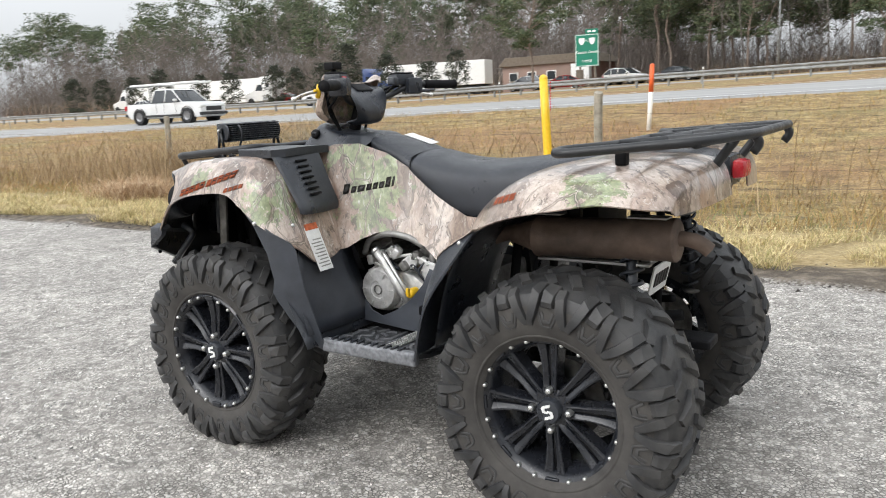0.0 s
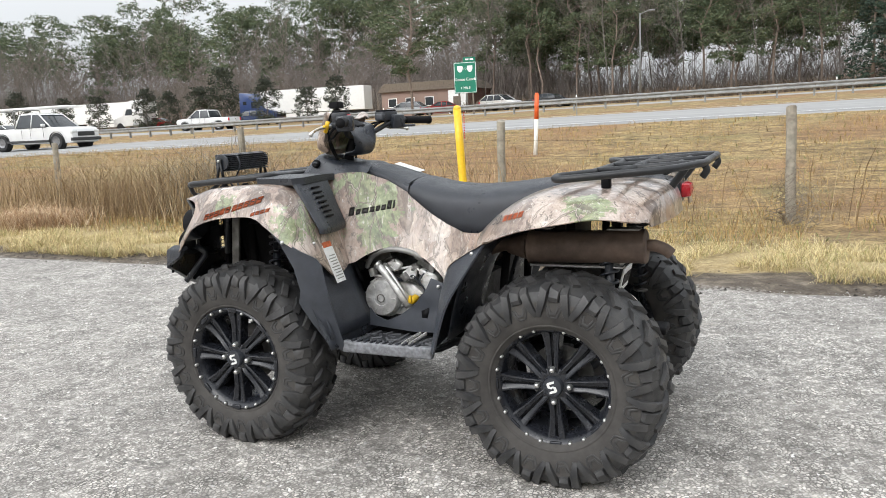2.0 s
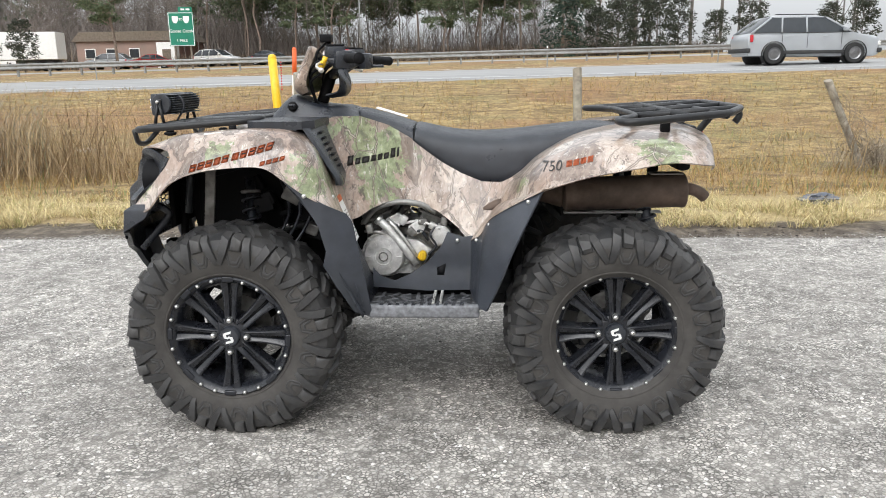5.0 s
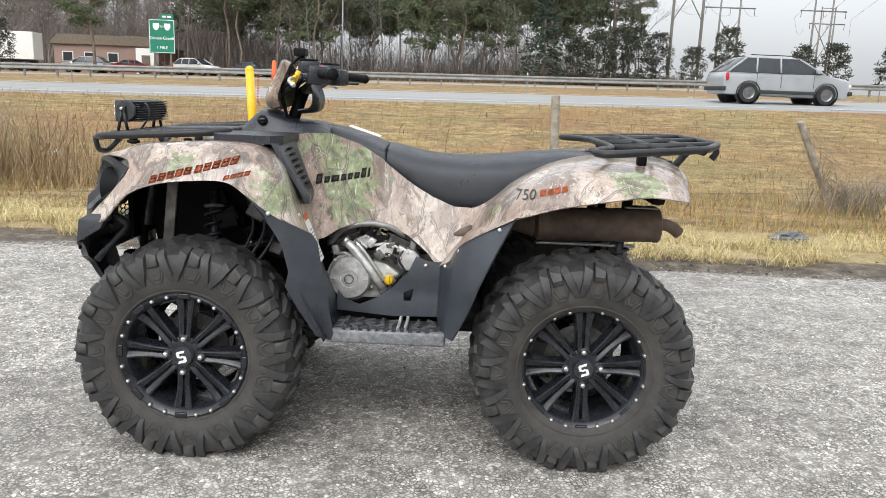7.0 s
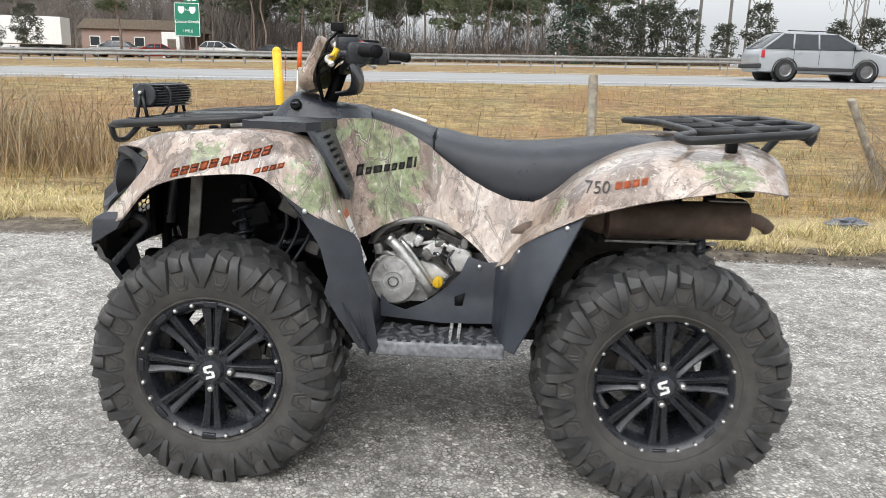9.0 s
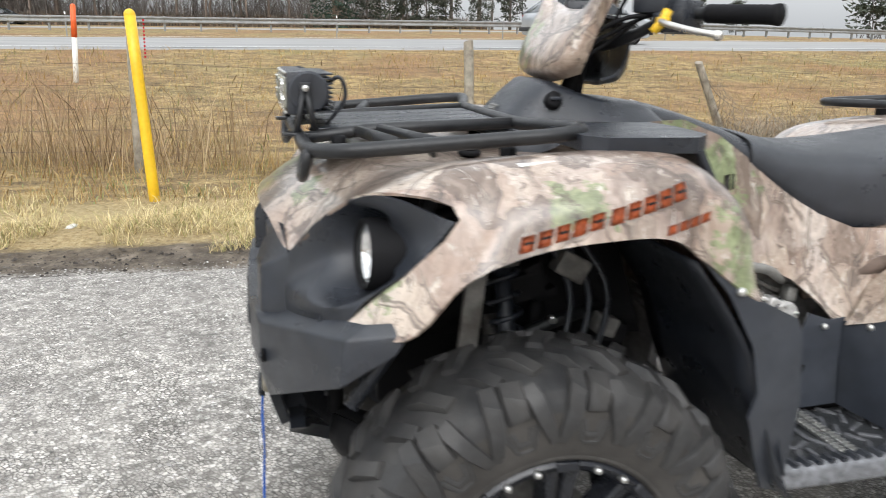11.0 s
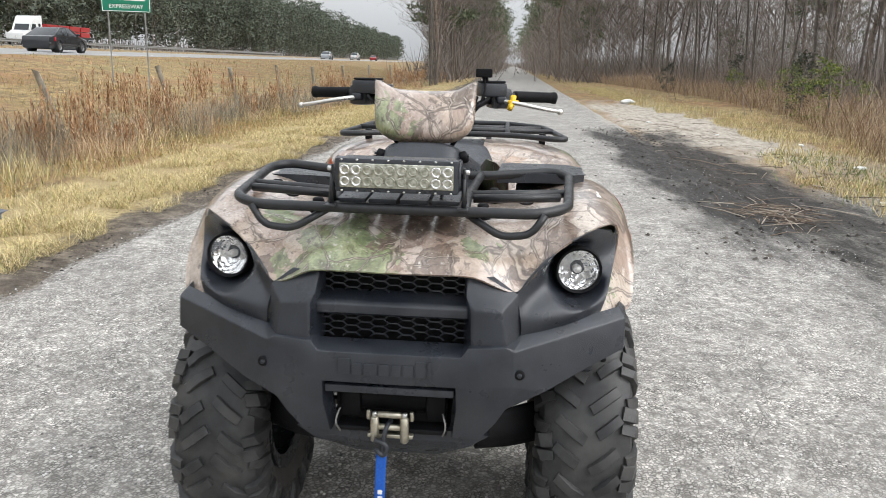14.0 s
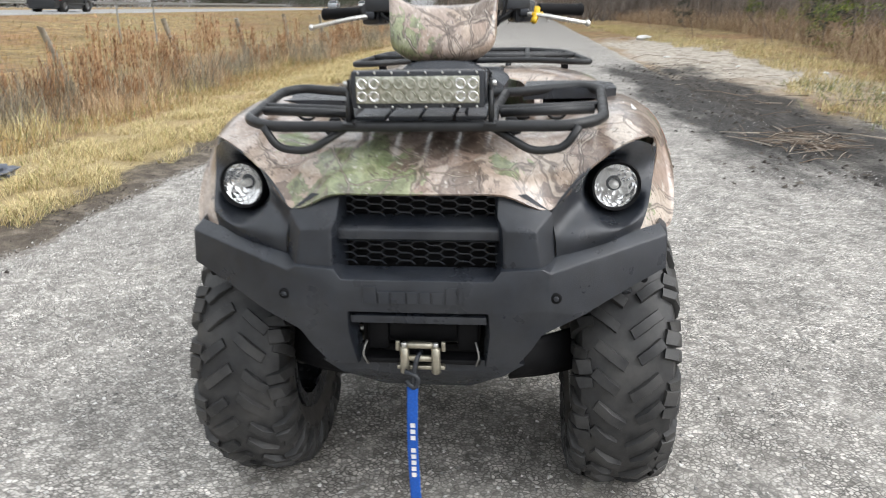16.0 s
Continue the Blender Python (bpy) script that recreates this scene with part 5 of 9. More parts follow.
con = mirrored([
    [(-0.625, 0, 1.005), (-0.622, 0.10, 1.003), (-0.600, 0.150, 0.990), (-0.590, 0.165, 0.970)],
    [(-0.585, 0, 1.055), (-0.580, 0.09, 1.050), (-0.560, 0.132, 1.015), (-0.550, 0.160, 0.975)],
    [(-0.535, 0, 1.106), (-0.530, 0.08, 1.100), (-0.515, 0.118, 1.070), (-0.505, 0.150, 0.985)],
    [(-0.500, 0, 1.118), (-0.495, 0.085, 1.112), (-0.480, 0.120, 1.080), (-0.470, 0.152, 1.000)],
    [(-0.400, 0, 1.085), (-0.400, 0.10, 1.082), (-0.390, 0.130, 1.060), (-0.385, 0.165, 1.010)],
    [(-0.300, 0, 1.075), (-0.300, 0.10, 1.072), (-0.295, 0.128, 1.058), (-0.290, 0.165, 1.030)],
    [(-0.255, 0, 1.050), (-0.255, 0.09, 1.048), (-0.255, 0.120, 1.040), (-0.255, 0.150, 1.030)],
])
console = part("console", loft(con, 4, 4, 0.004), PLASTIC, atv, "black plastic steering console", flat_angle=50)
for s in SIDES:
    part("console_knob", cyl((-0.500, s * 0.124, 1.078), 0.018, 0.022, aim((0, 0, 0), (0, s, 0.35)), 16, 0.004), PLASTIC_DEEP, console)
    part("knob_slot", boxed((-0.500, s * 0.1365, 1.083), (0.024, 0.006, 0.008), 0.002), PLASTIC, console)
letters("EPS", 0.034, Matrix.Translation((-0.5905, 0.0, 1.052)) @ Matrix(((0, 0.62, -0.78, 0), (-1, 0, 0, 0), (0, 0.78, 0.62, 0), (0, 0, 0, 1))), GREY_STEEL, console, "badge_lettering", 0.001)
part("badge_bar", boxed((-0.612, -0.010, 1.027), (0.002, 0.05, 0.004), 0, Matrix.Rotation(radians(38), 4, "Y")), WHITE_FILM, console)

seat_rows = []
for x, zt, zb, hw in ((-0.262, 1.060, 1.032, 0.085), (-0.250, 1.068, 1.022, 0.105), (-0.16, 1.045, 0.990, 0.130), (-0.062, 1.012, 0.945, 0.150), (-0.050, 1.004, 0.938, 0.152), (-0.038, 1.010, 0.930, 0.155), (0.04, 0.992, 0.880, 0.170),
                      (0.11, 0.980, 0.836, 0.178), (0.20, 0.975, 0.806, 0.188), (0.29, 0.978, 0.808, 0.198), (0.37, 0.985, 0.850, 0.198), (0.45, 0.994, 0.902, 0.190), (0.56, 1.006, 0.960, 0.165), (0.66, 1.006, 0.975, 0.150), (0.715, 0.992, 0.975, 0.120), (0.725, 0.980, 0.972, 0.100)):
    h = zt - zb
    half = [(x, 0, zt), (x, hw * 0.45, zt - 0.004), (x, hw * 0.80, zt - min(0.02, h * 0.2)), (x, hw * 0.98, zt - min(0.055, h * 0.45)), (x, hw * 1.02, zb + h * 0.2), (x, hw * 0.98, zb)]
    seat_rows.append([(p[0], -p[1], p[2]) for p in reversed(half[1:])] + half)
seat = part("seat", loft(seat_rows, 3, 3), VINYL, atv, "long black vinyl saddle", flat_angle=60)
part("seat_seam", tube([p for p in spline([(-0.0495, y, z) for y, z in ((-0.154, 0.95), (-0.150, 0.975), (-0.122, 0.997), (0, 1.006), (0.122, 0.997), (0.150, 0.975), (0.154, 0.95))], 4)], 0.003, 6), PLASTIC_DEEP, seat)
part("seat_label", boxed((-0.155, 0.075, 1.0445), (0.125, 0.05, 0.002), 0, Matrix.Rotation(radians(17), 4, "Y") @ Matrix.Rotation(radians(4), 4, "X")), WHITE_FILM, seat, "white warning sticker", smooth=False)

# ---- black lower plastics
for s in SIDES:
    flare = [(-0.435, 0.875), (-0.36, 0.825), (-0.30, 0.79), (-0.232, 0.757), (-0.214, 0.73), (-0.188, 0.57), (-0.170, 0.42), (-0.175, 0.395), (-0.225, 0.415), (-0.275, 0.51), (-0.312, 0.59), (-0.300, 0.635), (-0.322, 0.72), (-0.375, 0.81)]
    part("leg_shield", sheet(flare, lambda u, v, s=s: (u, s * (0.592 - 0.25 * max(0.0, u + 0.30) - (0.04 * max(0.0, 0.6 - v) / 0.2)), v), 0.03, 0.006), SHIELD, atv, "black leg shield behind the front wheel", flat_angle=40)
    rows = [[(x, s * y, z) for y in (0.20, 0.32, 0.45, 0.575)] for x, z in ((-0.43, 0.865), (-0.37, 0.79), (-0.31, 0.70), (-0.285, 0.62), (-0.235, 0.50), (-0.190, 0.41))]
    part("inner_arch", loft(rows, 3, 2, 0.004), PLASTIC, atv, "black inner wheel arch")
    rows = [[(-0.268, s * 0.50, 0.733), (-0.275, s * 0.40, 0.69), (-0.275, s * 0.27, 0.69)], [(-0.245, s * 0.55, 0.62), (-0.25, s * 0.40, 0.60), (-0.26, s * 0.26, 0.60)], [(-0.20, s * 0.56, 0.45), (-0.20, s * 0.40, 0.44), (-0.20, s * 0.24, 0.44)]]
    part("shield_wall", loft(rows, 4, 4, 0.004), SHIELD, atv, "black inner face of the leg shield")
    inner = [(-0.20, 0.43), (-0.20, 0.50), (-0.17, 0.468), (-0.12, 0.452), (-0.06, 0.478), (0.00, 0.520), (0.05, 0.575), (0.075, 0.63), (0.13, 0.612), (0.185, 0.618), (0.19, 0.55), (0.19, 0.42), (0.0, 0.415)]
    wall = part("footwell_wall", sheet(inner, lambda u, v, s=s: (u, s * (0.242 + 0.35 * max(0.0, 0.50 - v) + 0.02 * math.sin((v - 0.4) * 12)), v), 0.025, 0.006), SHIELD, atv, "black footwell side wall", flat_angle=40)
    # thin dark plate on the wall: a recess shown by painted shade, not cut in
    part("recess_shade", prism([(0.035, 0.50), (0.068, 0.515), (0.060, 0.465), (0.036, 0.465)], "y", s * 0.262, s * 0.267), PLASTIC_DEEP, wall)
    rows = [[(x, s * y, z) for x, y, z in r] for r in (((0.162, 0.258, 0.606), (0.196, 0.34, 0.640), (0.240, 0.435, 0.722), (0.400, 0.490, 0.818)),
                                                      ((0.160, 0.262, 0.565), (0.190, 0.38, 0.585), (0.216, 0.460, 0.640), (0.302, 0.585, 0.640)),
                                                      ((0.158, 0.268, 0.500), (0.184, 0.41, 0.505), (0.201, 0.485, 0.535), (0.258, 0.590, 0.530)),
                                                      ((0.155, 0.280, 0.420), (0.174, 0.43, 0.420), (0.185, 0.510, 0.425), (0.214, 0.555, 0.425)))]
    part("rear_guard", loft(rows, 5, 5, 0.006), SHIELD, atv, "black guard between footrest and rear wheel", flat_angle=40)
    rows = [[(x, s * y, z) for x, y, z in r] for r in (((0.225, 0.245, 0.690), (0.262, 0.280, 0.738), (0.345, 0.430, 0.790), (0.440, 0.516, 0.836)),
                                                      ((0.190, 0.262, 0.650), (0.228, 0.330, 0.700), (0.292, 0.440, 0.760), (0.420, 0.508, 0.828)),
                                                      ((0.158, 0.266, 0.602), (0.196, 0.348, 0.642), (0.240, 0.442, 0.724), (0.398, 0.497, 0.820)))]
    part("arch_skirt", loft(rows, 4, 4, 0.003), CAMO, atv, "camouflage skirt above the rear guard", flat_angle=50)
    rows = [[(x, s * y, z) for y in (0.14, 0.27, 0.39, 0.475)] for x, z in ((0.235, 0.45), (0.27, 0.60), (0.32, 0.72), (0.41, 0.825), (0.55, 0.880), (0.70, 0.905), (0.84, 0.915))]
    part("rear_inner_arch", loft(rows, 3, 2, 0.004), PLASTIC, atv, "black inner rear wheel arch")
    # footrest with its scuffed edge, ribs and toothed strips
    foot = part("footrest", sheet([(-0.19, 0.24), (-0.19, 0.48), (-0.165, 0.505), (0.175, 0.500), (0.205, 0.46), (0.215, 0.26)], lambda u, v, s=s: (u, s * v, 0.408 - 0.022 * (0.50 - v) / 0.26 - 0.006 * math.cos(u * 8)), 0.03, 0.012), FOOTPLATE, atv, "black ribbed footrest", flat_angle=40)
    part("footrest_edge", boxed((0.005, s * 0.508, 0.412), (0.375, 0.030, 0.046), 0.010), TREAD_EDGE, foot, "scuffed grey edge")
    for i in range(11):
        part("edge_tooth", prism([(-0.150 + i * 0.027, 0.428), (-0.140 + i * 0.027, 0.441), (-0.130 + i * 0.027, 0.441), (-0.134 + i * 0.027, 0.428)], "y", s * 0.490, s * 0.518), PLASTIC, foot, smooth=False)
    bars = random.Random(6)
    for i in range(9):
        u = -0.165 + i * 0.043
        if abs(u - 0.042) < 0.030:
            continue
        for j in range(5):
            vv = 0.275 + j * 0.044
            turn = bars.choice((-58, -30, 28, 60, 88))
            part("tread_bar", boxed((u + bars.uniform(-0.006, 0.006), s * vv, 0.420 - 0.085 * (0.50 - vv) - 0.006 * math.cos(u * 8)), (bars.uniform(0.038, 0.052), 0.012, 0.010), 0.002, Matrix.Rotation(radians(turn), 4, "Z")), TREAD_BAR, foot)
    for u in (0.030, 0.055):
        strip = boxed((u, s * 0.385, 0.408), (0.010, 0.22, 0.006), 0.001)
        for j in range(16):
            box(strip, (u, s * (0.28 + j * 0.0135), 0.414), (0.010, 0.006, 0.008), 0.001)
        part("toothed_strip", strip, STEEL, foot, "bright toothed grip strip", smooth=False)

# ---- engine between the footwells
for s in SIDES:
    gear = part("gear_housing", lathe([(0.0, 0.150), (0.030, 0.150), (0.034, 0.140), (0.034, 0.100), (0.052, 0.092), (0.056, 0.080), (0.056, 0.014)], 20, None, Matrix.Translation((-0.455, 0, 0.665)) @ Matrix.Scale(s, 4, (0, 1, 0))), ALLOY_DARK, atv, "grey steering gear housing", flat_angle=40)
    part("housing_flange", boxed((-0.455, s * 0.088, 0.665), (0.135, 0.014, 0.050), 0.005), ALLOY_DARK, gear, flat_angle=40)
    for dx in (-0.055, 0.055):
        part("flange_bolt", cyl((-0.455 + dx, s * 0.098, 0.665), 0.008, 0.012, "y", 6, 0.001), STEEL, gear)
    part("motor_can", cyl((-0.375, s * 0.075, 0.640), 0.040, 0.10, "y", 18, 0.006), ALLOY_DARK, gear)
    part("arm_gusset", tube([(-0.72, s * 0.20, 0.560), (-0.52, s * 0.22, 0.640), (-0.40, s * 0.20, 0.665)], 0.014, 10), RACK, atv, "black frame tube in the wheel arch")
    for x, z in ((-0.60, 0.612), (-0.66, 0.588), (-0.52, 0.652)):
        part("tube_bolt", cyl((x, s * 0.232, z), 0.009, 0.012, "y", 6, 0.001), STEEL, atv)
# added centre sheet, no known part: stops daylight showing through the arches
part("daylight_stop", prism([(-0.84, 0.40), (-0.84, 0.70), (-0.70, 0.80), (-0.30, 0.80), (-0.22, 0.62), (-0.22, 0.40), (-0.40, 0.34), (-0.70, 0.34)], "y", -0.012, 0.012, 0.004), PLASTIC_DEEP, atv, "added black sheet that stops daylight showing through between the front wheels")
eng = part("engine", boxed((-0.09, 0, 0.545), (0.30, 0.30, 0.17), 0.02), ALLOY_DARK, atv, "V-twin engine in grey cast alloy", flat_angle=40)
for s in SIDES:
    part("side_cover", prism([(-0.245, 0.50), (-0.235, 0.575), (-0.17, 0.625), (-0.10, 0.60), (-0.04, 0.585), (0.015, 0.545), (-0.02, 0.49), (-0.07, 0.455), (-0.19, 0.455)], "y", s * 0.14, s * 0.185, 0.008), ALLOY, eng, "grey alloy side cover", flat_angle=40)
    part("alternator_cover", lathe([(0.078, s * 0.16), (0.076, s * 0.222), (0.070, s * 0.230), (0.032, s * 0.232), (0.030, s * 0.228), (0.0, s * 0.228)], 40, None, Matrix.Translation((-0.165, 0, 0.532))), ALLOY, eng, "round alloy cover", flat_angle=40)
    part("cover_mark", lathe([(0.014, s * 0.230), (0.014, s * 0.2325), (0.018, s * 0.2325), (0.018, s * 0.230)], 24, None, Matrix.Translation((-0.165, 0, 0.532))), ALLOY_DARK, eng)
    part("water_pump", lathe([(0.040, s * 0.16), (0.040, s * 0.205), (0.034, s * 0.212), (0.018, s * 0.214), (0.0, s * 0.214)], 28, None, Matrix.Translation((0.045, 0, 0.605))), ALLOY, eng, flat_angle=40)
    part("cam_cover", cyl((-0.14, s * 0.195, 0.600), 0.026, 0.03, "y", 20, 0.004), ALLOY, eng)
    hose = part("coolant_pipe", tube(fillet([(-0.185, s * 0.205, 0.668), (-0.150, s * 0.215, 0.640), (-0.085, s * 0.222, 0.560), (-0.045, s * 0.215, 0.500)], 0.02), 0.0155, 12), ALLOY, eng, "bright alloy pipe")
    part("pipe_collar", cyl((-0.182, s * 0.206, 0.667), 0.020, 0.016, aim((-0.185, 0, 0.668), (-0.150, 0, 0.640)), 14, 0.003), STEEL, eng)
    part("header_pipe", tube(spline([(-0.24, s * 0.20, 0.655), (-0.19, s * 0.222, 0.712), (-0.11, s * 0.228, 0.736), (-0.03, s * 0.222, 0.728), (0.03, s * 0.205, 0.695)], 5), 0.011, 10), EXHAUST if s > 0 else GREY_STEEL, eng, "dull grey pipe over the engine")
    part("oil_filler", lathe([(0.0, s * 0.242), (0.014, s * 0.242), (0.016, s * 0.236), (0.016, s * 0.20)], 16, None, Matrix.Translation((-0.022, 0, 0.533))), YELLOW, eng, "yellow oil filler cap")
    part("filler_grip", boxed((-0.022, s * 0.247, 0.540), (0.010, 0.012, 0.030), 0.003), YELLOW, eng)
    for i in range(9):
        a = 0.2 + i * 0.7
        part("cover_bolt", cyl((-0.165 + 0.088 * math.cos(a), s * 0.192, 0.532 + 0.078 * math.sin(a)), 0.006, 0.018, "y", 8, 0.001), STEEL, eng)
    for i in range(5):
        a = 0.4 + i * 1.25
        part("pump_bolt", cyl((0.045 + 0.030 * math.cos(a), s * 0.212, 0.605 + 0.030 * math.sin(a)), 0.005, 0.012, "y", 8, 0.001), STEEL, eng)
for cx, lean in ((-0.17, 24), (0.0, -24)):
    m = Matrix.Translation((cx, 0, 0.61)) @ Matrix.Rotation(radians(-lean), 4, "Y")
    barrel = part("cylinder", boxed((0, 0, 0.056), (0.108, 0.30, 0.14), 0.004), ALLOY_DARK, eng, "dark cylinder", smooth=False)
    barrel.matrix_basis = m
    fin = part("cooling_fin", boxed((0, 0, 0.0), (0.13, 0.34, 0.009), 0.002), ALLOY_DARK, eng, smooth=False)
    fin.matrix_basis = m
    for i in range(1, 4):
        share(fin, m @ Matrix.Translation((0, 0, i * 0.032)), eng)
part("gearbox", boxed((0.14, 0, 0.53), (0.22, 0.26, 0.18), 0.03), ALLOY_DARK, eng, flat_angle=40)
for s in SIDES:
    for i, (x, z) in enumerate(((-0.02, 0.655), (0.02, 0.64), (-0.06, 0.62), (-0.22, 0.63), (0.06, 0.66), (-0.09, 0.665))):
        part("engine_fitting", boxed((x, s * (0.185 + 0.01 * (i % 3)), z), (0.035, 0.03, 0.025), 0.006, Matrix.Rotation(radians(25 * i), 4, "Y")), ALLOY if i % 2 else ALLOY_DARK, eng)

re_ = random.Random(31)
for s in SIDES:
    # hoses, bolted flanges, ribs and clips round the cylinders
    for q in range(5):
        x0, z0 = re_.uniform(-0.22, -0.02), re_.uniform(0.60, 0.68)
        part("engine_hose", tube(spline([(x0, s * 0.170, z0), (x0 + re_.uniform(0.02, 0.05), s * 0.200, z0 + re_.uniform(-0.03, 0.03)), (x0 + re_.uniform(0.06, 0.10), s * 0.185, z0 - re_.uniform(0.0, 0.05))], 5), re_.uniform(0.005, 0.008), 8), PLASTIC if q % 2 else ALLOY, eng)
    for q in range(6):
        part("cover_rib", boxed((-0.165 + 0.058 * math.cos(q * 1.047), s * 0.2335, 0.532 + 0.058 * math.sin(q * 1.047)), (0.020, 0.004, 0.005), 0.001, Matrix.Rotation(-q * 1.047, 4, "Y")), ALLOY, eng, smooth=False)
    part("cover_lip", lathe([(0.080, s * 0.176), (0.086, s * 0.178), (0.086, s * 0.190), (0.079, s * 0.192)], 40, None, Matrix.Translation((-0.165, 0, 0.532))), ALLOY, eng, flat_angle=40)
    part("flange", prism([(-0.075, 0.640), (-0.030, 0.668), (-0.005, 0.650), (-0.020, 0.615), (-0.065, 0.605)], "y", s * 0.175, s * 0.198, 0.004), ALLOY, eng, flat_angle=40)
    part("flange", prism([(-0.150, 0.672), (-0.110, 0.690), (-0.085, 0.672), (-0.105, 0.640), (-0.140, 0.640)], "y", s * 0.172, s * 0.192, 0.004), ALLOY, eng, flat_angle=40)
    for x, z in ((-0.068, 0.635), (-0.030, 0.660), (-0.012, 0.648), (-0.025, 0.620), (-0.145, 0.668), (-0.112, 0.685), (-0.092, 0.672), (-0.108, 0.645), (-0.225, 0.505), (-0.205, 0.470), (-0.120, 0.465), (-0.060, 0.470), (0.000, 0.545)):
        part("engine_bolt", cyl((x, s * 0.200, z), 0.0055, 0.012, "y", 6, 0.001), STEEL, eng)
    part("second_pipe", tube(fillet([(-0.150, s * 0.214, 0.672), (-0.118, s * 0.224, 0.640), (-0.060, s * 0.226, 0.560), (-0.030, s * 0.216, 0.505)], 0.02), 0.008, 10), STEEL, eng, "thin bright pipe")
    part("lead", tube(spline([(0.035, s * 0.20, 0.650), (0.010, s * 0.222, 0.612), (0.030, s * 0.215, 0.570), (0.000, s * 0.212, 0.535)], 5), 0.004, 6), PLASTIC, eng)

# ---- frame, suspension, underside
frame_bm = bmesh.new()
for s in SIDES:
    tube(fillet([(-0.95, s * 0.14, 0.45), (-0.70, s * 0.17, 0.36), (0.30, s * 0.17, 0.36), (0.80, s * 0.15, 0.45)], 0.1), 0.018, 10, bm=frame_bm)
    tube(fillet([(-0.93, s * 0.15, 0.80), (-0.60, s * 0.17, 0.90), (-0.35, s * 0.16, 0.90), (0.20, s * 0.12, 0.78), (0.85, s * 0.14, 0.93)], 0.08), 0.016, 10, bm=frame_bm)
    tube([(-0.93, s * 0.15, 0.80), (-0.95, s * 0.14, 0.45)], 0.016, 10, bm=frame_bm)
    tube([(-0.52, s * 0.17, 0.88), (-0.55, s * 0.17, 0.37)], 0.016, 10, bm=frame_bm)
    tube([(0.36, s * 0.13, 0.80), (0.32, s * 0.17, 0.37)], 0.016, 10, bm=frame_bm)
    tube([(0.72, s * 0.13, 0.43), (0.74, s * 0.12, 0.93)], 0.014, 10, bm=frame_bm)
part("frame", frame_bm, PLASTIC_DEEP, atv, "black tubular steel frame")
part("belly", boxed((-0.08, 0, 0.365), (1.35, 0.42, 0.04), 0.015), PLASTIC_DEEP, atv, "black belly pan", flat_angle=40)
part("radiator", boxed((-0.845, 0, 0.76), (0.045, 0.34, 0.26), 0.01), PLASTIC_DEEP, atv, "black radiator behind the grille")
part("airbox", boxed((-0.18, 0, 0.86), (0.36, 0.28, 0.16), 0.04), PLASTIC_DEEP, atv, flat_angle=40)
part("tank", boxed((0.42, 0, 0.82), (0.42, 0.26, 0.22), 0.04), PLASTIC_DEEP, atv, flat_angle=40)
for x0, nm in ((-0.6425, "front"), (0.6425, "rear")):
    part("differential", boxed((x0, 0, 0.36), (0.20, 0.22, 0.16), 0.04), ALLOY_DARK, atv, flat_angle=40)
    for s in SIDES:
        part("half_shaft", tube([(x0, s * 0.10, 0.36), (x0, s * 0.40, 0.345)], 0.014, 10), ALLOY_DARK, atv)
        part("boot", lathe([(0.030, s * 0.0), (0.040, s * 0.012), (0.030, s * 0.024), (0.038, s * 0.036), (0.026, s * 0.048), (0.032, s * 0.060), (0.018, s * 0.072)], 16, None, Matrix.Translation((x0, s * 0.12, 0.358))), PLASTIC_DEEP, atv)
        arm = tube([(x0 - 0.14, s * 0.15, 0.37), (x0, s * 0.40, 0.30), (x0 + 0.14, s * 0.15, 0.37)], 0.015, 10)
        tube([(x0 - 0.12, s * 0.16, 0.50), (x0, s * 0.39, 0.43), (x0 + 0.12, s * 0.16, 0.50)], 0.013, 10, bm=arm)
        part("suspension_arm", arm, PLASTIC_DEEP, atv, "black suspension arm")
        part("knuckle", boxed((x0, s * 0.395, 0.36), (0.07, 0.06, 0.18), 0.015), ALLOY_DARK, atv, flat_angle=40)
        back = 0.15 if x0 > 0 else 0.02
        a, b = Vector((x0 + back, s * 0.33, 0.42)), Vector((x0 + back - 0.02, s * 0.24, 0.83))
        d = (b - a).normalized()
        shock = part("shock_absorber", tube([a, a + d * 0.42], 0.017, 12), PLASTIC, atv, "black coil-over shock absorber")
        side1 = d.orthogonal().normalized()
        side2 = d.cross(side1)
        part("coil_spring", tube([a + d * (0.09 + 0.27 * i / 84) + (side1 * math.cos(i * 2 * math.pi / 12) + side2 * math.sin(i * 2 * math.pi / 12)) * 0.030 for i in range(85)], 0.0055, 6), PLASTIC, shock)
        for q in (0.085, 0.37):
            part("spring_seat", cyl(a + d * q, 0.036, 0.012, aim(a, b), 18, 0.003), ALLOY_DARK, shock)
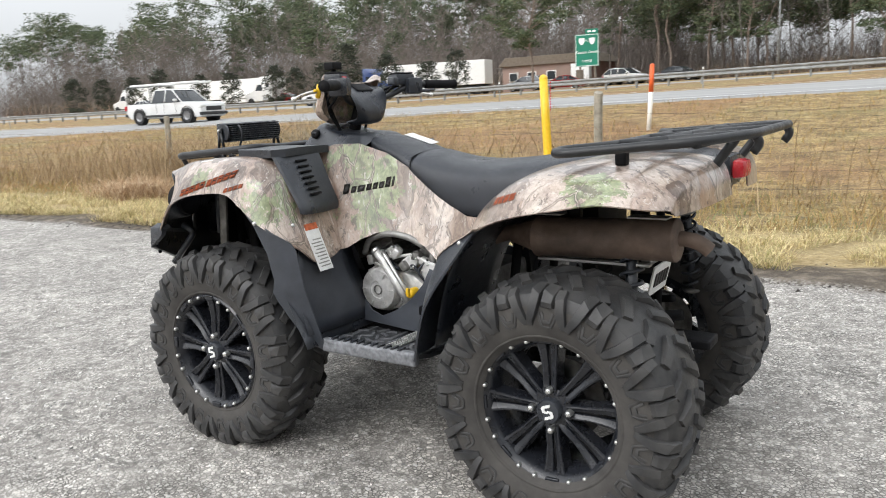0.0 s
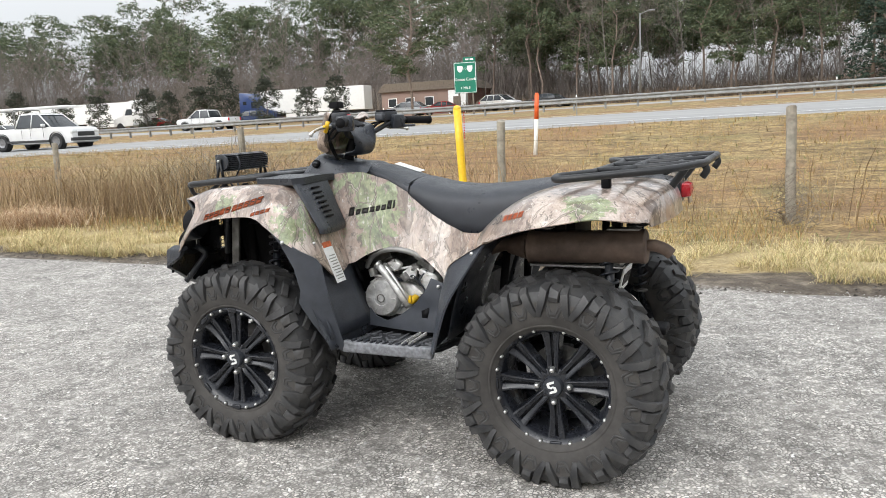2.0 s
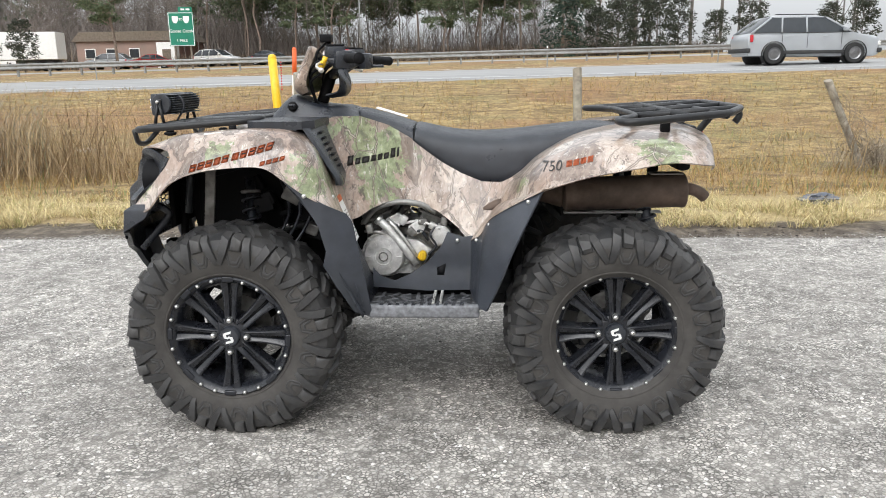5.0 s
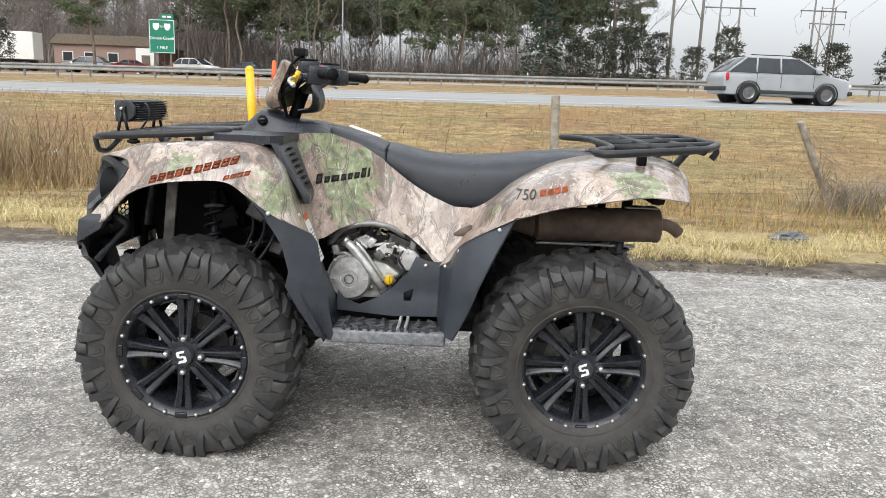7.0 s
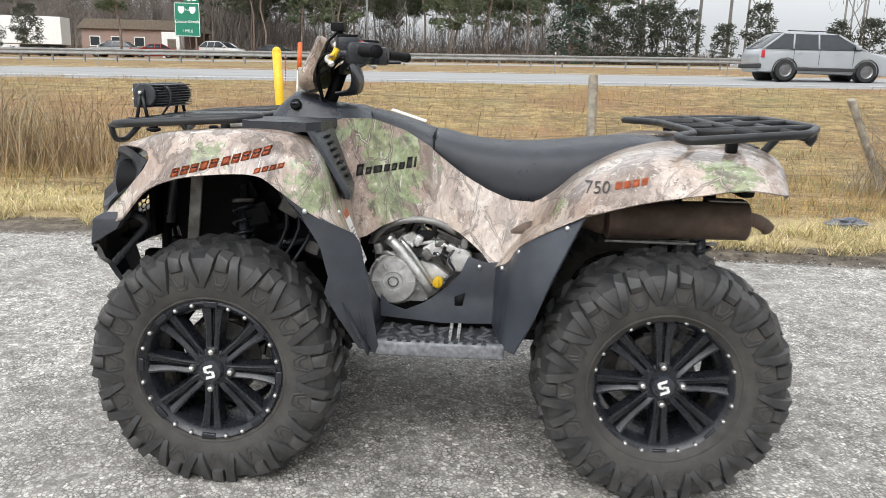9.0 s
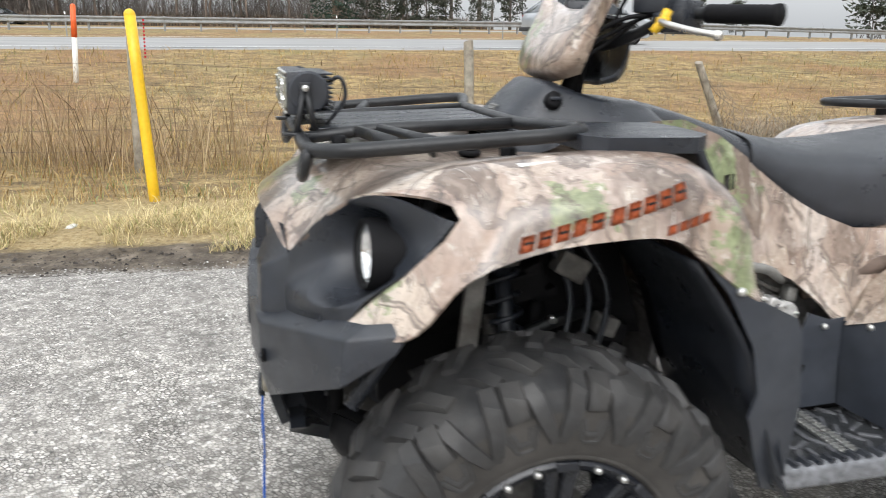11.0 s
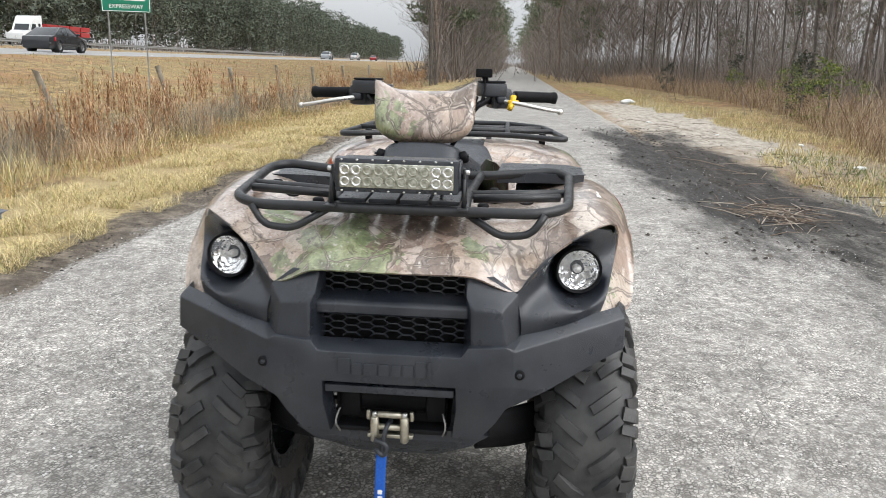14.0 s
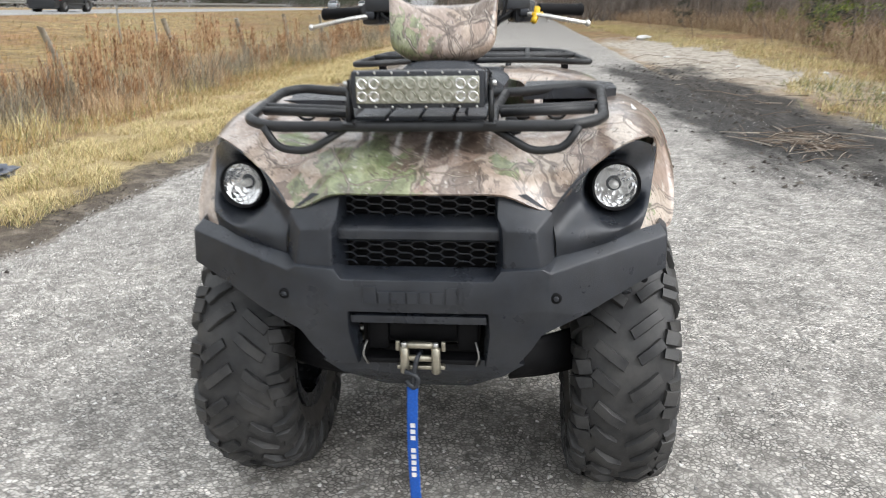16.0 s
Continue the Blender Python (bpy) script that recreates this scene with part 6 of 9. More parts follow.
for s in SIDES:
    part("rack_stay", tube([(-0.80, s * 0.355, 0.97), (-0.845, s * 0.33, 0.72)], 0.014, 10), PLASTIC, atv, "dark flat fender stay")
    part("fender_stay", boxed((-0.735, s * 0.40, 0.80), (0.035, 0.012, 0.30), 0.003, Matrix.Rotation(radians(6), 4, "Y")), ALLOY_DARK, atv, "dull flat steel stay in the front arch")
    part("tie_rod", tube([(-0.74, s * 0.10, 0.44), (-0.76, s * 0.38, 0.40)], 0.009, 8), STEEL, atv)
    rb = random.Random(5)
    for i in range(14):
        part("bracket", boxed((-0.62 + rb.uniform(-0.02, 0.22), s * rb.uniform(0.17, 0.26), rb.uniform(0.55, 0.82)), (rb.uniform(0.03, 0.07), 0.04, rb.uniform(0.02, 0.06)), 0.006, Matrix.Rotation(rb.uniform(-0.6, 0.6), 4, "Y")), PLASTIC_DEEP if i % 4 else ALLOY_DARK, atv, "dark bracket in the front arch", smooth=False)
    for q in range(3):
        part("brake_hose", tube(spline([(-0.55 + q * 0.03, s * 0.20, 0.85), (-0.50 + q * 0.04, s * 0.27, 0.70), (-0.60 + q * 0.03, s * 0.36, 0.52), (-0.64, s * 0.38, 0.44)], 5), 0.006, 6), PLASTIC, atv)

# ---- front: bumper, grille, lamps, winch
def faceted(name, points, faces, thick, material, parent, label="", bevel=0.004, sides=(1, -1)):
    """A moulded shell of flat facets, given for the right half and mirrored."""
    bm = bmesh.new()
    for sg in sides:
        vs = {k: bm.verts.new((p[0], p[1] * sg, p[2])) for k, p in points.items()}
        for f in faces:
            bm.faces.new([vs[k] for k in f.split()])
    bmesh.ops.remove_doubles(bm, verts=bm.verts, dist=0.0005)
    bmesh.ops.recalc_face_normals(bm, faces=bm.faces)
    sharp = [e for e in bm.edges if len(e.link_faces) == 2 and e.calc_face_angle(0.0) > 0.12]
    bmesh.ops.bevel(bm, geom=sharp, offset=bevel, segments=2, affect="EDGES", profile=0.5)
    bmesh.ops.recalc_face_normals(bm, faces=bm.faces)
    bmesh.ops.solidify(bm, geom=bm.faces[:], thickness=thick)
    return part(name, bm, material, parent, label, flat_angle=28)


bp = {"f0": (-1.112, 0.0, 0.694), "f1": (-1.111, 0.166, 0.694), "f2": (-1.105, 0.182, 0.716), "f3": (-1.100, 0.270, 0.720), "f4": (-1.095, 0.287, 0.708), "f5": (-0.975, 0.549, 0.766), "f6": (-0.885, 0.560, 0.772),
      "g0": (-1.040, 0.0, 0.703), "g1": (-1.040, 0.172, 0.703), "g2": (-1.050, 0.186, 0.724), "g3": (-1.050, 0.285, 0.728), "g4": (-1.040, 0.318, 0.738), "g5": (-0.945, 0.536, 0.784), "g6": (-0.875, 0.545, 0.786),
      "m0": (-1.111, 0.0, 0.618), "m1": (-1.109, 0.156, 0.618), "m3": (-1.094, 0.287, 0.622), "c1": (-0.985, 0.549, 0.692), "c2": (-0.902, 0.558, 0.742), "d1": (-1.015, 0.470, 0.655), "d2": (-1.065, 0.360, 0.602),
      "d3": (-1.082, 0.274, 0.562), "d4": (-1.072, 0.251, 0.520), "d5": (-1.060, 0.213, 0.468), "d6": (-1.066, 0.148, 0.472), "d8": (-1.095, 0.158, 0.560), "r0": (-1.050, 0.0, 0.612), "r1": (-1.050, 0.150, 0.612), "r6": (-1.010, 0.140, 0.470)}
bumper = faceted("bumper", bp, ["f0 f1 m1 m0", "f1 f2 f3 f4 m3 m1", "f4 f5 c1 d1 d2 m3", "f5 f6 c2 c1", "g0 g1 f1 f0", "g1 g2 f2 f1", "g2 g3 f3 f2", "g3 g4 f4 f3", "g4 g5 f5 f4", "g5 g6 f6 f5",
                                "m3 d2 d3", "m1 m3 d3 d8", "d8 d3 d4 d5 d6", "m0 m1 r1 r0", "m1 d8 r1", "d8 d6 r6 r1"], 0.018, PLASTIC, atv, "black moulded front bumper with crisp facets")
for s in SIDES:
    part("bumper_bolt", cyl((-1.0905, s * 0.302, 0.652), 0.0125, 0.006, "x", 16, 0.002), PLASTIC_DEEP, bumper)
    part("bolt_head", cyl((-1.0945, s * 0.302, 0.652), 0.006, 0.004, "x", 6, 0.001), PLASTIC, bumper)
    part("tip_bolt", cyl((-0.999, s * 0.50, 0.667), 0.008, 0.006, "x", 12, 0.002), PLASTIC_DEEP, bumper)
    tri = tube(fillet([(-0.96, s * 0.47, 0.62), (-0.86, s * 0.44, 0.74), (-0.90, s * 0.46, 0.77)], 0.03), 0.012, 8)
    part("bumper_brace", tri, PLASTIC, bumper)
for i in range(8):
    w = (0.030, 0.024, 0.030, 0.024, 0.022, 0.024, 0.024, 0.010)[i]
    y0 = 0.118 - sum((0.034, 0.029, 0.034, 0.029, 0.027, 0.029, 0.028, 0.014)[:i])
    h = 0.040 if i in (0, 6, 7) else 0.029
    part("relief_bar", boxed((-1.1125, y0 - w / 2, 0.640 + h / 2), (0.004, w, h), 0.0015), PLASTIC, bumper, "raised plain bar moulded in the bumper", smooth=False)
part("lower_bar", prism([(-1.075, 0.612), (-1.098, 0.606), (-1.098, 0.588), (-1.075, 0.583)], "y", -0.152, 0.152, 0.004), PLASTIC, bumper, flat_angle=35)
up = {"a": (-1.040, 0.291, 0.830), "b": (-1.052, 0.234, 0.874), "c": (-1.052, 0.172, 0.866), "d": (-1.082, 0.170, 0.828), "e": (-1.092, 0.190, 0.803), "f": (-1.088, 0.256, 0.800), "h": (-1.094, 0.190, 0.700), "i": (-1.090, 0.272, 0.706),
      "j": (-1.030, 0.312, 0.722), "k": (-1.020, 0.168, 0.700), "l": (-1.020, 0.164, 0.866)}
for s in SIDES:
    faceted("grille_upright", up, ["b c d e f a", "e h i f", "f i j a", "c l k h e d"], 0.012, PLASTIC, atv, "black grille upright with a bevelled top", 0.005, (s,))
part("grille_bar", prism([(-1.010, 0.818), (-1.058, 0.803), (-1.068, 0.795), (-1.068, 0.774), (-1.055, 0.766), (-1.010, 0.762)], "y", -0.178, 0.178, 0.004), PLASTIC, atv, "black grille crossbar", flat_angle=30)


def honeycomb(y0, y1, z0, z1, x, r=0.0105, wide=2.1):
    """A mesh of flat hexagonal openings."""
    bm = bmesh.new()
    dy, dz = r * 1.5 * wide, r * math.sqrt(3)
    i = 0
    y = y0
    while y <= y1:
        z = z0 + (dz / 2 if i % 2 else 0)
        while z <= z1:
            ring = [(x, y + r * wide * math.cos(k * math.pi / 3), z + r * math.sin(k * math.pi / 3)) for k in range(6)]
            for k in range(6):
                a, b = Vector(ring[k]), Vector(ring[(k + 1) % 6])
                if z0 - 0.001 <= min(a.z, b.z) and max(a.z, b.z) <= z1 + 0.012 and k < 4:
                    tube([a, b], 0.0022, 4, bm=bm, caps=False)
            z += dz
        y += dy
        i += 1
    return bm


part("upper_mesh", honeycomb(-0.165, 0.175, 0.815, 0.866, -1.022), PLASTIC, atv, "black honeycomb grille mesh", smooth=False)
part("lower_mesh", honeycomb(-0.165, 0.175, 0.706, 0.758, -1.034), PLASTIC, atv, "black honeycomb grille mesh", smooth=False)
# near-black board added behind the mesh to give the hollow its shade
part("grille_shade_board", boxed((-0.955, 0, 0.765), (0.02, 0.42, 0.24), 0.005), PLASTIC_DEEP, atv)


for s in SIDES:
    rows = [[(-1.040, 0.289, 0.832), (-0.989, 0.363, 0.907), (-0.919, 0.467, 0.962), (-0.812, 0.540, 0.934)],
            [(-1.042, 0.294, 0.800), (-0.966, 0.362, 0.845), (-0.893, 0.446, 0.868), (-0.862, 0.527, 0.872)],
            [(-1.048, 0.300, 0.768), (-1.034, 0.352, 0.782), (-0.998, 0.430, 0.795), (-0.935, 0.508, 0.815)],
            [(-1.046, 0.303, 0.722), (-1.030, 0.352, 0.733), (-1.003, 0.420, 0.750), (-0.966, 0.489, 0.769)]]
    cup = loft([[(x, s * y, z) for x, y, z in r] for r in rows], 12, 12)
    for v in cup.verts:
        away = math.hypot(v.co.y - s * 0.436, v.co.z - 0.864)
        t = min(1.0, max(0.0, (0.082 - away) / 0.022))
        v.co.x += (max(v.co.x, -0.892) - v.co.x) * t * t * (3 - 2 * t)
    bmesh.ops.recalc_face_normals(cup, faces=cup.faces)
    bmesh.ops.solidify(cup, geom=cup.faces[:], thickness=0.005)
    shroud = part("lamp_shroud", cup, PLASTIC, atv, "black headlamp surround", flat_angle=55)
    lamp = Matrix.Translation((-0.922, s * 0.436, 0.864)) @ aim((0, 0, 0), (-1, s * 0.10, 0.06))
    head = part("headlamp", lathe([(0.056, -0.05), (0.058, 0.004), (0.055, 0.012), (0.0495, 0.008), (0.0495, -0.02)], 36, None, lamp), PLASTIC_DEEP, atv, "round headlamp with clear lens", flat_angle=40)
    part("reflector", lathe([(0.0, -0.034), (0.015, -0.032), (0.033, -0.02), (0.0495, 0.0)], 32, None, lamp), MIRROR, head, "bright reflector")
    lens = part("lens", lathe([(0.0495, 0.004), (0.040, 0.010), (0.024, 0.014), (0.0, 0.016)], 32, None, lamp), GLASS, head, "clear lens")
    lens.visible_shadow = False
    part("bulb_cap", lathe([(0.0, 0.0), (0.008, -0.002), (0.010, -0.012), (0.010, -0.03)], 16, None, lamp), ALLOY, head)

for s in SIDES:
    part("arm_guard", loft([[(-0.96, s * 0.20, 0.475), (-0.90, s * 0.30, 0.485), (-0.80, s * 0.40, 0.475)], [(-0.97, s * 0.21, 0.43), (-0.91, s * 0.31, 0.42), (-0.81, s * 0.41, 0.40)], [(-0.95, s * 0.20, 0.385), (-0.89, s * 0.30, 0.37), (-0.79, s * 0.40, 0.35)]], 4, 4, 0.008), PLASTIC_DEEP, atv, "black suspension arm guard")
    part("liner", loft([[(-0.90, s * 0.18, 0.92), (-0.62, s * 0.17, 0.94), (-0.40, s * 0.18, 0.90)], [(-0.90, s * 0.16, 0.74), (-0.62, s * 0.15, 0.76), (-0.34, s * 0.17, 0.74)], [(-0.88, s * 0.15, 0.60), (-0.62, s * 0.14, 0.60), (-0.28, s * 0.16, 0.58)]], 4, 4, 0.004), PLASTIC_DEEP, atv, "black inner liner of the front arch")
skid = part("skid_plate", sheet([(-0.235, 0.470), (-0.19, 0.440), (-0.105, 0.366), (0.105, 0.366), (0.19, 0.440), (0.235, 0.470), (0.20, 0.478), (-0.20, 0.478)], lambda u, v: (-1.045 + 1.2 * max(0, 0.44 - v), u, v), 0.03, 0.03), PLASTIC, atv, "black front skid plate", flat_angle=35)
part("winch_plate", boxed((-1.035, 0, 0.478), (0.05, 0.27, 0.012), 0.003), PLASTIC_DEEP, atv)
winch = part("winch", cyl((-0.975, 0, 0.535), 0.040, 0.25, "y", 24, 0.008), PLASTIC_DEEP, atv, "black winch drum behind the bumper", flat_angle=40)
for s in SIDES:
    part("winch_end", boxed((-0.985, s * 0.105, 0.535), (0.09, 0.05, 0.085), 0.012), PLASTIC_DEEP, winch, flat_angle=40)
fair = part("fairlead", boxed((-1.066, 0, 0.470), (0.02, 0.11, 0.010), 0.003), BRASS, atv, "zinc-plated roller fairlead")
for s in SIDES:
    part("vertical_roller", cyl((-1.082, s * 0.036, 0.492), 0.0105, 0.066, "z", 16, 0.004), BRASS, fair)
    part("roller_pin", cyl((-1.082, s * 0.036, 0.530), 0.0065, 0.012, "z", 10, 0.002), STEEL, fair)
    part("bracket_ear", boxed((-1.070, s * 0.052, 0.522), (0.010, 0.010, 0.024), 0.003), BRASS, fair)
    part("tow_hook", tube(fillet([(-1.06, s * 0.125, 0.47), (-1.075, s * 0.135, 0.50), (-1.06, s * 0.125, 0.53)], 0.02), 0.0022, 6), GREY_STEEL, atv)
part("top_roller", cyl((-1.075, 0, 0.526), 0.008, 0.060, "y", 14, 0.002), BRASS, fair)
part("lower_roller", cyl((-1.075, 0, 0.494), 0.008, 0.060, "y", 14, 0.002), BRASS, fair)
part("winch_cable", tube(spline([(-1.06, 0.0, 0.505), (-1.085, 0.008, 0.495), (-1.092, 0.014, 0.46), (-1.092, 0.016, 0.425)], 4), 0.006, 8), PLASTIC, atv, "black synthetic winch cable")
part("cable_hook", tube(fillet([(-1.094, 0.035, 0.47), (-1.096, 0.0, 0.455), (-1.096, 0.012, 0.425), (-1.094, 0.032, 0.445)], 0.015), 0.006, 8), PLASTIC, atv)
strap_pts = spline([(-1.092, 0.018, 0.430), (-1.096, 0.020, 0.36), (-1.094, 0.022, 0.28), (-1.100, 0.019, 0.19), (-1.098, 0.017, 0.115)], 5)
strap = part("hook_strap", loft([[(p[0] + 0.002 * math.sin(p[2] * 40), p[1] - 0.0125, p[2]), (p[0], p[1], p[2]), (p[0] - 0.002, p[1] + 0.0125, p[2])] for p in strap_pts], 1, 2, 0.0025), BLUE_STRAP, atv, "blue nylon hook strap hanging to the ground")
bm = bmesh.new()
for i in range(9):
    if i == 3:
        continue
    z = 0.335 - i * 0.0165
    box(bm, (-1.1015, 0.0195, z), (0.0015, 0.011, 0.011), 0)
part("strap_print", bm, WHITE_FILM, strap, "white plain bars printed on the strap", smooth=False)

# ---- front rack and light bar
R = 0.0125
rack = part("front_rack", tube(fillet([(-1.005, -0.33, 1.012), (-0.955, -0.400, 1.020), (-0.60, -0.425, 1.045), (-0.545, -0.385, 1.050), (-0.600, -0.19, 1.040), (-0.600, 0.19, 1.040), (-0.545, 0.385, 1.050), (-0.60, 0.425, 1.045), (-0.955, 0.400, 1.020), (-1.005, 0.33, 1.012)], 0.04, 5, True), R, 12, True), RACK, atv, "black tubular front carrier")
for s in SIDES:
    for y, x0, x1 in ((0.160, -1.003, -0.60),):
        part("rack_bar", tube(fillet([(x0, s * y, 1.012), (-0.88, s * y, 1.028), (x1, s * (y + 0.02), 1.040)], 0.05), R * 0.92, 10), RACK, rack)
    part("cross_bar", tube([(-0.86, s * 0.160, 1.028), (-0.80, s * 0.405, 1.030)], R * 0.85, 10), RACK, rack)
    part("upper_loop", tube(fillet([(-0.90, s * 0.175, 1.026), (-0.87, s * 0.385, 1.030)], 0.03), R * 0.85, 10), RACK, rack)
    part("front_hoop", tube(fillet([(-1.006, s * 0.345, 1.012), (-1.012, s * 0.315, 0.965), (-1.012, s * 0.245, 0.958), (-0.995, s * 0.165, 1.005)], 0.025), 0.009, 10), RACK, rack)
    for x, y in ((-0.94, 0.20), (-0.70, 0.22), (-0.68, 0.38)):
        part("rack_foot", cyl((x, s * y, 1.002), 0.014, 0.040, "z", 14, 0.004), PLASTIC_DEEP, rack)
        part("foot_flange", cyl((x, s * y, 0.990), 0.022, 0.010, "z", 14, 0.003), PLASTIC_DEEP, rack)
    part("tie_hook", tube(fillet([(-0.80, s * 0.33, 1.022), (-0.79, s * 0.32, 0.998), (-0.79, s * 0.29, 0.998), (-0.80, s * 0.28, 1.022)], 0.012), 0.004, 6), RACK, rack)
for i in range(4):
    y = -0.112 + i * 0.0747
    part("rack_plank", boxed((-0.795, y, 1.030), (0.36, 0.068, 0.012), 0.004, Matrix.Rotation(radians(-2), 4, "Y")), PLASTIC, rack, "black ribbed plastic plank", flat_angle=40)

bar = part("light_bar", boxed((-0.985, -0.003, 1.092), (0.040, 0.285, 0.078), 0.006), PLASTIC, atv, "black two-row LED light bar", flat_angle=40)
bar.matrix_basis = pose(-0.022, 0, 0)
part("bar_face", boxed((-1.0065, -0.003, 1.092), (0.006, 0.262, 0.056), 0.002), LED, bar, "pale LED lens plate")
cup = None
for i in range(10):
    for j in range(2):
        big = i < 2 or i > 7
        c = (-1.0105, -0.003 + (i - 4.5) * 0.0262, 1.092 + (j - 0.5) * 0.026)
        r = 0.0115
        cupm = lathe([(r, 0.0), (r, -0.002), (r * 0.9, -0.003), (r * 0.6, 0.002), (r * 0.3, 0.003), (0.0, 0.004)], 14, None, Matrix.Translation(c) @ Matrix.Rotation(radians(-90), 4, "Z"))
        part("led_cup", cupm, MIRROR if big else LED, bar, "round LED reflector cup")
for i in range(9):
    part("cooling_fin", boxed((-0.945, -0.003, 1.058 + i * 0.0085), (0.052, 0.262, 0.0032), 0.001), PLASTIC, bar)
for i in range(8):
    for z in (1.1275, 1.0565):
        part("bezel_screw", cyl((-1.006, -0.003 + (i - 3.5) * 0.036, z), 0.0025, 0.004, "x", 8), STEEL, bar)
for s in SIDES:
    end = part("bar_end", lathe([(0.0, -0.004), (0.034, -0.004), (0.038, 0.0), (0.034, 0.004), (0.0, 0.004)], 20, None, Matrix.Translation((-0.965, s * 0.143 - 0.003, 1.094))), PLASTIC, bar, flat_angle=40)
    br = tube([(-0.975, s * 0.153 - 0.003, 1.098), (-0.990, s * 0.155 - 0.003, 1.018)], 0.006, 6)
    tube([(-0.970, s * 0.153 - 0.003, 1.098), (-0.955, s * 0.155 - 0.003, 1.022)], 0.006, 6, bm=br)
    box(br, (-0.985, s * 0.153 - 0.003, 1.020), (0.06, 0.026, 0.006), 0.002)
    box(br, (-0.972, s * 0.153 - 0.003, 1.100), (0.022, 0.006, 0.024), 0.002)
    part("bar_bracket", br, RACK, bar, "black steel bracket")
    part("bracket_bolt", cyl((-0.972, s * 0.160 - 0.003, 1.102), 0.006, 0.012, "y", 8, 0.001), STEEL, bar)
part("bar_cable", tube(spline([(-0.935, -0.10, 1.10), (-0.905, -0.115, 1.12), (-0.895, -0.11, 1.08), (-0.93, -0.10, 1.03)], 6), 0.004, 6), PLASTIC, bar)

# ---- handlebars
pod = mirrored([
    [(-0.475, 0, 1.112), (-0.473, 0.06, 1.113), (-0.462, 0.105, 1.122), (-0.440, 0.115, 1.130)],
    [(-0.505, 0, 1.135), (-0.500, 0.08, 1.137), (-0.480, 0.135, 1.150), (-0.440, 0.145, 1.165)],
    [(-0.495, 0, 1.180), (-0.490, 0.08, 1.182), (-0.468, 0.142, 1.200), (-0.425, 0.150, 1.210)],
    [(-0.460, 0, 1.222), (-0.456, 0.08, 1.226), (-0.440, 0.146, 1.254), (-0.405, 0.150, 1.254)],
    [(-0.430, 0, 1.252), (-0.428, 0.08, 1.258), (-0.420, 0.146, 1.292), (-0.390, 0.150, 1.282)],
    [(-0.390, 0, 1.262), (-0.390, 0.08, 1.265), (-0.385, 0.120, 1.272), (-0.375, 0.130, 1.262)],
])
part("handlebar_cover", loft(pod, 4, 4, 0.004), CAMO, atv, "camouflage handlebar cover", flat_angle=50)
dash = mirrored([
    [(-0.40, 0, 1.255), (-0.40, 0.06, 1.255), (-0.40, 0.10, 1.25)],
    [(-0.345, 0, 1.225), (-0.345, 0.065, 1.225), (-0.350, 0.11, 1.235)],
    [(-0.310, 0, 1.165), (-0.310, 0.060, 1.168), (-0.325, 0.095, 1.185)],
    [(-0.318, 0, 1.115), (-0.318, 0.045, 1.118), (-0.335, 0.075, 1.13)],
    [(-0.370, 0, 1.105), (-0.370, 0.050, 1.105), (-0.380, 0.085, 1.115)],
])
dashboard = part("dashboard", loft(dash, 4, 4, 0.006), PLASTIC, atv, "black dashboard pod", flat_angle=50)
part("display", boxed((-0.368, 0, 1.243), (0.05, 0.09, 0.006), 0.003, Matrix.Rotation(radians(30), 4, "Y")), PLASTIC_DEEP, dashboard)
part("steering_stem", tube([(-0.44, 0, 1.02), (-0.375, 0, 1.19)], 0.022, 12), PLASTIC_DEEP, atv)
bars_path = fillet([(-0.205, -0.385, 1.243), (-0.285, -0.21, 1.250), (-0.365, -0.085, 1.185), (-0.365, 0.085, 1.185), (-0.285, 0.21, 1.250), (-0.205, 0.385, 1.243)], 0.06)
hbar = part("handlebar", tube(bars_path, 0.011, 12), RACK, atv, "black handlebar tube")
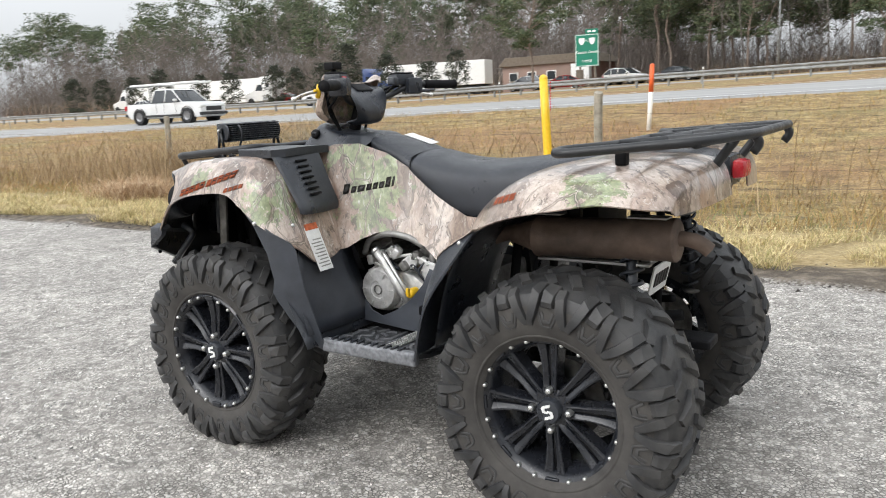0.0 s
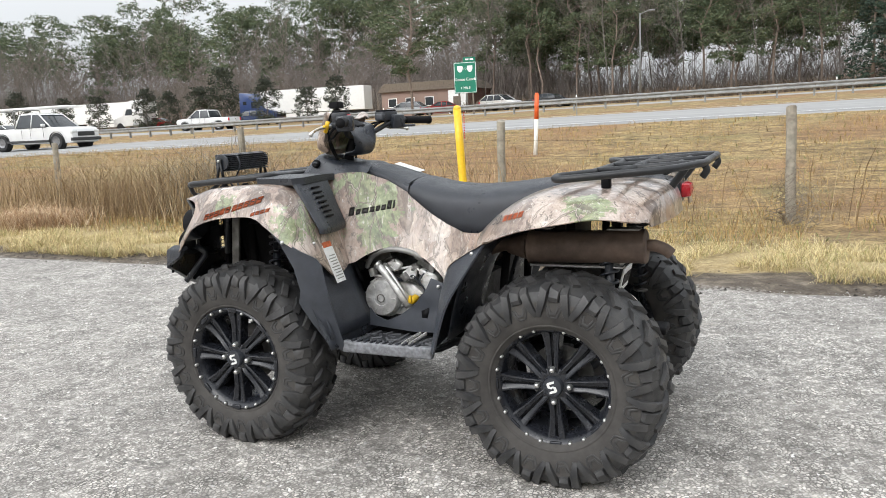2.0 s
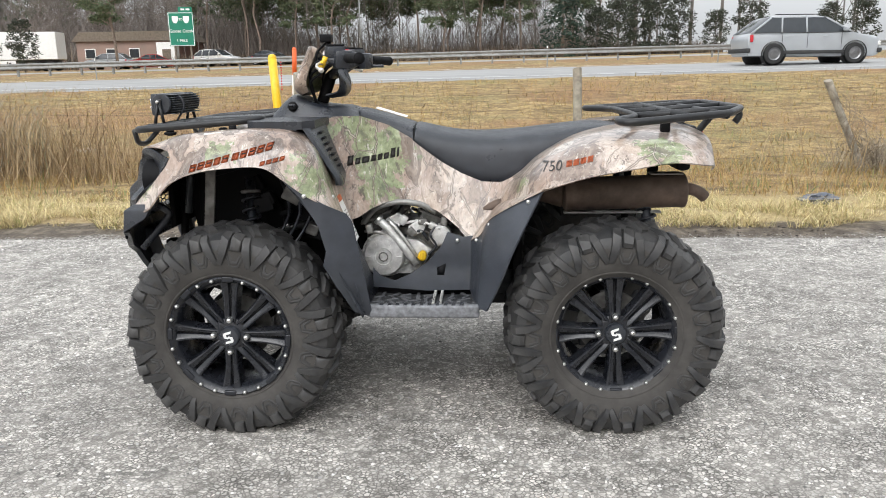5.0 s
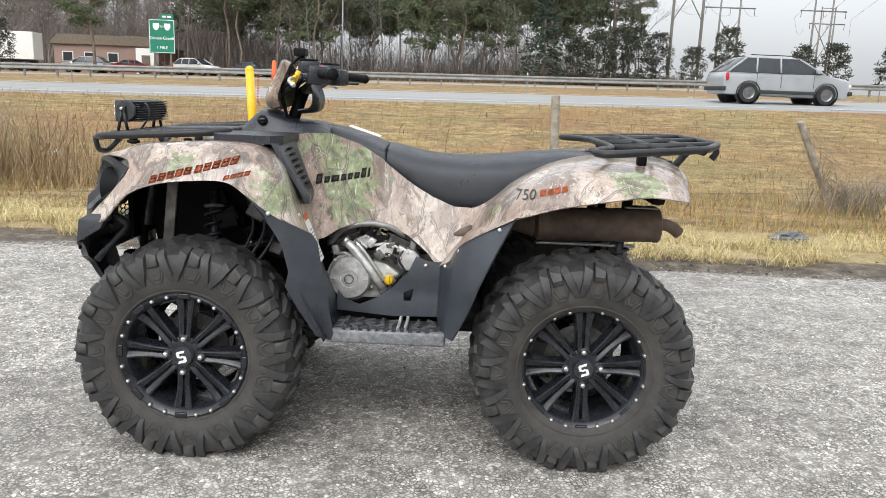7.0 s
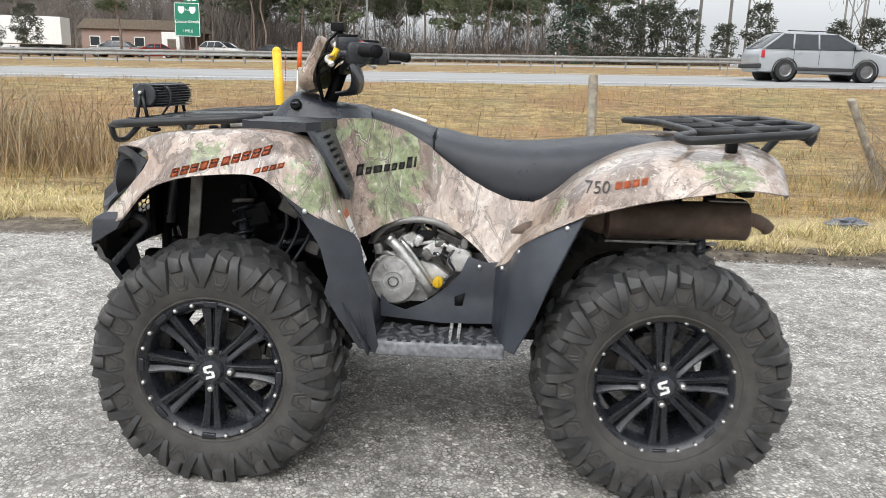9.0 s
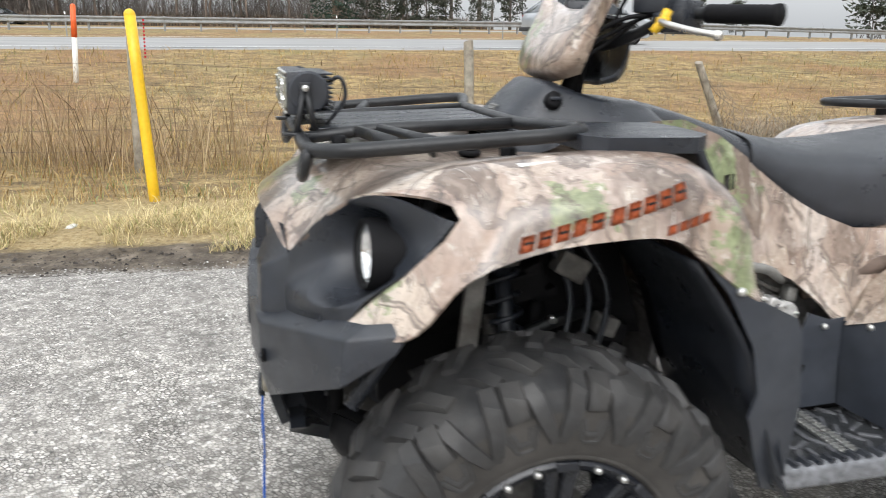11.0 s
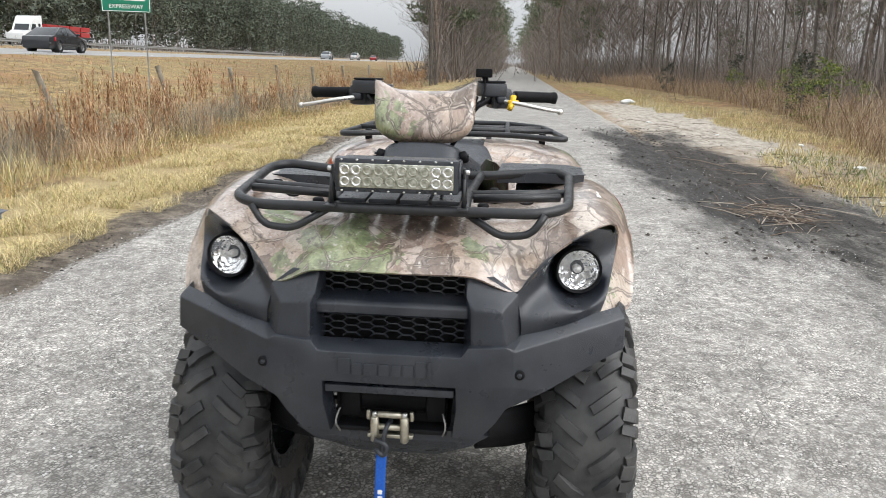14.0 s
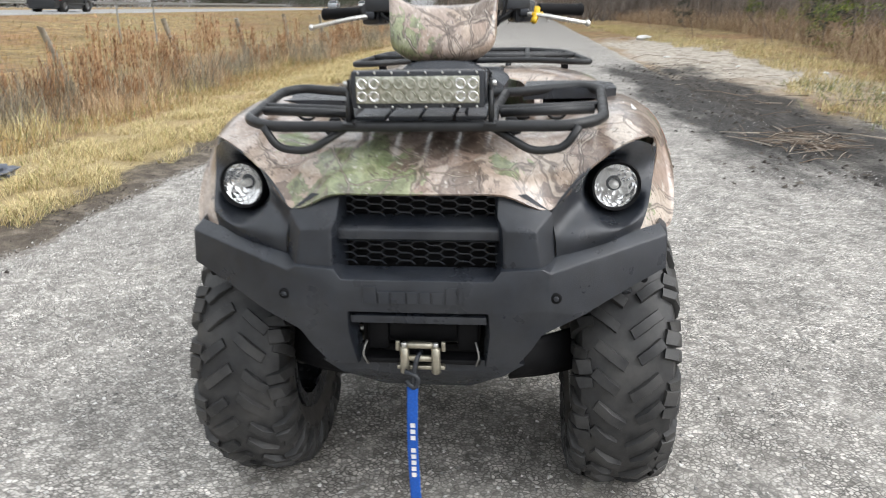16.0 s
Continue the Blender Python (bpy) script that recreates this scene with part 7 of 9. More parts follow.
for s in SIDES:
    g0, g1 = Vector((-0.262, s * 0.262, 1.247)), Vector((-0.202, s * 0.392, 1.243))
    prof = [(0.0, 0.0)] + [(0.0165 + (0.0012 if i % 2 else 0), 0.002 + i * 0.0062) for i in range(22)] + [(0.019, 0.139), (0.019, 0.146), (0.0, 0.147)]
    part("grip", lathe(prof, 16, None, Matrix.Translation(g0) @ aim(g0, g1)), PLASTIC_DEEP, hbar, "black rubber grip")
    part("switch_box", boxed((-0.288, s * 0.215, 1.242), (0.070, 0.066, 0.064), 0.014, Matrix.Rotation(s * radians(-24), 4, "Z")), PLASTIC, hbar, "black switch housing", flat_angle=40)
    part("brake_reservoir", boxed((-0.320, s * 0.192, 1.268), (0.064, 0.086, 0.042), 0.010, Matrix.Rotation(s * radians(-20), 4, "Z")), PLASTIC, hbar, flat_angle=40)
    part("reservoir_lid", boxed((-0.320, s * 0.192, 1.292), (0.056, 0.076, 0.006), 0.003, Matrix.Rotation(s * radians(-20), 4, "Z")), PLASTIC_DEEP, hbar)
    lev = tube(spline([(-0.335, s * 0.225, 1.236), (-0.360, s * 0.285, 1.228), (-0.352, s * 0.350, 1.216), (-0.328, s * 0.402, 1.207)], 6), 0.0068, 8, r_end=0.0055)
    bmesh.ops.create_icosphere(lev, subdivisions=2, radius=0.0095, matrix=Matrix.Translation((-0.327, s * 0.406, 1.206)))
    part("brake_lever", lev, LEVER, hbar, "polished alloy brake lever")
    part("lever_pivot", boxed((-0.325, s * 0.225, 1.238), (0.04, 0.03, 0.022), 0.006), PLASTIC, hbar)
    for q in range(3):
        part("control_cable", tube(spline([(-0.33, s * (0.19 - q * 0.02), 1.245), (-0.39, s * (0.175 - q * 0.02), 1.235 - q * 0.02), (-0.43, s * 0.12, 1.19 - q * 0.015), (-0.42, s * 0.07, 1.08)], 5), 0.0045, 6), PLASTIC_DEEP, hbar)
part("thumb_throttle", boxed((-0.235, 0.240, 1.222), (0.06, 0.035, 0.012), 0.005), PLASTIC, hbar)
part("yellow_clip", tube(fillet([(-0.362, -0.250, 1.212), (-0.350, -0.258, 1.228), (-0.340, -0.262, 1.252)], 0.02), 0.009, 8), YELLOW, hbar, "yellow plastic key clip")
part("clip_tab", boxed((-0.350, -0.262, 1.234), (0.012, 0.034, 0.010), 0.003), YELLOW, hbar)
mount = part("winch_switch", boxed((-0.352, -0.170, 1.318), (0.040, 0.050, 0.026), 0.004), PLASTIC_DEEP, hbar, "black accessory switch on a stalk", flat_angle=40)
part("switch_stalk", tube([(-0.33, -0.18, 1.27), (-0.35, -0.172, 1.31)], 0.009, 8), PLASTIC_DEEP, mount)
part("switch_cable", tube(spline([(-0.352, -0.17, 1.305), (-0.385, -0.175, 1.27), (-0.40, -0.16, 1.22)], 5), 0.004, 6), PLASTIC_DEEP, mount)
part("kill_switch", boxed((-0.275, -0.205, 1.272), (0.014, 0.014, 0.012), 0.003), RED, hbar)
part("reflector_square", boxed((-0.315, 0.13, 1.262), (0.035, 0.03, 0.03), 0.006), PLASTIC, hbar)

# ---- rear rack, muffler, tail lamp, plate
rr = part("rear_rack", tube(fillet([(0.655, -0.505, 1.030), (0.635, -0.42, 1.034), (0.72, -0.30, 1.036), (0.735, -0.20, 1.037), (0.735, 0.20, 1.037), (0.72, 0.30, 1.036), (0.635, 0.42, 1.034), (0.655, 0.505, 1.030), (1.00, 0.415, 1.052), (1.092, 0.240, 1.060), (1.092, -0.240, 1.060), (1.00, -0.415, 1.052)], 0.05, 5, True), 0.0125, 12, True), RACK, atv, "black tubular rear carrier")
for y in (-0.24, 0.0, 0.24):
    part("rack_bar", tube([(0.735, y, 1.037), (1.088, y, 1.059)], 0.0125, 10), RACK, rr)
for x in (0.86, 0.99):
    part("cross_bar", tube([(x, -0.450 + (x - 0.86) * 0.25, 1.046), (x, 0.450 - (x - 0.86) * 0.25, 1.046)], 0.0125, 10), RACK, rr)
for s in SIDES:
    part("rack_leg", tube(fillet([(1.03, s * 0.16, 1.050), (0.985, s * 0.15, 0.99), (0.92, s * 0.14, 0.90), (0.84, s * 0.13, 0.88)], 0.03), 0.013, 10), RACK, rr)
    part("end_stub", tube(fillet([(1.080, s * 0.215, 1.058), (1.098, s * 0.215, 1.035), (1.080, s * 0.215, 1.010)], 0.02), 0.012, 10), RACK, rr)
    part("rack_foot", boxed((0.80, s * 0.40, 1.018), (0.03, 0.03, 0.05), 0.006), PLASTIC_DEEP, rr)
tail = part("tail_lamp", boxed((1.000, 0, 0.948), (0.050, 0.105, 0.052), 0.018), RED, atv, "red tail lamp under the carrier", flat_angle=40)
part("lamp_base", boxed((0.968, 0, 0.945), (0.05, 0.14, 0.09), 0.015), PLASTIC, tail, flat_angle=40)
part("tail_skirt", boxed((0.895, 0, 0.90), (0.05, 0.60, 0.10), 0.02), PLASTIC_DEEP, atv, flat_angle=40)
muff = part("muffler", lathe([(0.0, 0.0), (0.046, 0.0), (0.056, 0.006), (0.060, 0.008), (0.060, 0.022), (0.058, 0.026), (0.058, 0.402), (0.060, 0.406), (0.060, 0.420), (0.056, 0.424), (0.046, 0.426), (0.0, 0.426)], 36, None, pose(0.484, -0.268, 0.768) @ Matrix.Rotation(radians(-90), 4, "Z") @ Matrix.Rotation(radians(1.6), 4, "X")), EXHAUST, atv, "rusty brown exhaust silencer", flat_angle=40)
part("inlet_pipe", tube(spline([(0.10, -0.18, 0.66), (0.25, -0.22, 0.72), (0.38, -0.25, 0.770), (0.485, -0.260, 0.772)], 5), 0.024, 14), EXHAUST, muff)
part("inlet_cone", lathe([(0.028, 0.0), (0.050, 0.075)], 24, None, pose(0.405, -0.258, 0.770) @ Matrix.Rotation(radians(-90), 4, "Z")), EXHAUST, muff)
part("tail_pipe", tube(spline([(0.89, -0.262, 0.781), (0.930, -0.258, 0.782), (0.962, -0.250, 0.770), (0.985, -0.244, 0.752)], 5), 0.021, 14, caps=False), EXHAUST, muff)
for x in (0.60, 0.80):
    part("muffler_strap", boxed((x, -0.240, 0.852), (0.035, 0.02, 0.09), 0.003), PLASTIC_DEEP, muff)
for x in (0.53, 0.835):
    part("hanger_plate", boxed((x, -0.290, 0.843), (0.11, 0.05, 0.006), 0.002), GREY_STEEL, muff)
part("hanger_rail", boxed((0.66, -0.262, 0.703), (0.34, 0.03, 0.008), 0.002), GREY_STEEL, muff)
plate = part("number_plate", boxed((0.795, -0.075, 0.628), (0.006, 0.165, 0.095), 0.002, Matrix.Rotation(radians(14), 4, "Y")), WHITE_FILM, atv, "small cream number plate", smooth=False)
for i in range(5):
    part("plate_bar", boxed((0.800, -0.125 + i * 0.025, 0.628), (0.004, 0.015, 0.042), 0, Matrix.Rotation(radians(14), 4, "Y")), DARK_FILM, plate, smooth=False)
part("plate_bracket", boxed((0.775, -0.075, 0.688), (0.03, 0.13, 0.03), 0.004), GREY_STEEL, atv)
part("hitch", boxed((0.86, 0, 0.42), (0.16, 0.10, 0.03), 0.008), PLASTIC_DEEP, atv)

# push-in rivets and bolts on the plastics
rivet = None
for s in SIDES:
    for x, y, z in ((-0.361, 0.598, 0.818), (0.352, 0.492, 0.778), (0.226, 0.425, 0.690), (0.110, 0.262, 0.600), (0.180, 0.315, 0.612), (-0.282, 0.395, 0.845), (-0.29, 0.50, 0.80)):
        m = Matrix.Translation((x, s * y, z)) @ (Matrix() if s < 0 else Matrix.Rotation(math.pi, 4, "Z"))
        if rivet is None:
            rivet = part("rivet", lathe([(0.0, -0.006), (0.005, -0.005), (0.0075, -0.002), (0.0075, 0.004)], 12), STEEL, atv, "bright panel rivet")
            rivet.matrix_basis = m
        else:
            share(rivet, m, atv)

# ---------------------------------------------------------------- roadside furniture of the motorway
GALV = worn("weathered_galvanised_steel", (0.27, 0.275, 0.27), 0.55, 0.5, 0.2, 3, 0.1, 60)
SIGN_GREEN = worn("green_road_sign", (0.0, 0.17, 0.10), 0.45, 0, 0.1, 2, 0.0)
SIGN_WHITE = worn("white_sign_film", (0.80, 0.80, 0.78), 0.5, 0, 0.05, 5, 0.0)
TIMBER = worn("dark_sign_post_timber", (0.16, 0.13, 0.10), 0.9, 0, 0.3, 5, 0.3, 60)


def guard_rail(x0, x1, h):
    rail = thing("guard_rail", "long galvanised crash barrier on posts along the motorway", "guard rail")
    prof = [(0.0, 0.75), (0.05, 0.72), (0.05, 0.66), (0.0, 0.60), (0.0, 0.56), (0.05, 0.50), (0.05, 0.44), (0.0, 0.41)]
    v, f = [], []
    xs = list(np.linspace(x0, x1, 120))
    for x in xs:
        y = h + off(x)
        z = ground_z(x, y)
        for side in (0, 0.012):
            v += [(x, y - 0.16 - a + side, z + b) for a, b in prof]
    n = 2 * len(prof)
    k = len(prof)
    for i in range(len(xs) - 1):
        for j in range(k - 1):
            a = i * n + j
            f.append((a, a + n, a + n + 1, a + 1))
            f.append((a + k, a + k + 1, a + k + n + 1, a + k + n))
    raw("beam", v, f, GALV, rail)
    post0 = None
    x = x0
    while x <= x1:
        y = h + off(x)
        m = Matrix.Translation((x, y, ground_z(x, y)))
        if post0 is None:
            post0 = part("post", boxed((0, 0, 0.28), (0.10, 0.15, 0.98), 0.01), GALV, rail, smooth=False)
            post0.matrix_basis = m
            blk = part("spacer", boxed((0, -0.10, 0.58), (0.12, 0.12, 0.34), 0.01), TIMBER, rail, smooth=False)
            blk.matrix_basis = m
        else:
            share(post0, m, rail)
            share(blk, m, rail)
        x += 1.905
    return rail


guard_rail(-150, 190, 45.0)


def delineator(x, h):
    y = h + off(x)
    d = thing("delineator", "thin grey roadside marker stake", "stake", "roadside stakes", (x, y, ground_z(x, y)))
    part("stake", boxed((0, 0, 0.45), (0.05, 0.02, 1.1), 0.005), GALV, d, smooth=False)
    part("reflector", boxed((0, -0.014, 0.92), (0.06, 0.01, 0.10), 0.003), SIGN_WHITE, d, smooth=False)


for x in (-60, -45, -30, -18, -8, 3, 11, 20, 40, 55, 70):
    delineator(x, 34.0)

# exit sign beyond the barrier
sg = thing("road_sign", "green motorway exit sign with white lettering on two posts", "road sign", "", (-21.3, 52.0, 1.6), 8)
part("panel", boxed((0, 0, 2.75), (1.75, 0.05, 2.3), 0.02), SIGN_GREEN, sg, "green panel", smooth=False)
part("exit_tab", boxed((0.35, 0, 4.08), (0.95, 0.05, 0.34), 0.02), SIGN_GREEN, sg, "small green tab", smooth=False)
for s in SIDES:
    part("sign_post", boxed((s * 0.55, 0.09, 0.7), (0.12, 0.12, 4.2), 0.01), TIMBER, sg, smooth=False)
    part("shield", prism([(s * 0.38 + a, 3.40 + b) for a, b in ((-0.2, 0.22), (0.2, 0.22), (0.22, 0.0), (0.12, -0.2), (0, -0.26), (-0.12, -0.2), (-0.22, 0.0))], "y", -0.034, -0.026), SIGN_WHITE, sg, "plain white route shield", smooth=False)
    part("border", boxed((s * 0.83, -0.028, 2.75), (0.035, 0.006, 2.2)), SIGN_WHITE, sg, smooth=False)
    part("border", boxed((0, -0.028, 2.75 + s * 1.10), (1.68, 0.006, 0.035)), SIGN_WHITE, sg, smooth=False)
FACE = Matrix(((1, 0, 0, 0), (0, 0, -1, 0), (0, 1, 0, 0), (0, 0, 0, 1)))
letters("TO", 0.20, Matrix.Translation((0, -0.032, 3.40)) @ FACE, SIGN_WHITE, sg, depth=0.004)
letters("Goose Creek", 0.30, Matrix.Translation((0, -0.032, 2.62)) @ FACE, SIGN_WHITE, sg, depth=0.004)
letters("1 MILE", 0.27, Matrix.Translation((0, -0.032, 1.98)) @ FACE, SIGN_WHITE, sg, depth=0.004)
for i in range(2):
    part("tab_bar", boxed((0.18 + i * 0.36, -0.03, 4.08), (0.26, 0.008, 0.12)), SIGN_WHITE, sg, smooth=False)

# name sign on the near verge
s2x, s2y = 26.1, 14.3
sg2 = thing("road_sign", "small green expressway name sign on two thin posts", "road sign", "", (s2x, s2y, ground_z(s2x, s2y)), -66)
part("panel", boxed((0, 0, 3.12), (1.72, 0.02, 0.68), 0.01), SIGN_GREEN, sg2, "green panel", smooth=False)
for s in SIDES:
    part("sign_post", boxed((s * 0.64, 0.03, 1.5), (0.05, 0.05, 3.6), 0.005), GALV, sg2, smooth=False)
    part("border", boxed((0, -0.012, 3.12 + s * 0.315), (1.66, 0.004, 0.02)), SIGN_WHITE, sg2, smooth=False)
    part("border", boxed((s * 0.825, -0.012, 3.12), (0.02, 0.004, 0.62)), SIGN_WHITE, sg2, smooth=False)
for x, w in ((-0.42, 0.52), (0.31, 0.74)):
    part("name_bar", boxed((x, -0.014, 3.27), (w, 0.004, 0.15)), SIGN_WHITE, sg2, "white plain bar", smooth=False)
letters("EXPRESSWAY", 0.20, Matrix.Translation((0, -0.014, 2.97)) @ FACE, SIGN_WHITE, sg2, depth=0.003)

# a far green sign beside the motorway
sx, sy = -118.0, 50.0
sg3 = thing("road_sign", "distant green motorway sign", "road sign", "", (sx, sy, ground_z(sx, sy)), 30)
part("panel", boxed((0, 0, 3.0), (3.6, 0.06, 1.4), 0.02), SIGN_GREEN, sg3, smooth=False)
for s in SIDES:
    part("sign_post", boxed((s * 1.1, 0.08, 1.2), (0.12, 0.12, 3.4)), TIMBER, sg3, smooth=False)

# ---------------------------------------------------------------- vehicles on and beside the motorway
CAR_GLASS = worn("dark_car_glass", (0.03, 0.035, 0.04), 0.08, 0, 0.1, 4, 0.0)
CAR_TYRE = worn("car_tyre", (0.02, 0.02, 0.02), 0.8, 0, 0.2, 10, 0.0)
CAR_RIM = worn("car_rim", (0.22, 0.22, 0.225), 0.35, 0.8, 0.2, 10, 0.0)
CAR_TRIM = worn("car_black_trim", (0.03, 0.03, 0.03), 0.6, 0, 0.2, 10, 0.0)
HEADLIGHT = worn("car_headlight", (0.75, 0.75, 0.72), 0.15, 0.3, 0.1, 10, 0.0)


def paint(name, col):
    k = Mat(name, 0.28)
    k.color(k.ramp(k.noise(2, 4), [(0.3, tuple(c * 0.9 for c in col)), (0.7, col)]))
    k.b.inputs["Coat Weight"].default_value = 0.5
    return k.m


PAINTS = {"white": paint("white_car_paint", (0.74, 0.74, 0.73)), "grey": paint("grey_car_paint", (0.13, 0.14, 0.15)), "black": paint("black_car_paint", (0.02, 0.022, 0.026)), "silver": paint("silver_car_paint", (0.38, 0.40, 0.42)),
          "red": paint("red_car_paint", (0.35, 0.02, 0.02)), "blue": paint("blue_car_paint", (0.03, 0.06, 0.18))}
CARS = {  # lower body profile, cabin profile (front towards -x), length, wheel places, width
    "pickup": ([(-2.95, 0.45), (-2.95, 0.90), (-2.80, 1.05), (-1.55, 1.12), (2.85, 1.12), (2.92, 0.55), (2.6, 0.42), (-2.7, 0.40)], [(-1.60, 1.10), (-0.75, 1.78), (0.55, 1.82), (0.80, 1.10)], (-1.95, 1.75), 1.98, 0.40),
    "suv": ([(-2.45, 0.42), (-2.47, 0.78), (-2.32, 0.96), (-1.35, 1.10), (2.28, 1.14), (2.42, 0.90), (2.38, 0.42), (-2.2, 0.36)], [(-1.42, 1.09), (-0.45, 1.66), (1.55, 1.68), (2.30, 1.12)], (-1.50, 1.45), 1.90, 0.37),
    "sedan": ([(-2.40, 0.35), (-2.42, 0.65), (-2.25, 0.82), (-1.20, 0.95), (1.75, 0.98), (2.35, 0.92), (2.42, 0.60), (2.35, 0.32), (-2.2, 0.28)], [(-1.25, 0.94), (-0.40, 1.42), (0.90, 1.44), (1.80, 0.97)], (-1.45, 1.40), 1.84, 0.33),
}


def vehicle(name, kind, colour, x, y, turn, label, group="", rack=False):
    z = ground_z(x, y) + (0.03 if 22 < hwy(x, y) < 32 or 50 < hwy(x, y) < 61 else 0.0)
    car = thing(name, label, "car" if kind != "pickup" else "pickup truck", group, (x, y, z), turn)
    low, cab, axles, wd, wr = CARS[kind]
    body = prism(low, "y", -wd / 2, wd / 2, 0.11)
    half = max(p[0] for p in low)
    for v in body.verts:
        if v.co.z < 0.5:
            v.co.z -= 0.13
        v.co.y *= (1 - 0.22 * (v.co.z - 0.72) ** 2) * (1 - 0.10 * abs(v.co.x / half) ** 4)
    part("body", body, PAINTS[colour], car, flat_angle=40)
    cabin = prism(cab, "y", -wd / 2 + 0.08, wd / 2 - 0.08, 0.05)
    top = max(p[1] for p in cab)
    base = min(p[1] for p in cab)
    for v in cabin.verts:
        v.co.y *= 1 - 0.18 * max(0, (v.co.z - base)) / (top - base)
    part("glasshouse", cabin, CAR_GLASS, car, "dark tinted windows", flat_angle=40)
    hw = (wd / 2 - 0.08) * 0.83
    (fx, fz), (rx, rz) = cab[1], cab[2]
    roof = prism([(fx - 0.10, top - 0.075), (fx + 0.10, top - 0.005), ((fx + rx) / 2, top + 0.045), (rx - 0.10, top + 0.02), (rx + 0.10, top - 0.075)], "y", -hw, hw, 0.04)
    part("roof", roof, PAINTS[colour], car, flat_angle=50)
    for s in SIDES:
        low_y, top_y = s * (wd / 2 - 0.075), s * ((wd / 2 - 0.08) * 0.82 + 0.004)
        spots = [(cab[0][0], fx), (fx + (rx - fx) * 0.36, fx + (rx - fx) * 0.36), (cab[3][0], rx)] + ([(fx + (rx - fx) * 0.82, fx + (rx - fx) * 0.80)] if kind != "pickup" else [])
        for xa, xb in spots:
            part("pillar", tube([(xa, low_y, base), (xb, top_y, top - 0.04)], 0.036, 6), PAINTS[colour], car)
        part("belt_line", boxed((sum(p[0] for p in cab) / 4, s * (wd / 2 - 0.05), base + 0.015), (abs(cab[3][0] - cab[0][0]) * 0.92, 0.03, 0.03), 0.008), CAR_TRIM, car)
        for xs in (cab[0][0] + 0.45, fx + (rx - fx) * 0.36, fx + (rx - fx) * 0.82):
            part("door_seam", boxed((xs, s * (wd / 2 - 0.004), (base + 0.5) / 2 + 0.05), (0.012, 0.012, base - 0.55)), CAR_TRIM, car, smooth=False)
        for xs in (cab[0][0] + 1.05, fx + (rx - fx) * 0.72):
            part("door_handle", boxed((xs, s * (wd / 2 + 0.004), base - 0.12), (0.16, 0.03, 0.03), 0.01), PAINTS[colour], car)
        if kind == "suv":
            part("roof_rail", tube([(fx + 0.2, s * hw * 0.93, top + 0.07), (rx - 0.15, s * hw * 0.93, top + 0.075)], 0.018, 6), CAR_TRIM, car)
        part("sill", boxed((0, s * (wd / 2 - 0.02), 0.42), (axles[1] - axles[0] - 2 * wr, 0.06, 0.12), 0.02), CAR_TRIM, car)
        part("headlight", boxed((low[1][0] + 0.06, s * (wd / 2 - 0.25), low[1][1] - 0.08), (0.12, 0.36, 0.16), 0.03), HEADLIGHT, car)
        part("tail_light", boxed((low[4][0] - 0.0, s * (wd / 2 - 0.10), low[4][1] - 0.22), (0.10, 0.16, 0.26), 0.03), RED, car)
        part("door_mirror", boxed((cab[0][0] + 0.35, s * (wd / 2 + 0.06), base + 0.12), (0.14, 0.20, 0.14), 0.04), PAINTS[colour], car)
        for ax in axles:
            part("arch", lathe([(wr + 0.07, s * (wd / 2 + 0.004)), (wr + 0.07, s * (wd / 2 - 0.25)), (0.0, s * (wd / 2 - 0.25))], 24, None, Matrix.Translation((ax, 0, wr))), CAR_TRIM, car)
            tyre = part("wheel", lathe([(wr * 0.62, s * (wd / 2 - 0.22)), (wr - 0.03, s * (wd / 2 - 0.22)), (wr, s * (wd / 2 - 0.18)), (wr, s * (wd / 2 - 0.02)), (wr - 0.03, s * (wd / 2 + 0.012)), (wr * 0.62, s * (wd / 2 + 0.012))], 24, None, Matrix.Translation((ax, 0, wr))), CAR_TYRE, car, flat_angle=40)
            part("rim", lathe([(wr * 0.64, s * (wd / 2 + 0.008)), (wr * 0.5, s * (wd / 2 - 0.03)), (wr * 0.2, s * (wd / 2 - 0.02)), (0, s * (wd / 2 - 0.01))], 18, None, Matrix.Translation((ax, 0, wr))), CAR_RIM, tyre, flat_angle=40)
    part("grille", boxed((low[0][0] - 0.005, 0, 0.72), (0.05, wd * 0.55, 0.22), 0.02), CAR_TRIM, car)
    part("bumper", boxed((low[0][0] + 0.02, 0, 0.46), (0.16, wd * 0.96, 0.16), 0.04), CAR_TRIM if kind != "sedan" else PAINTS[colour], car)
    part("rear_bumper", boxed((low[5][0] - 0.04, 0, 0.50), (0.16, wd * 0.96, 0.16), 0.04), CAR_TRIM, car)
    if kind == "pickup":
        part("load_bed", boxed((1.85, 0, 1.12), (1.95, wd - 0.22, 0.03)), CAR_TRIM, car, smooth=False)
    if rack:
        for xx in (0.9, 2.75):
            part("rack_frame", tube(fillet([(xx, -0.85, 1.1), (xx, -0.85, 2.05), (xx, 0.85, 2.05), (xx, 0.85, 1.1)], 0.1), 0.025, 8), GALV, car)
        for yy in (-0.5, -0.1, 0.4):
            part("carried_pipe", tube([(-2.4, yy, 2.12), (2.9, yy, 2.12)], 0.06, 8), SIGN_WHITE, car)
    return car


def yaw_hw(way):
    return math.degrees(math.atan(HW)) + (180 if way < 0 else 0)


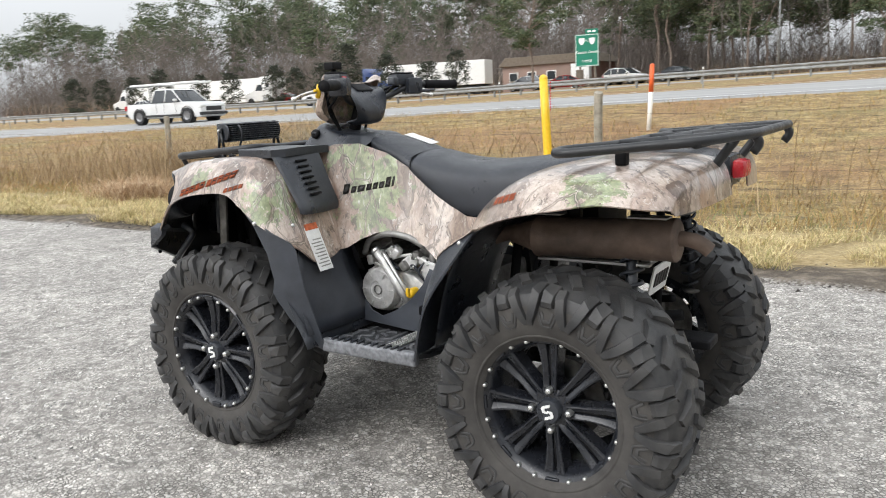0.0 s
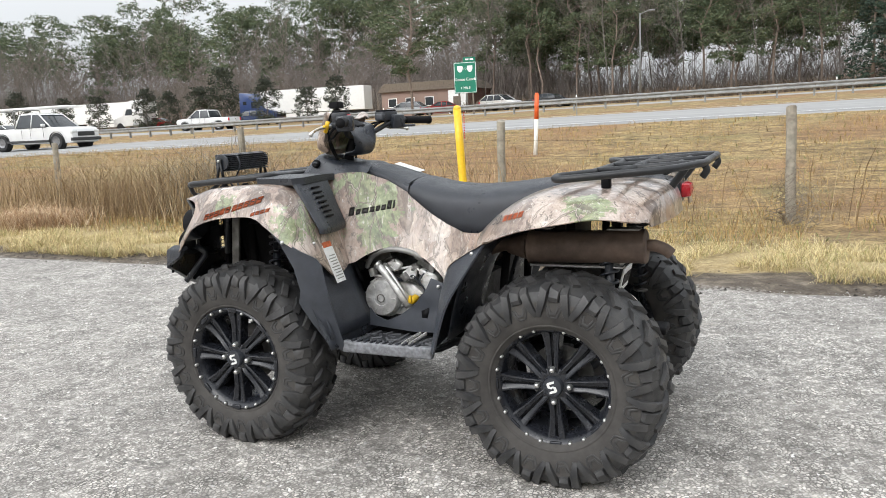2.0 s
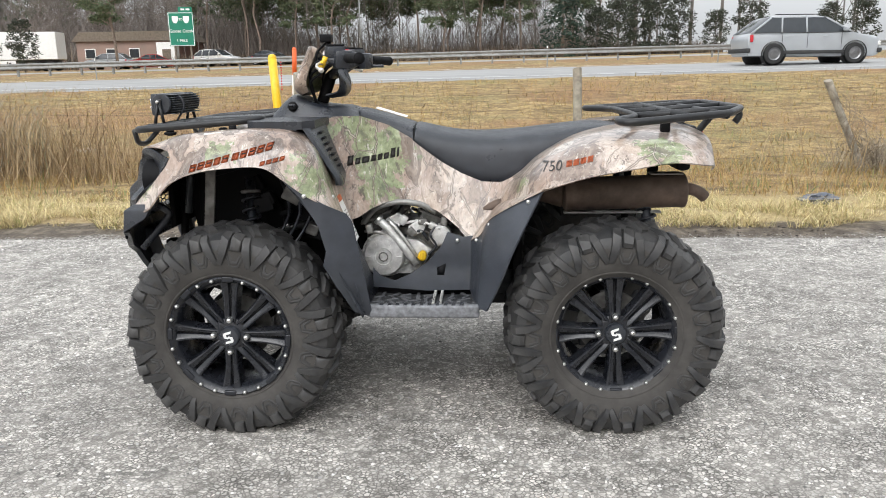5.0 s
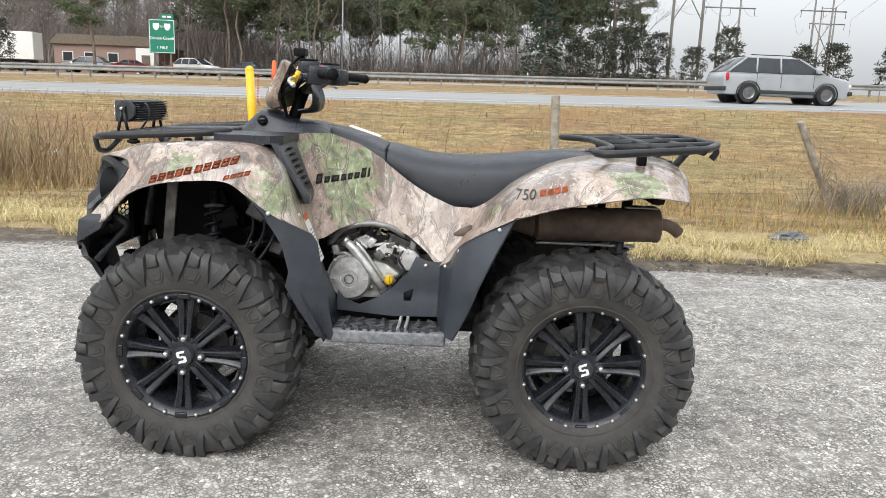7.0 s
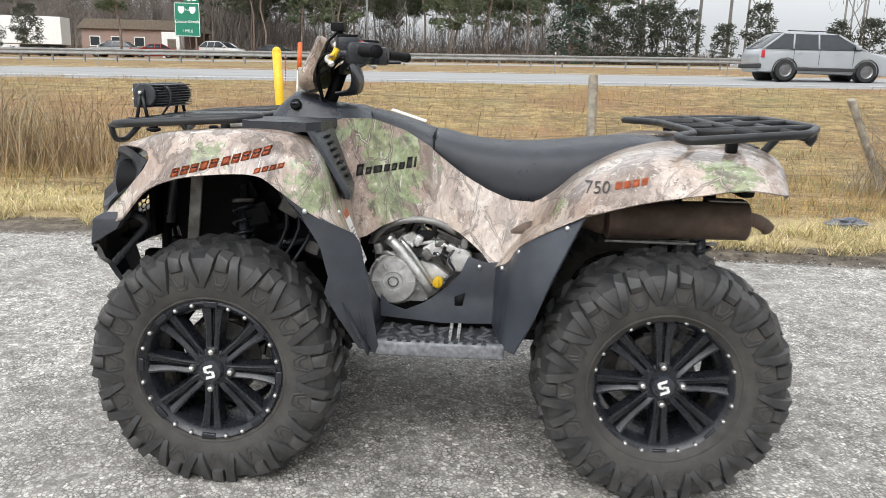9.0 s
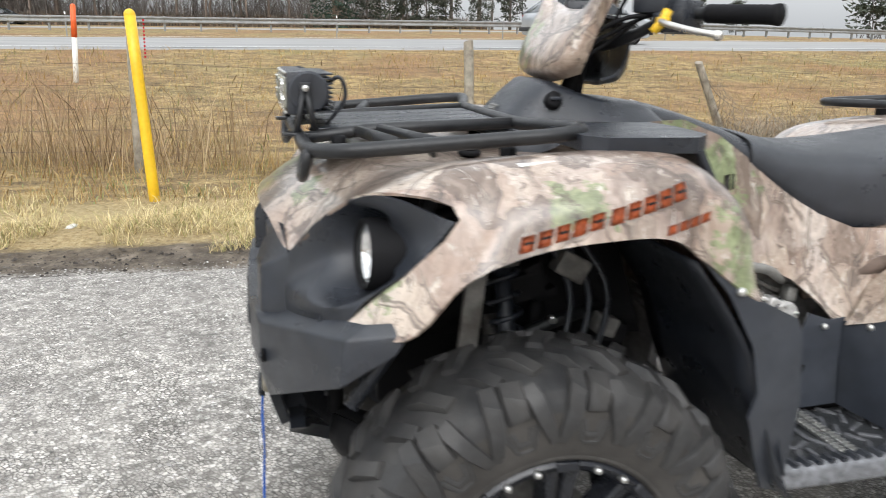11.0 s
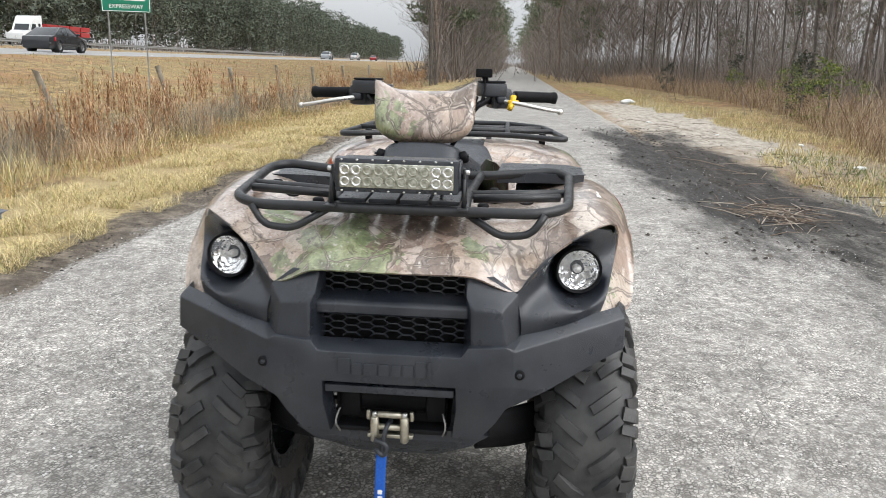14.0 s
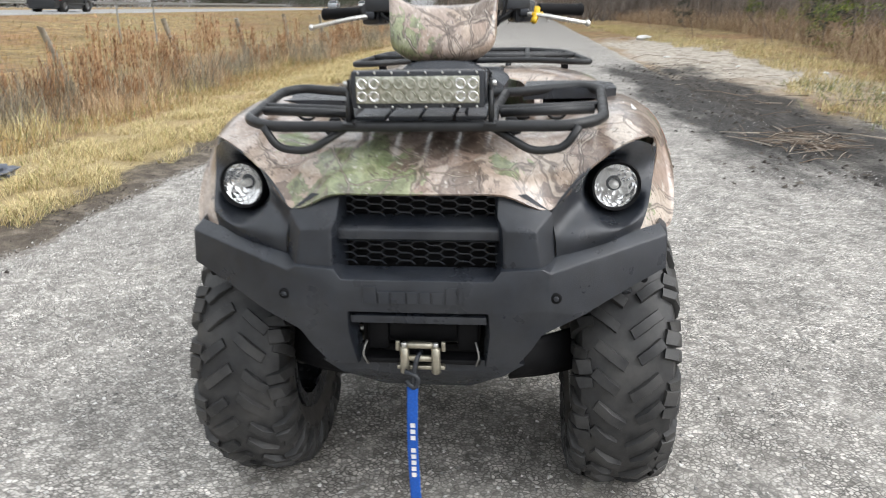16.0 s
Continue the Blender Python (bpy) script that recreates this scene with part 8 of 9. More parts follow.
vehicle("pickup_truck", "pickup", "white", -34.5, 25.6, yaw_hw(-1), "white pickup truck with a pipe rack on the motorway", "motorway traffic", True)
vehicle("suv", "suv", "silver", 12.0, 27.5, yaw_hw(-1), "silver-grey sport utility car on the motorway", "motorway traffic")
vehicle("sedan", "sedan", "black", 44.0, 28.0, yaw_hw(-1), "black saloon car on the motorway", "motorway traffic")
vehicle("sedan", "sedan", "silver", 150.0, 36.5, yaw_hw(-1), "distant silver saloon car on the motorway", "motorway traffic")
vehicle("suv", "suv", "white", 190.0, 39.0, yaw_hw(-1), "distant white car on the motorway", "motorway traffic")
vehicle("sedan", "sedan", "red", 235.0, 42.5, yaw_hw(-1), "distant red car on the motorway", "motorway traffic")
vehicle("pickup_truck", "pickup", "white", -48.0, 54.0, yaw_hw(1), "white pickup truck on the far carriageway", "motorway traffic")
vehicle("sedan", "sedan", "white", -75.0, 53.0, yaw_hw(1), "white saloon car on the far carriageway", "motorway traffic")
vehicle("sedan", "sedan", "red", -36.0, 80.0, 20, "red car parked by the brick building", "parked cars")
vehicle("suv", "suv", "silver", -41.0, 81.0, 0, "silver car parked by the brick building", "parked cars")
vehicle("suv", "suv", "white", -28.0, 78.0, 160, "white car parked on the grass beyond the motorway", "parked cars")
vehicle("sedan", "sedan", "black", -22.5, 79.0, 170, "black car parked on the grass beyond the motorway", "parked cars")
vehicle("sedan", "sedan", "red", -72.0, 72.0, 10, "red car parked among the lorries", "parked cars")
vehicle("suv", "suv", "blue", -58.0, 73.0, 10, "blue car parked among the lorries", "parked cars")


def lorry(x, y, turn, colour, trailer=True, cab=True, label="white articulated lorry parked beyond the motorway", load=None):
    t = thing("lorry", label, "lorry", "lorries beyond the motorway", (x, y, ground_z(x, y)), turn)
    if trailer:
        part("box_body" if load is None else "deck", boxed((5.5, 0, 2.55 if load is None else 1.25), (13.5, 2.5, 2.75 if load is None else 0.25), 0.05), SIGN_WHITE if load is None else CAR_TRIM, t, smooth=False)
        part("chassis_rail", boxed((5.5, 0, 1.02), (13.0, 0.9, 0.22), 0.02), CAR_TRIM, t, smooth=False)
        part("side_skirt", boxed((5.0, -1.2, 0.85), (6.0, 0.05, 0.5)), SIGN_WHITE if load is None else CAR_TRIM, t, smooth=False)
        if load:
            for i in range(4):
                for j in range(2):
                    part("load_bundle", boxed((0.6 + i * 3.1, 0, 1.75 + j * 0.75), (2.8, 2.3, 0.65), 0.03), PAINTS["red"], t, "red bundled load", smooth=False)
    axs = ([10.0, 11.3] if trailer else []) + ([-5.6, -2.2, -0.9] if cab else [])
    for ax in axs:
        for s in SIDES:
            part("wheel", lathe([(0.28, s * 0.95), (0.50, s * 0.95), (0.52, s * 1.0), (0.52, s * 1.2), (0.49, s * 1.24), (0.28, s * 1.24), (0.0, s * 1.15)], 20, None, Matrix.Translation((ax, 0, 0.52))), CAR_TYRE, t, flat_angle=40)
    if cab:
        body = prism([(-6.6, 0.6), (-6.6, 1.5), (-5.0, 1.85), (-4.55, 2.75), (-3.9, 3.7), (-1.9, 3.85), (-1.9, 0.9), (-3.0, 0.6)], "y", -1.15, 1.15, 0.10)
        part("cab", body, PAINTS[colour], t, flat_angle=40)
        for s in SIDES:
            part("cab_window", prism([(-4.75, 1.95), (-4.35, 2.70), (-3.55, 2.70), (-3.55, 1.95)], "y", s * 1.153, s * 1.165), CAR_GLASS, t, smooth=False)
            part("sleeper_window", prism([(-2.9, 2.4), (-2.9, 2.8), (-2.4, 2.8), (-2.4, 2.4)], "y", s * 1.153, s * 1.165), CAR_GLASS, t, smooth=False)
            part("fuel_tank", cyl((-2.9, s * 1.0, 0.75), 0.32, 1.2, "x", 16, 0.03), GALV, t, flat_angle=40)
        part("windscreen", loft([[(-4.98, -0.95, 1.92), (-4.98, 0.95, 1.92)], [(-4.60, -0.88, 2.68), (-4.60, 0.88, 2.68)]], 1, 1, 0.01, None, True), CAR_GLASS, t, smooth=False)
    return t


lorry(-56.5, 76.0, 8, "white", True, False, "white box trailer parked beyond the motorway")
lorry(-70.0, 71.0, 4, "white", False, True, "white lorry tractor parked beyond the motorway")
lorry(-62.0, 74.5, 186, "blue", False, True, "blue lorry tractor parked beyond the motorway")
lorry(-92.0, 78.0, 6, "white")
lorry(-112.0, 80.0, 6, "white")
lorry(98.0, 62.5, yaw_hw(1), "white", True, True, "flatbed lorry with a red load on the far carriageway", True)

# brick building beyond the motorway
BRICK = Mat("far_red_brick", 0.9)
bt = BRICK.t.nodes.new("ShaderNodeTexBrick")
bt.inputs["Scale"].default_value = 5.0
bt.inputs["Color1"].default_value, bt.inputs["Color2"].default_value, bt.inputs["Mortar"].default_value = (0.26, 0.10, 0.075, 1), (0.20, 0.085, 0.065, 1), (0.32, 0.27, 0.23, 1)
BRICK.link(BRICK.co, bt.inputs["Vector"])
BRICK.color(BRICK.mix(0.4, bt.outputs["Color"], BRICK.ramp(BRICK.noise(0.8, 4), [(0.3, (0.16, 0.07, 0.055)), (0.7, (0.30, 0.13, 0.10))])))
house = thing("brick_building", "low red-brick building with a dark roof beyond the motorway", "building", "", (-42.5, 93.0, ground_z(-42.5, 93)), 0)
part("wall", boxed((0, 0, 1.6), (12.5, 8, 3.4), 0.02), BRICK.m, house, smooth=False)
part("roof", prism([(-6.7, 3.2), (-5.6, 4.3), (5.6, 4.3), (6.7, 3.2)], "y", -4.4, 4.4, 0.05), TIMBER, house, "dark shallow roof", smooth=False)
part("porch", boxed((5.0, -4.3, 1.5), (2.4, 0.9, 3.0), 0.02), SIGN_WHITE, house, "white doorway", smooth=False)
part("door", boxed((5.0, -4.78, 1.15), (1.0, 0.06, 2.1), 0.01), TIMBER, house, smooth=False)
for x in (-4.6, -2.0, 0.8):
    w = part("window", boxed((x, -4.02, 1.8), (1.3, 0.10, 1.2), 0.01), SIGN_WHITE, house, smooth=False)
    part("pane", boxed((x, -4.08, 1.8), (1.1, 0.04, 1.0)), CAR_GLASS, w, smooth=False)

# power-line frames to the right of the woods
PYLON = worn("weathered_pylon_steel", (0.20, 0.19, 0.18), 0.7, 0.3, 0.2, 1, 0.0)


def pylon(x, y, h, gap, turn=0):
    p = thing("pylon", "tall H-frame power line pylon", "pylon", "pylons", (x, y, ground_z(x, y)), turn)
    for s in SIDES:
        part("mast", tube([(s * gap / 2, 0, -1), (s * gap / 2, 0, h)], 0.32, 8, r_end=0.20), PYLON, p)
        part("brace", tube([(-s * gap / 2, 0, h * 0.42), (s * gap / 2, 0, h * 0.72)], 0.09, 6), PYLON, p)
    part("cross_arm", tube([(-gap * 1.3, 0, h * 0.82), (gap * 1.3, 0, h * 0.82)], 0.16, 6), PYLON, p)
    part("top_arm", tube([(-gap / 2, 0, h * 0.985), (gap / 2, 0, h * 0.985)], 0.10, 6), PYLON, p)
    for q in (-1.25, 0, 1.25):
        part("insulator", tube([(q * gap, 0, h * 0.82), (q * gap, 0, h * 0.82 - 1.6)], 0.08, 6), PYLON, p)
    return p


pylon(38.6, 140, 29, 5.2)
pylon(62, 190, 25, 4.6)
pylon(84, 190, 25, 4.2)
pylon(105, 235, 27, 4.0)
wires = thing("power_lines", "thin power lines hanging between the pylons", "power line")
for q in (-6.7, 0.0, 6.7):
    for ax, ay, az, bx, by, bz in ((38.6 + q, 140, 24.5, 62 + q, 190, 22), (38.6 + q, 140, 24.5, -60 + q, 40, 62), (84 + q, 190, 22, 105 + q, 235, 24), (84 + q, 190, 22, 60 + q, 60, 48)):
        pts = [Vector((ax, ay, az)).lerp(Vector((bx, by, bz)), i / 14) - Vector((0, 0, 3.0 * math.sin(math.pi * i / 14))) for i in range(15)]
        part("line", tube(pts, 0.03, 4), PYLON, wires)
lp = thing("lamp_post", "thin grey street lamp beyond the motorway", "lamp post", "", (-12.5, 76, ground_z(-12.5, 76)))
part("pole", tube([(0, 0, -0.5), (0, 0, 8.5)], 0.09, 8, r_end=0.06), GALV, lp)
part("arm", tube([(0, 0, 8.4), (0.9, 0, 8.7)], 0.05, 6), GALV, lp)
part("lantern", boxed((1.1, 0, 8.68), (0.6, 0.25, 0.14), 0.04), GALV, lp)

# ---------------------------------------------------------------- trees
# the dark stem colour stands for shade on the floor under the pines
blades("wood_floor_brush", 12000, lambda rg: (rg.uniform(-36, 26), rg.uniform(83, 100), 1.0), (0.4, 1.8), (0.02, 0.06), (0.1, 0.9), TANGLE, "brown brush under the far pines, coloured dark for the shaded floor", 29)
blades("lorry_yard_brush", 9000, lambda rg: (rg.uniform(-190, -36), rg.uniform(96, 112), 1.0), (0.6, 4.0), (0.03, 0.08), (0.1, 0.9), TANGLE, "brown brush before the grey wood", 30)
BARK_PINE = worn("pine_bark", (0.21, 0.165, 0.135), 0.95, 0, 0.4, 3, 0.6, 20)
BARK_GREY = worn("grey_bark", (0.135, 0.118, 0.105), 0.95, 0, 0.35, 3, 0.6, 20)
TWIGS = blades_material("bare_twigs", [(0.0, (0.13, 0.108, 0.094)), (0.5, (0.205, 0.174, 0.152)), (1.0, (0.29, 0.255, 0.226))])
# both needle colours are lightened, the far one most: distance haze painted in
NEEDLES = blades_material("pine_needles", [(0.0, (0.055, 0.078, 0.042)), (0.5, (0.100, 0.132, 0.068)), (0.85, (0.150, 0.180, 0.094)), (1.0, (0.20, 0.205, 0.115))])
HAZED_NEEDLES = blades_material("far_pine_needles", [(0.0, (0.070, 0.086, 0.060)), (0.6, (0.092, 0.110, 0.078)), (1.0, (0.118, 0.132, 0.096))])
DARK_LEAF = blades_material("dark_evergreen_leaves", [(0.0, (0.026, 0.032, 0.022)), (0.6, (0.046, 0.054, 0.034)), (1.0, (0.075, 0.08, 0.05))])
SPRUCE_LEAF = blades_material("spruce_needles", [(0.0, (0.018, 0.036, 0.026)), (0.6, (0.035, 0.062, 0.042)), (1.0, (0.06, 0.09, 0.06))])
LIVE_LEAF = blades_material("yellow_green_leaves", [(0.0, (0.06, 0.10, 0.02)), (0.6, (0.16, 0.21, 0.04)), (1.0, (0.30, 0.32, 0.07))])


def clump(v, f, c, r, n, size, rg, flat=0.7):
    for _ in range(n):
        d = Vector((rg.gauss(0, 1), rg.gauss(0, 1), rg.gauss(0, 1) * flat))
        d = d.normalized() * r * (rg.random() ** 0.45)
        p = c + Vector((d.x, d.y, d.z * flat))
        a = Vector((rg.gauss(0, 1), rg.gauss(0, 1), rg.gauss(0, 0.6) + 0.3)).normalized() * size * rg.uniform(0.6, 1.3)
        b = a.orthogonal().normalized() * size * rg.uniform(0.16, 0.34)
        b.rotate(Matrix.Rotation(rg.uniform(0, 6.28), 3, a))
        i = len(v)
        v += [p - b, p + b, p + a]
        f.append((i, i + 1, i + 2))


def pine(seed, h, low=0.42, wide=3.2, dense=1.0):
    rg = random.Random(seed)
    t = thing("pine_tree", "tall pine tree with a bare lower trunk and dark ragged crown", "tree", "pines")
    bend = [Vector((rg.uniform(-0.25, 0.25) * k, rg.uniform(-0.25, 0.25) * k, h * k / 7 - (0.6 if k == 0 else 0))) for k in range(8)]
    bm = tube(bend, 0.15, 8, r_end=0.03)
    v, f = [], []
    limbs = int(34 * dense)
    for i in range(limbs):
        q = low + (0.99 - low) * (i + rg.random()) / limbs
        k = q * 7
        j = min(6, int(k))
        p = bend[j].lerp(bend[j + 1], k - j)
        env = wide * (0.45 + 0.9 * math.sin(math.pi * min(1, (q - low) / (1 - low) * 0.8 + 0.12))) * (1.0 if q < 0.85 else (1.05 - q) * 5)
        ln = max(0.5, env * rg.uniform(0.45, 1.0))
        a = rg.uniform(0, 2 * math.pi)
        tip = p + Vector((math.cos(a) * ln, math.sin(a) * ln, ln * rg.uniform(-0.05, 0.45)))
        mid = p.lerp(tip, 0.5) + Vector((0, 0, 0.12 * ln))
        tube([p, mid, tip], 0.05, 4, bm=bm, caps=False, r_end=0.015)
        for m in range(2 + int(ln)):
            c = p.lerp(tip, rg.uniform(0.45, 1.05)) + Vector((rg.gauss(0, 0.25), rg.gauss(0, 0.25), rg.gauss(0, 0.2) + 0.1))
            clump(v, f, c, rg.uniform(0.45, 0.85), 44, 0.29, rg, 0.62)
    part("trunk", bm, BARK_PINE, t)
    raw("crown", v, f, NEEDLES, t)
    return t


def bare(seed, h, spread=1.0, lowest=0.28, ivy=False):
    rg = random.Random(seed)
    t = thing("bare_tree", "leafless grey-brown tree with fine twigs" if not ivy else "leafless tree with evergreen ivy on its trunk", "tree", "bare trees")
    bm = bmesh.new()
    v, f = [], []

    def twig(p, d, ln, w):
        i = len(v)
        s = d.orthogonal().normalized()
        s.rotate(Matrix.Rotation(rg.uniform(0, 6.28), 3, d))
        v.extend([p - s * w, p + s * w, p + d * ln])
        f.append((i, i + 1, i + 2))

    def grow(p, d, ln, r, level):
        n = 6 if level == 0 else 4
        pts = [p]
        q, dd = p.copy(), d.copy()
        for _ in range(n):
            dd = (dd + Vector((rg.gauss(0, 0.12), rg.gauss(0, 0.12), 0.05 + rg.gauss(0, 0.08)))).normalized() if level else (dd + Vector((rg.gauss(0, 0.04), rg.gauss(0, 0.04), 0.05))).normalized()
            q = q + dd * ln / n
            pts.append(q.copy())
        if level < 3:
            tube(pts, r, 6 if level == 0 else 4 if level == 1 else 3, bm=bm, caps=False, r_end=r * (0.35 if level == 0 else 0.4))
        else:
            twig(p, d, ln, r)
        if level == 4:
            return
        kids = (11, 6, 5, 4)[level]
        for k in range(kids):
            u = (lowest + (1 - lowest) * (k + rg.random()) / kids) if level == 0 else 0.25 + 0.75 * (k + rg.random()) / kids
            x = min(n - 1e-3, u * n)
            j = int(x)
            b = pts[j].lerp(pts[j + 1], x - j) if level < 3 else p + d * ln * u
            base = (pts[j + 1] - pts[j]).normalized() if level < 3 else d
            side = base.orthogonal().normalized()
            side.rotate(Matrix.Rotation(rg.uniform(0, 6.28), 3, base))
            nd = (base * rg.uniform(0.55, 1.0) + side * spread * rg.uniform(0.5, 0.95) + Vector((0, 0, 0.25))).normalized()
            grow(b, nd, ln * ((0.42, 0.52, 0.55, 0.6)[level]) * rg.uniform(0.65, 1.15) * (1.1 - 0.45 * u if level == 0 else 1), (r * 0.42 * (1.1 - 0.6 * u) if level == 0 else r * 0.45) if level < 2 else (0.012, 0.009)[level - 2], level + 1)

    grow(Vector((0, 0, -0.4)), Vector((rg.gauss(0, 0.03), rg.gauss(0, 0.03), 1)).normalized(), h, 0.0045 * h + 0.012, 0)
    part("trunk", bm, BARK_GREY, t)
    raw("twig_crown", v, f, TWIGS, t)
    if ivy:
        v2, f2 = [], []
        for i in range(12):
            clump(v2, f2, Vector((rg.gauss(0, 0.08), rg.gauss(0, 0.08), 0.5 + i * 0.4 * h / 12)), 0.26, 40, 0.09, rg, 1.0)
        raw("ivy", v2, f2, DARK_LEAF, t)
    return t


def bush(seed, h, w, material, name="evergreen_tree", label="dark rounded evergreen tree", n=60, size=0.30, stem=0.18):
    rg = random.Random(seed)
    t = thing(name, label, "tree" if h > 2.5 else "shrub", "evergreens")
    bm = tube([(0, 0, -0.3), (rg.gauss(0, 0.05), 0, h * 0.4), (0, rg.gauss(0, 0.05), h * 0.85)], 0.03 * h * 0.6 + 0.01, 6, r_end=0.01)
    v, f = [], []
    for i in range(n):
        q = stem + (1 - stem) * rg.random() ** 0.8
        env = w * math.sqrt(max(0.02, 1 - ((q - 0.45) / 0.58) ** 2))
        a = rg.uniform(0, 2 * math.pi)
        rr = env * rg.uniform(0.35, 1.0)
        c = Vector((math.cos(a) * rr, math.sin(a) * rr, q * h + rg.gauss(0, 0.1)))
        if i % 4 == 0:
            tube([(0, 0, q * h * 0.75), c * 0.6 + Vector((0, 0, q * h * 0.35)), c], 0.012 * h * 0.5, 3, bm=bm, caps=False)
        clump(v, f, c, w * 0.28, 30, size, rg, 0.85)
    part("trunk", bm, BARK_GREY, t)
    raw("crown", v, f, material, t)
    return t


def spruce(seed, h, w):
    rg = random.Random(seed)
    t = thing("spruce_tree", "dense dark blue-green conical spruce", "tree", "evergreens")
    bm = tube([(0, 0, -0.4), (0, 0, h)], 0.2, 8, r_end=0.02)
    v, f = [], []
    for i in range(150):
        q = (i + rg.random()) / 150
        ln = w * (1 - q) ** 0.85 * rg.uniform(0.7, 1.0) + 0.1
        a = rg.uniform(0, 2 * math.pi)
        p = Vector((0, 0, 0.4 + q * h))
        tip = p + Vector((math.cos(a) * ln, math.sin(a) * ln, -0.25 * ln))
        tube([p, tip], 0.03, 3, bm=bm, caps=False, r_end=0.01)
        for m in range(3):
            clump(v, f, p.lerp(tip, 0.35 + 0.32 * m), 0.35, 10, 0.35, rg, 0.5)
    part("trunk", bm, BARK_PINE, t)
    raw("crown", v, f, SPRUCE_LEAF, t)
    return t


def far_wood(name, label, spots, seed, pine_share, tall, twig=0.06, leaves=46, twigs=70, brush=0, low=0.3, lump=1.0, bh=1.0, needles=None):
    """A wood too deep to count: trunks, branches and needle clumps of many trees as one mesh each for wood and needles."""
    rg = random.Random(seed)
    wood, wf, leaf, lf = [], [], [], []

    def sliver(p, q, w):
        d = (q - p)
        s = d.cross(Vector((rg.gauss(0, 1), rg.gauss(0, 1), rg.gauss(0, 1)))).normalized() * w
        i = len(wood)
        wood.extend([p - s, p + s, q])
        wf.append((i, i + 1, i + 2))

    for x, y in spots:
        z = ground_z(x, y) - 0.3
        is_pine = rg.random() < pine_share
        h = rg.uniform(*tall) * (1.0 if is_pine else 0.78)
        top = Vector((x + rg.gauss(0, 0.03) * h, y + rg.gauss(0, 0.03) * h, z + h))
        foot = Vector((x, y, z))
        r = 0.0034 * h * rg.uniform(0.45, 1.2)
        i = len(wood)
        for p, rr in ((foot, r), (foot.lerp(top, 0.5) + Vector((rg.gauss(0, 0.02) * h, rg.gauss(0, 0.02) * h, 0)), r * 0.62), (top, 0.02)):
            wood.extend([p + Vector((rr * math.cos(a), rr * math.sin(a), 0)) for a in (0.3, 2.4, 4.5)])
        for b in (0, 3):
            for j in range(3):
                wf.append((i + b + j, i + b + (j + 1) % 3, i + b + 3 + (j + 1) % 3, i + b + 3 + j))
        if is_pine:
            lo = low + rg.uniform(-0.08, 0.25)
            for m in range(leaves):
                q = lo + (1 - lo) * rg.random() ** 0.9
                env = h * 0.17 * math.sqrt(max(0.04, 1 - ((q - lo) / (1 - lo) * 1.5 - 0.6) ** 2)) + 0.3
                a = rg.uniform(0, 6.283)
                c = foot.lerp(top, q) + Vector((math.cos(a), math.sin(a), 0.25)) * env * rg.uniform(0.2, 1.0)
                if m % 4 == 0:
                    sliver(foot.lerp(top, q - 0.03), c, 0.04)
                clump(leaf, lf, c, rg.uniform(0.7, 1.25) * lump, 17, 0.46 * lump, rg, 0.62)
        else:
            for m in range(max(4, twigs // 6)):
                q = rg.uniform(0.22, 1.0)
                p = foot.lerp(top, q)
                a = rg.uniform(0, 6.283)
                ln = h * rg.uniform(0.10, 0.30) * (1.25 - q)  + 0.5
                t = p + Vector((math.cos(a) * 0.75, math.sin(a) * 0.75, rg.uniform(0.4, 1.1))) * ln
                sliver(p, t, twig * 1.3)
                for w in range(6):
                    b = p.lerp(t, rg.uniform(0.25, 1.0))
                    sliver(b, b + Vector((rg.gauss(0, 0.5), rg.gauss(0, 0.5), rg.uniform(0.1, 0.9))) * ln * rg.uniform(0.3, 0.6), twig * 0.55)
        for m in range(brush):
            b = foot + Vector((rg.gauss(0, 2.2), rg.gauss(0, 1.5), 0.1))
            sliver(b, b + Vector((rg.gauss(0, 0.4), rg.gauss(0, 0.4), 1.0)) * rg.uniform(0.8, 3.6) * bh, twig * rg.uniform(0.6, 1.6))
    mass = tagged(raw(name, wood, wf, TWIGS), label, "woods", kind="stuff")
    if leaf:
        tagged(raw(name + "_needles", leaf, lf, needles or NEEDLES), "dark green needles of the " + label, "woods", kind="stuff")
    return mass


def plant(models, spots, seed, big=(0.85, 1.2)):
    """Set copies of a few trees out at places; the first uses are the models themselves."""
    rg = random.Random(seed)
    for i, (x, y) in enumerate(spots):
        k = rg.uniform(*big)
        m = pose(x, y, ground_z(x, y), 0, 0, rg.uniform(0, 360)) @ Matrix.Diagonal((k, k, k * rg.uniform(0.9, 1.1), 1))
        o = models[i % len(models)]
        if i < len(models):
            o.matrix_basis = m
        else:
            c = copy_thing(o, Matrix())
            c.matrix_basis = m


rt = random.Random(21)
pines = [pine(1, 19, 0.26, 3.6, 1.15), pine(2, 20, 0.34, 2.9, 1.1), pine(3, 17.5, 0.22, 3.2), pine(4, 21, 0.45, 2.8)]
big_pine = pine(9, 20, 0.20, 5.0, 2.5)
big_pine.matrix_basis = pose(-35.0, 70.5, ground_z(-35, 70.5))
pine_spots = [(-33, 90), (-29, 92), (-22, 88), (-16, 90), (-8, 90), (-1, 91), (4, 88), (10.5, 92), (17, 90), (19.5, 94)]
for i in range(16):
    pine_spots.append((rt.uniform(-28, 19), rt.uniform(84, 96)))
for i in range(7):      # wood behind the lorries
    pine_spots.append((rt.uniform(-150, -60), rt.uniform(118, 130)))
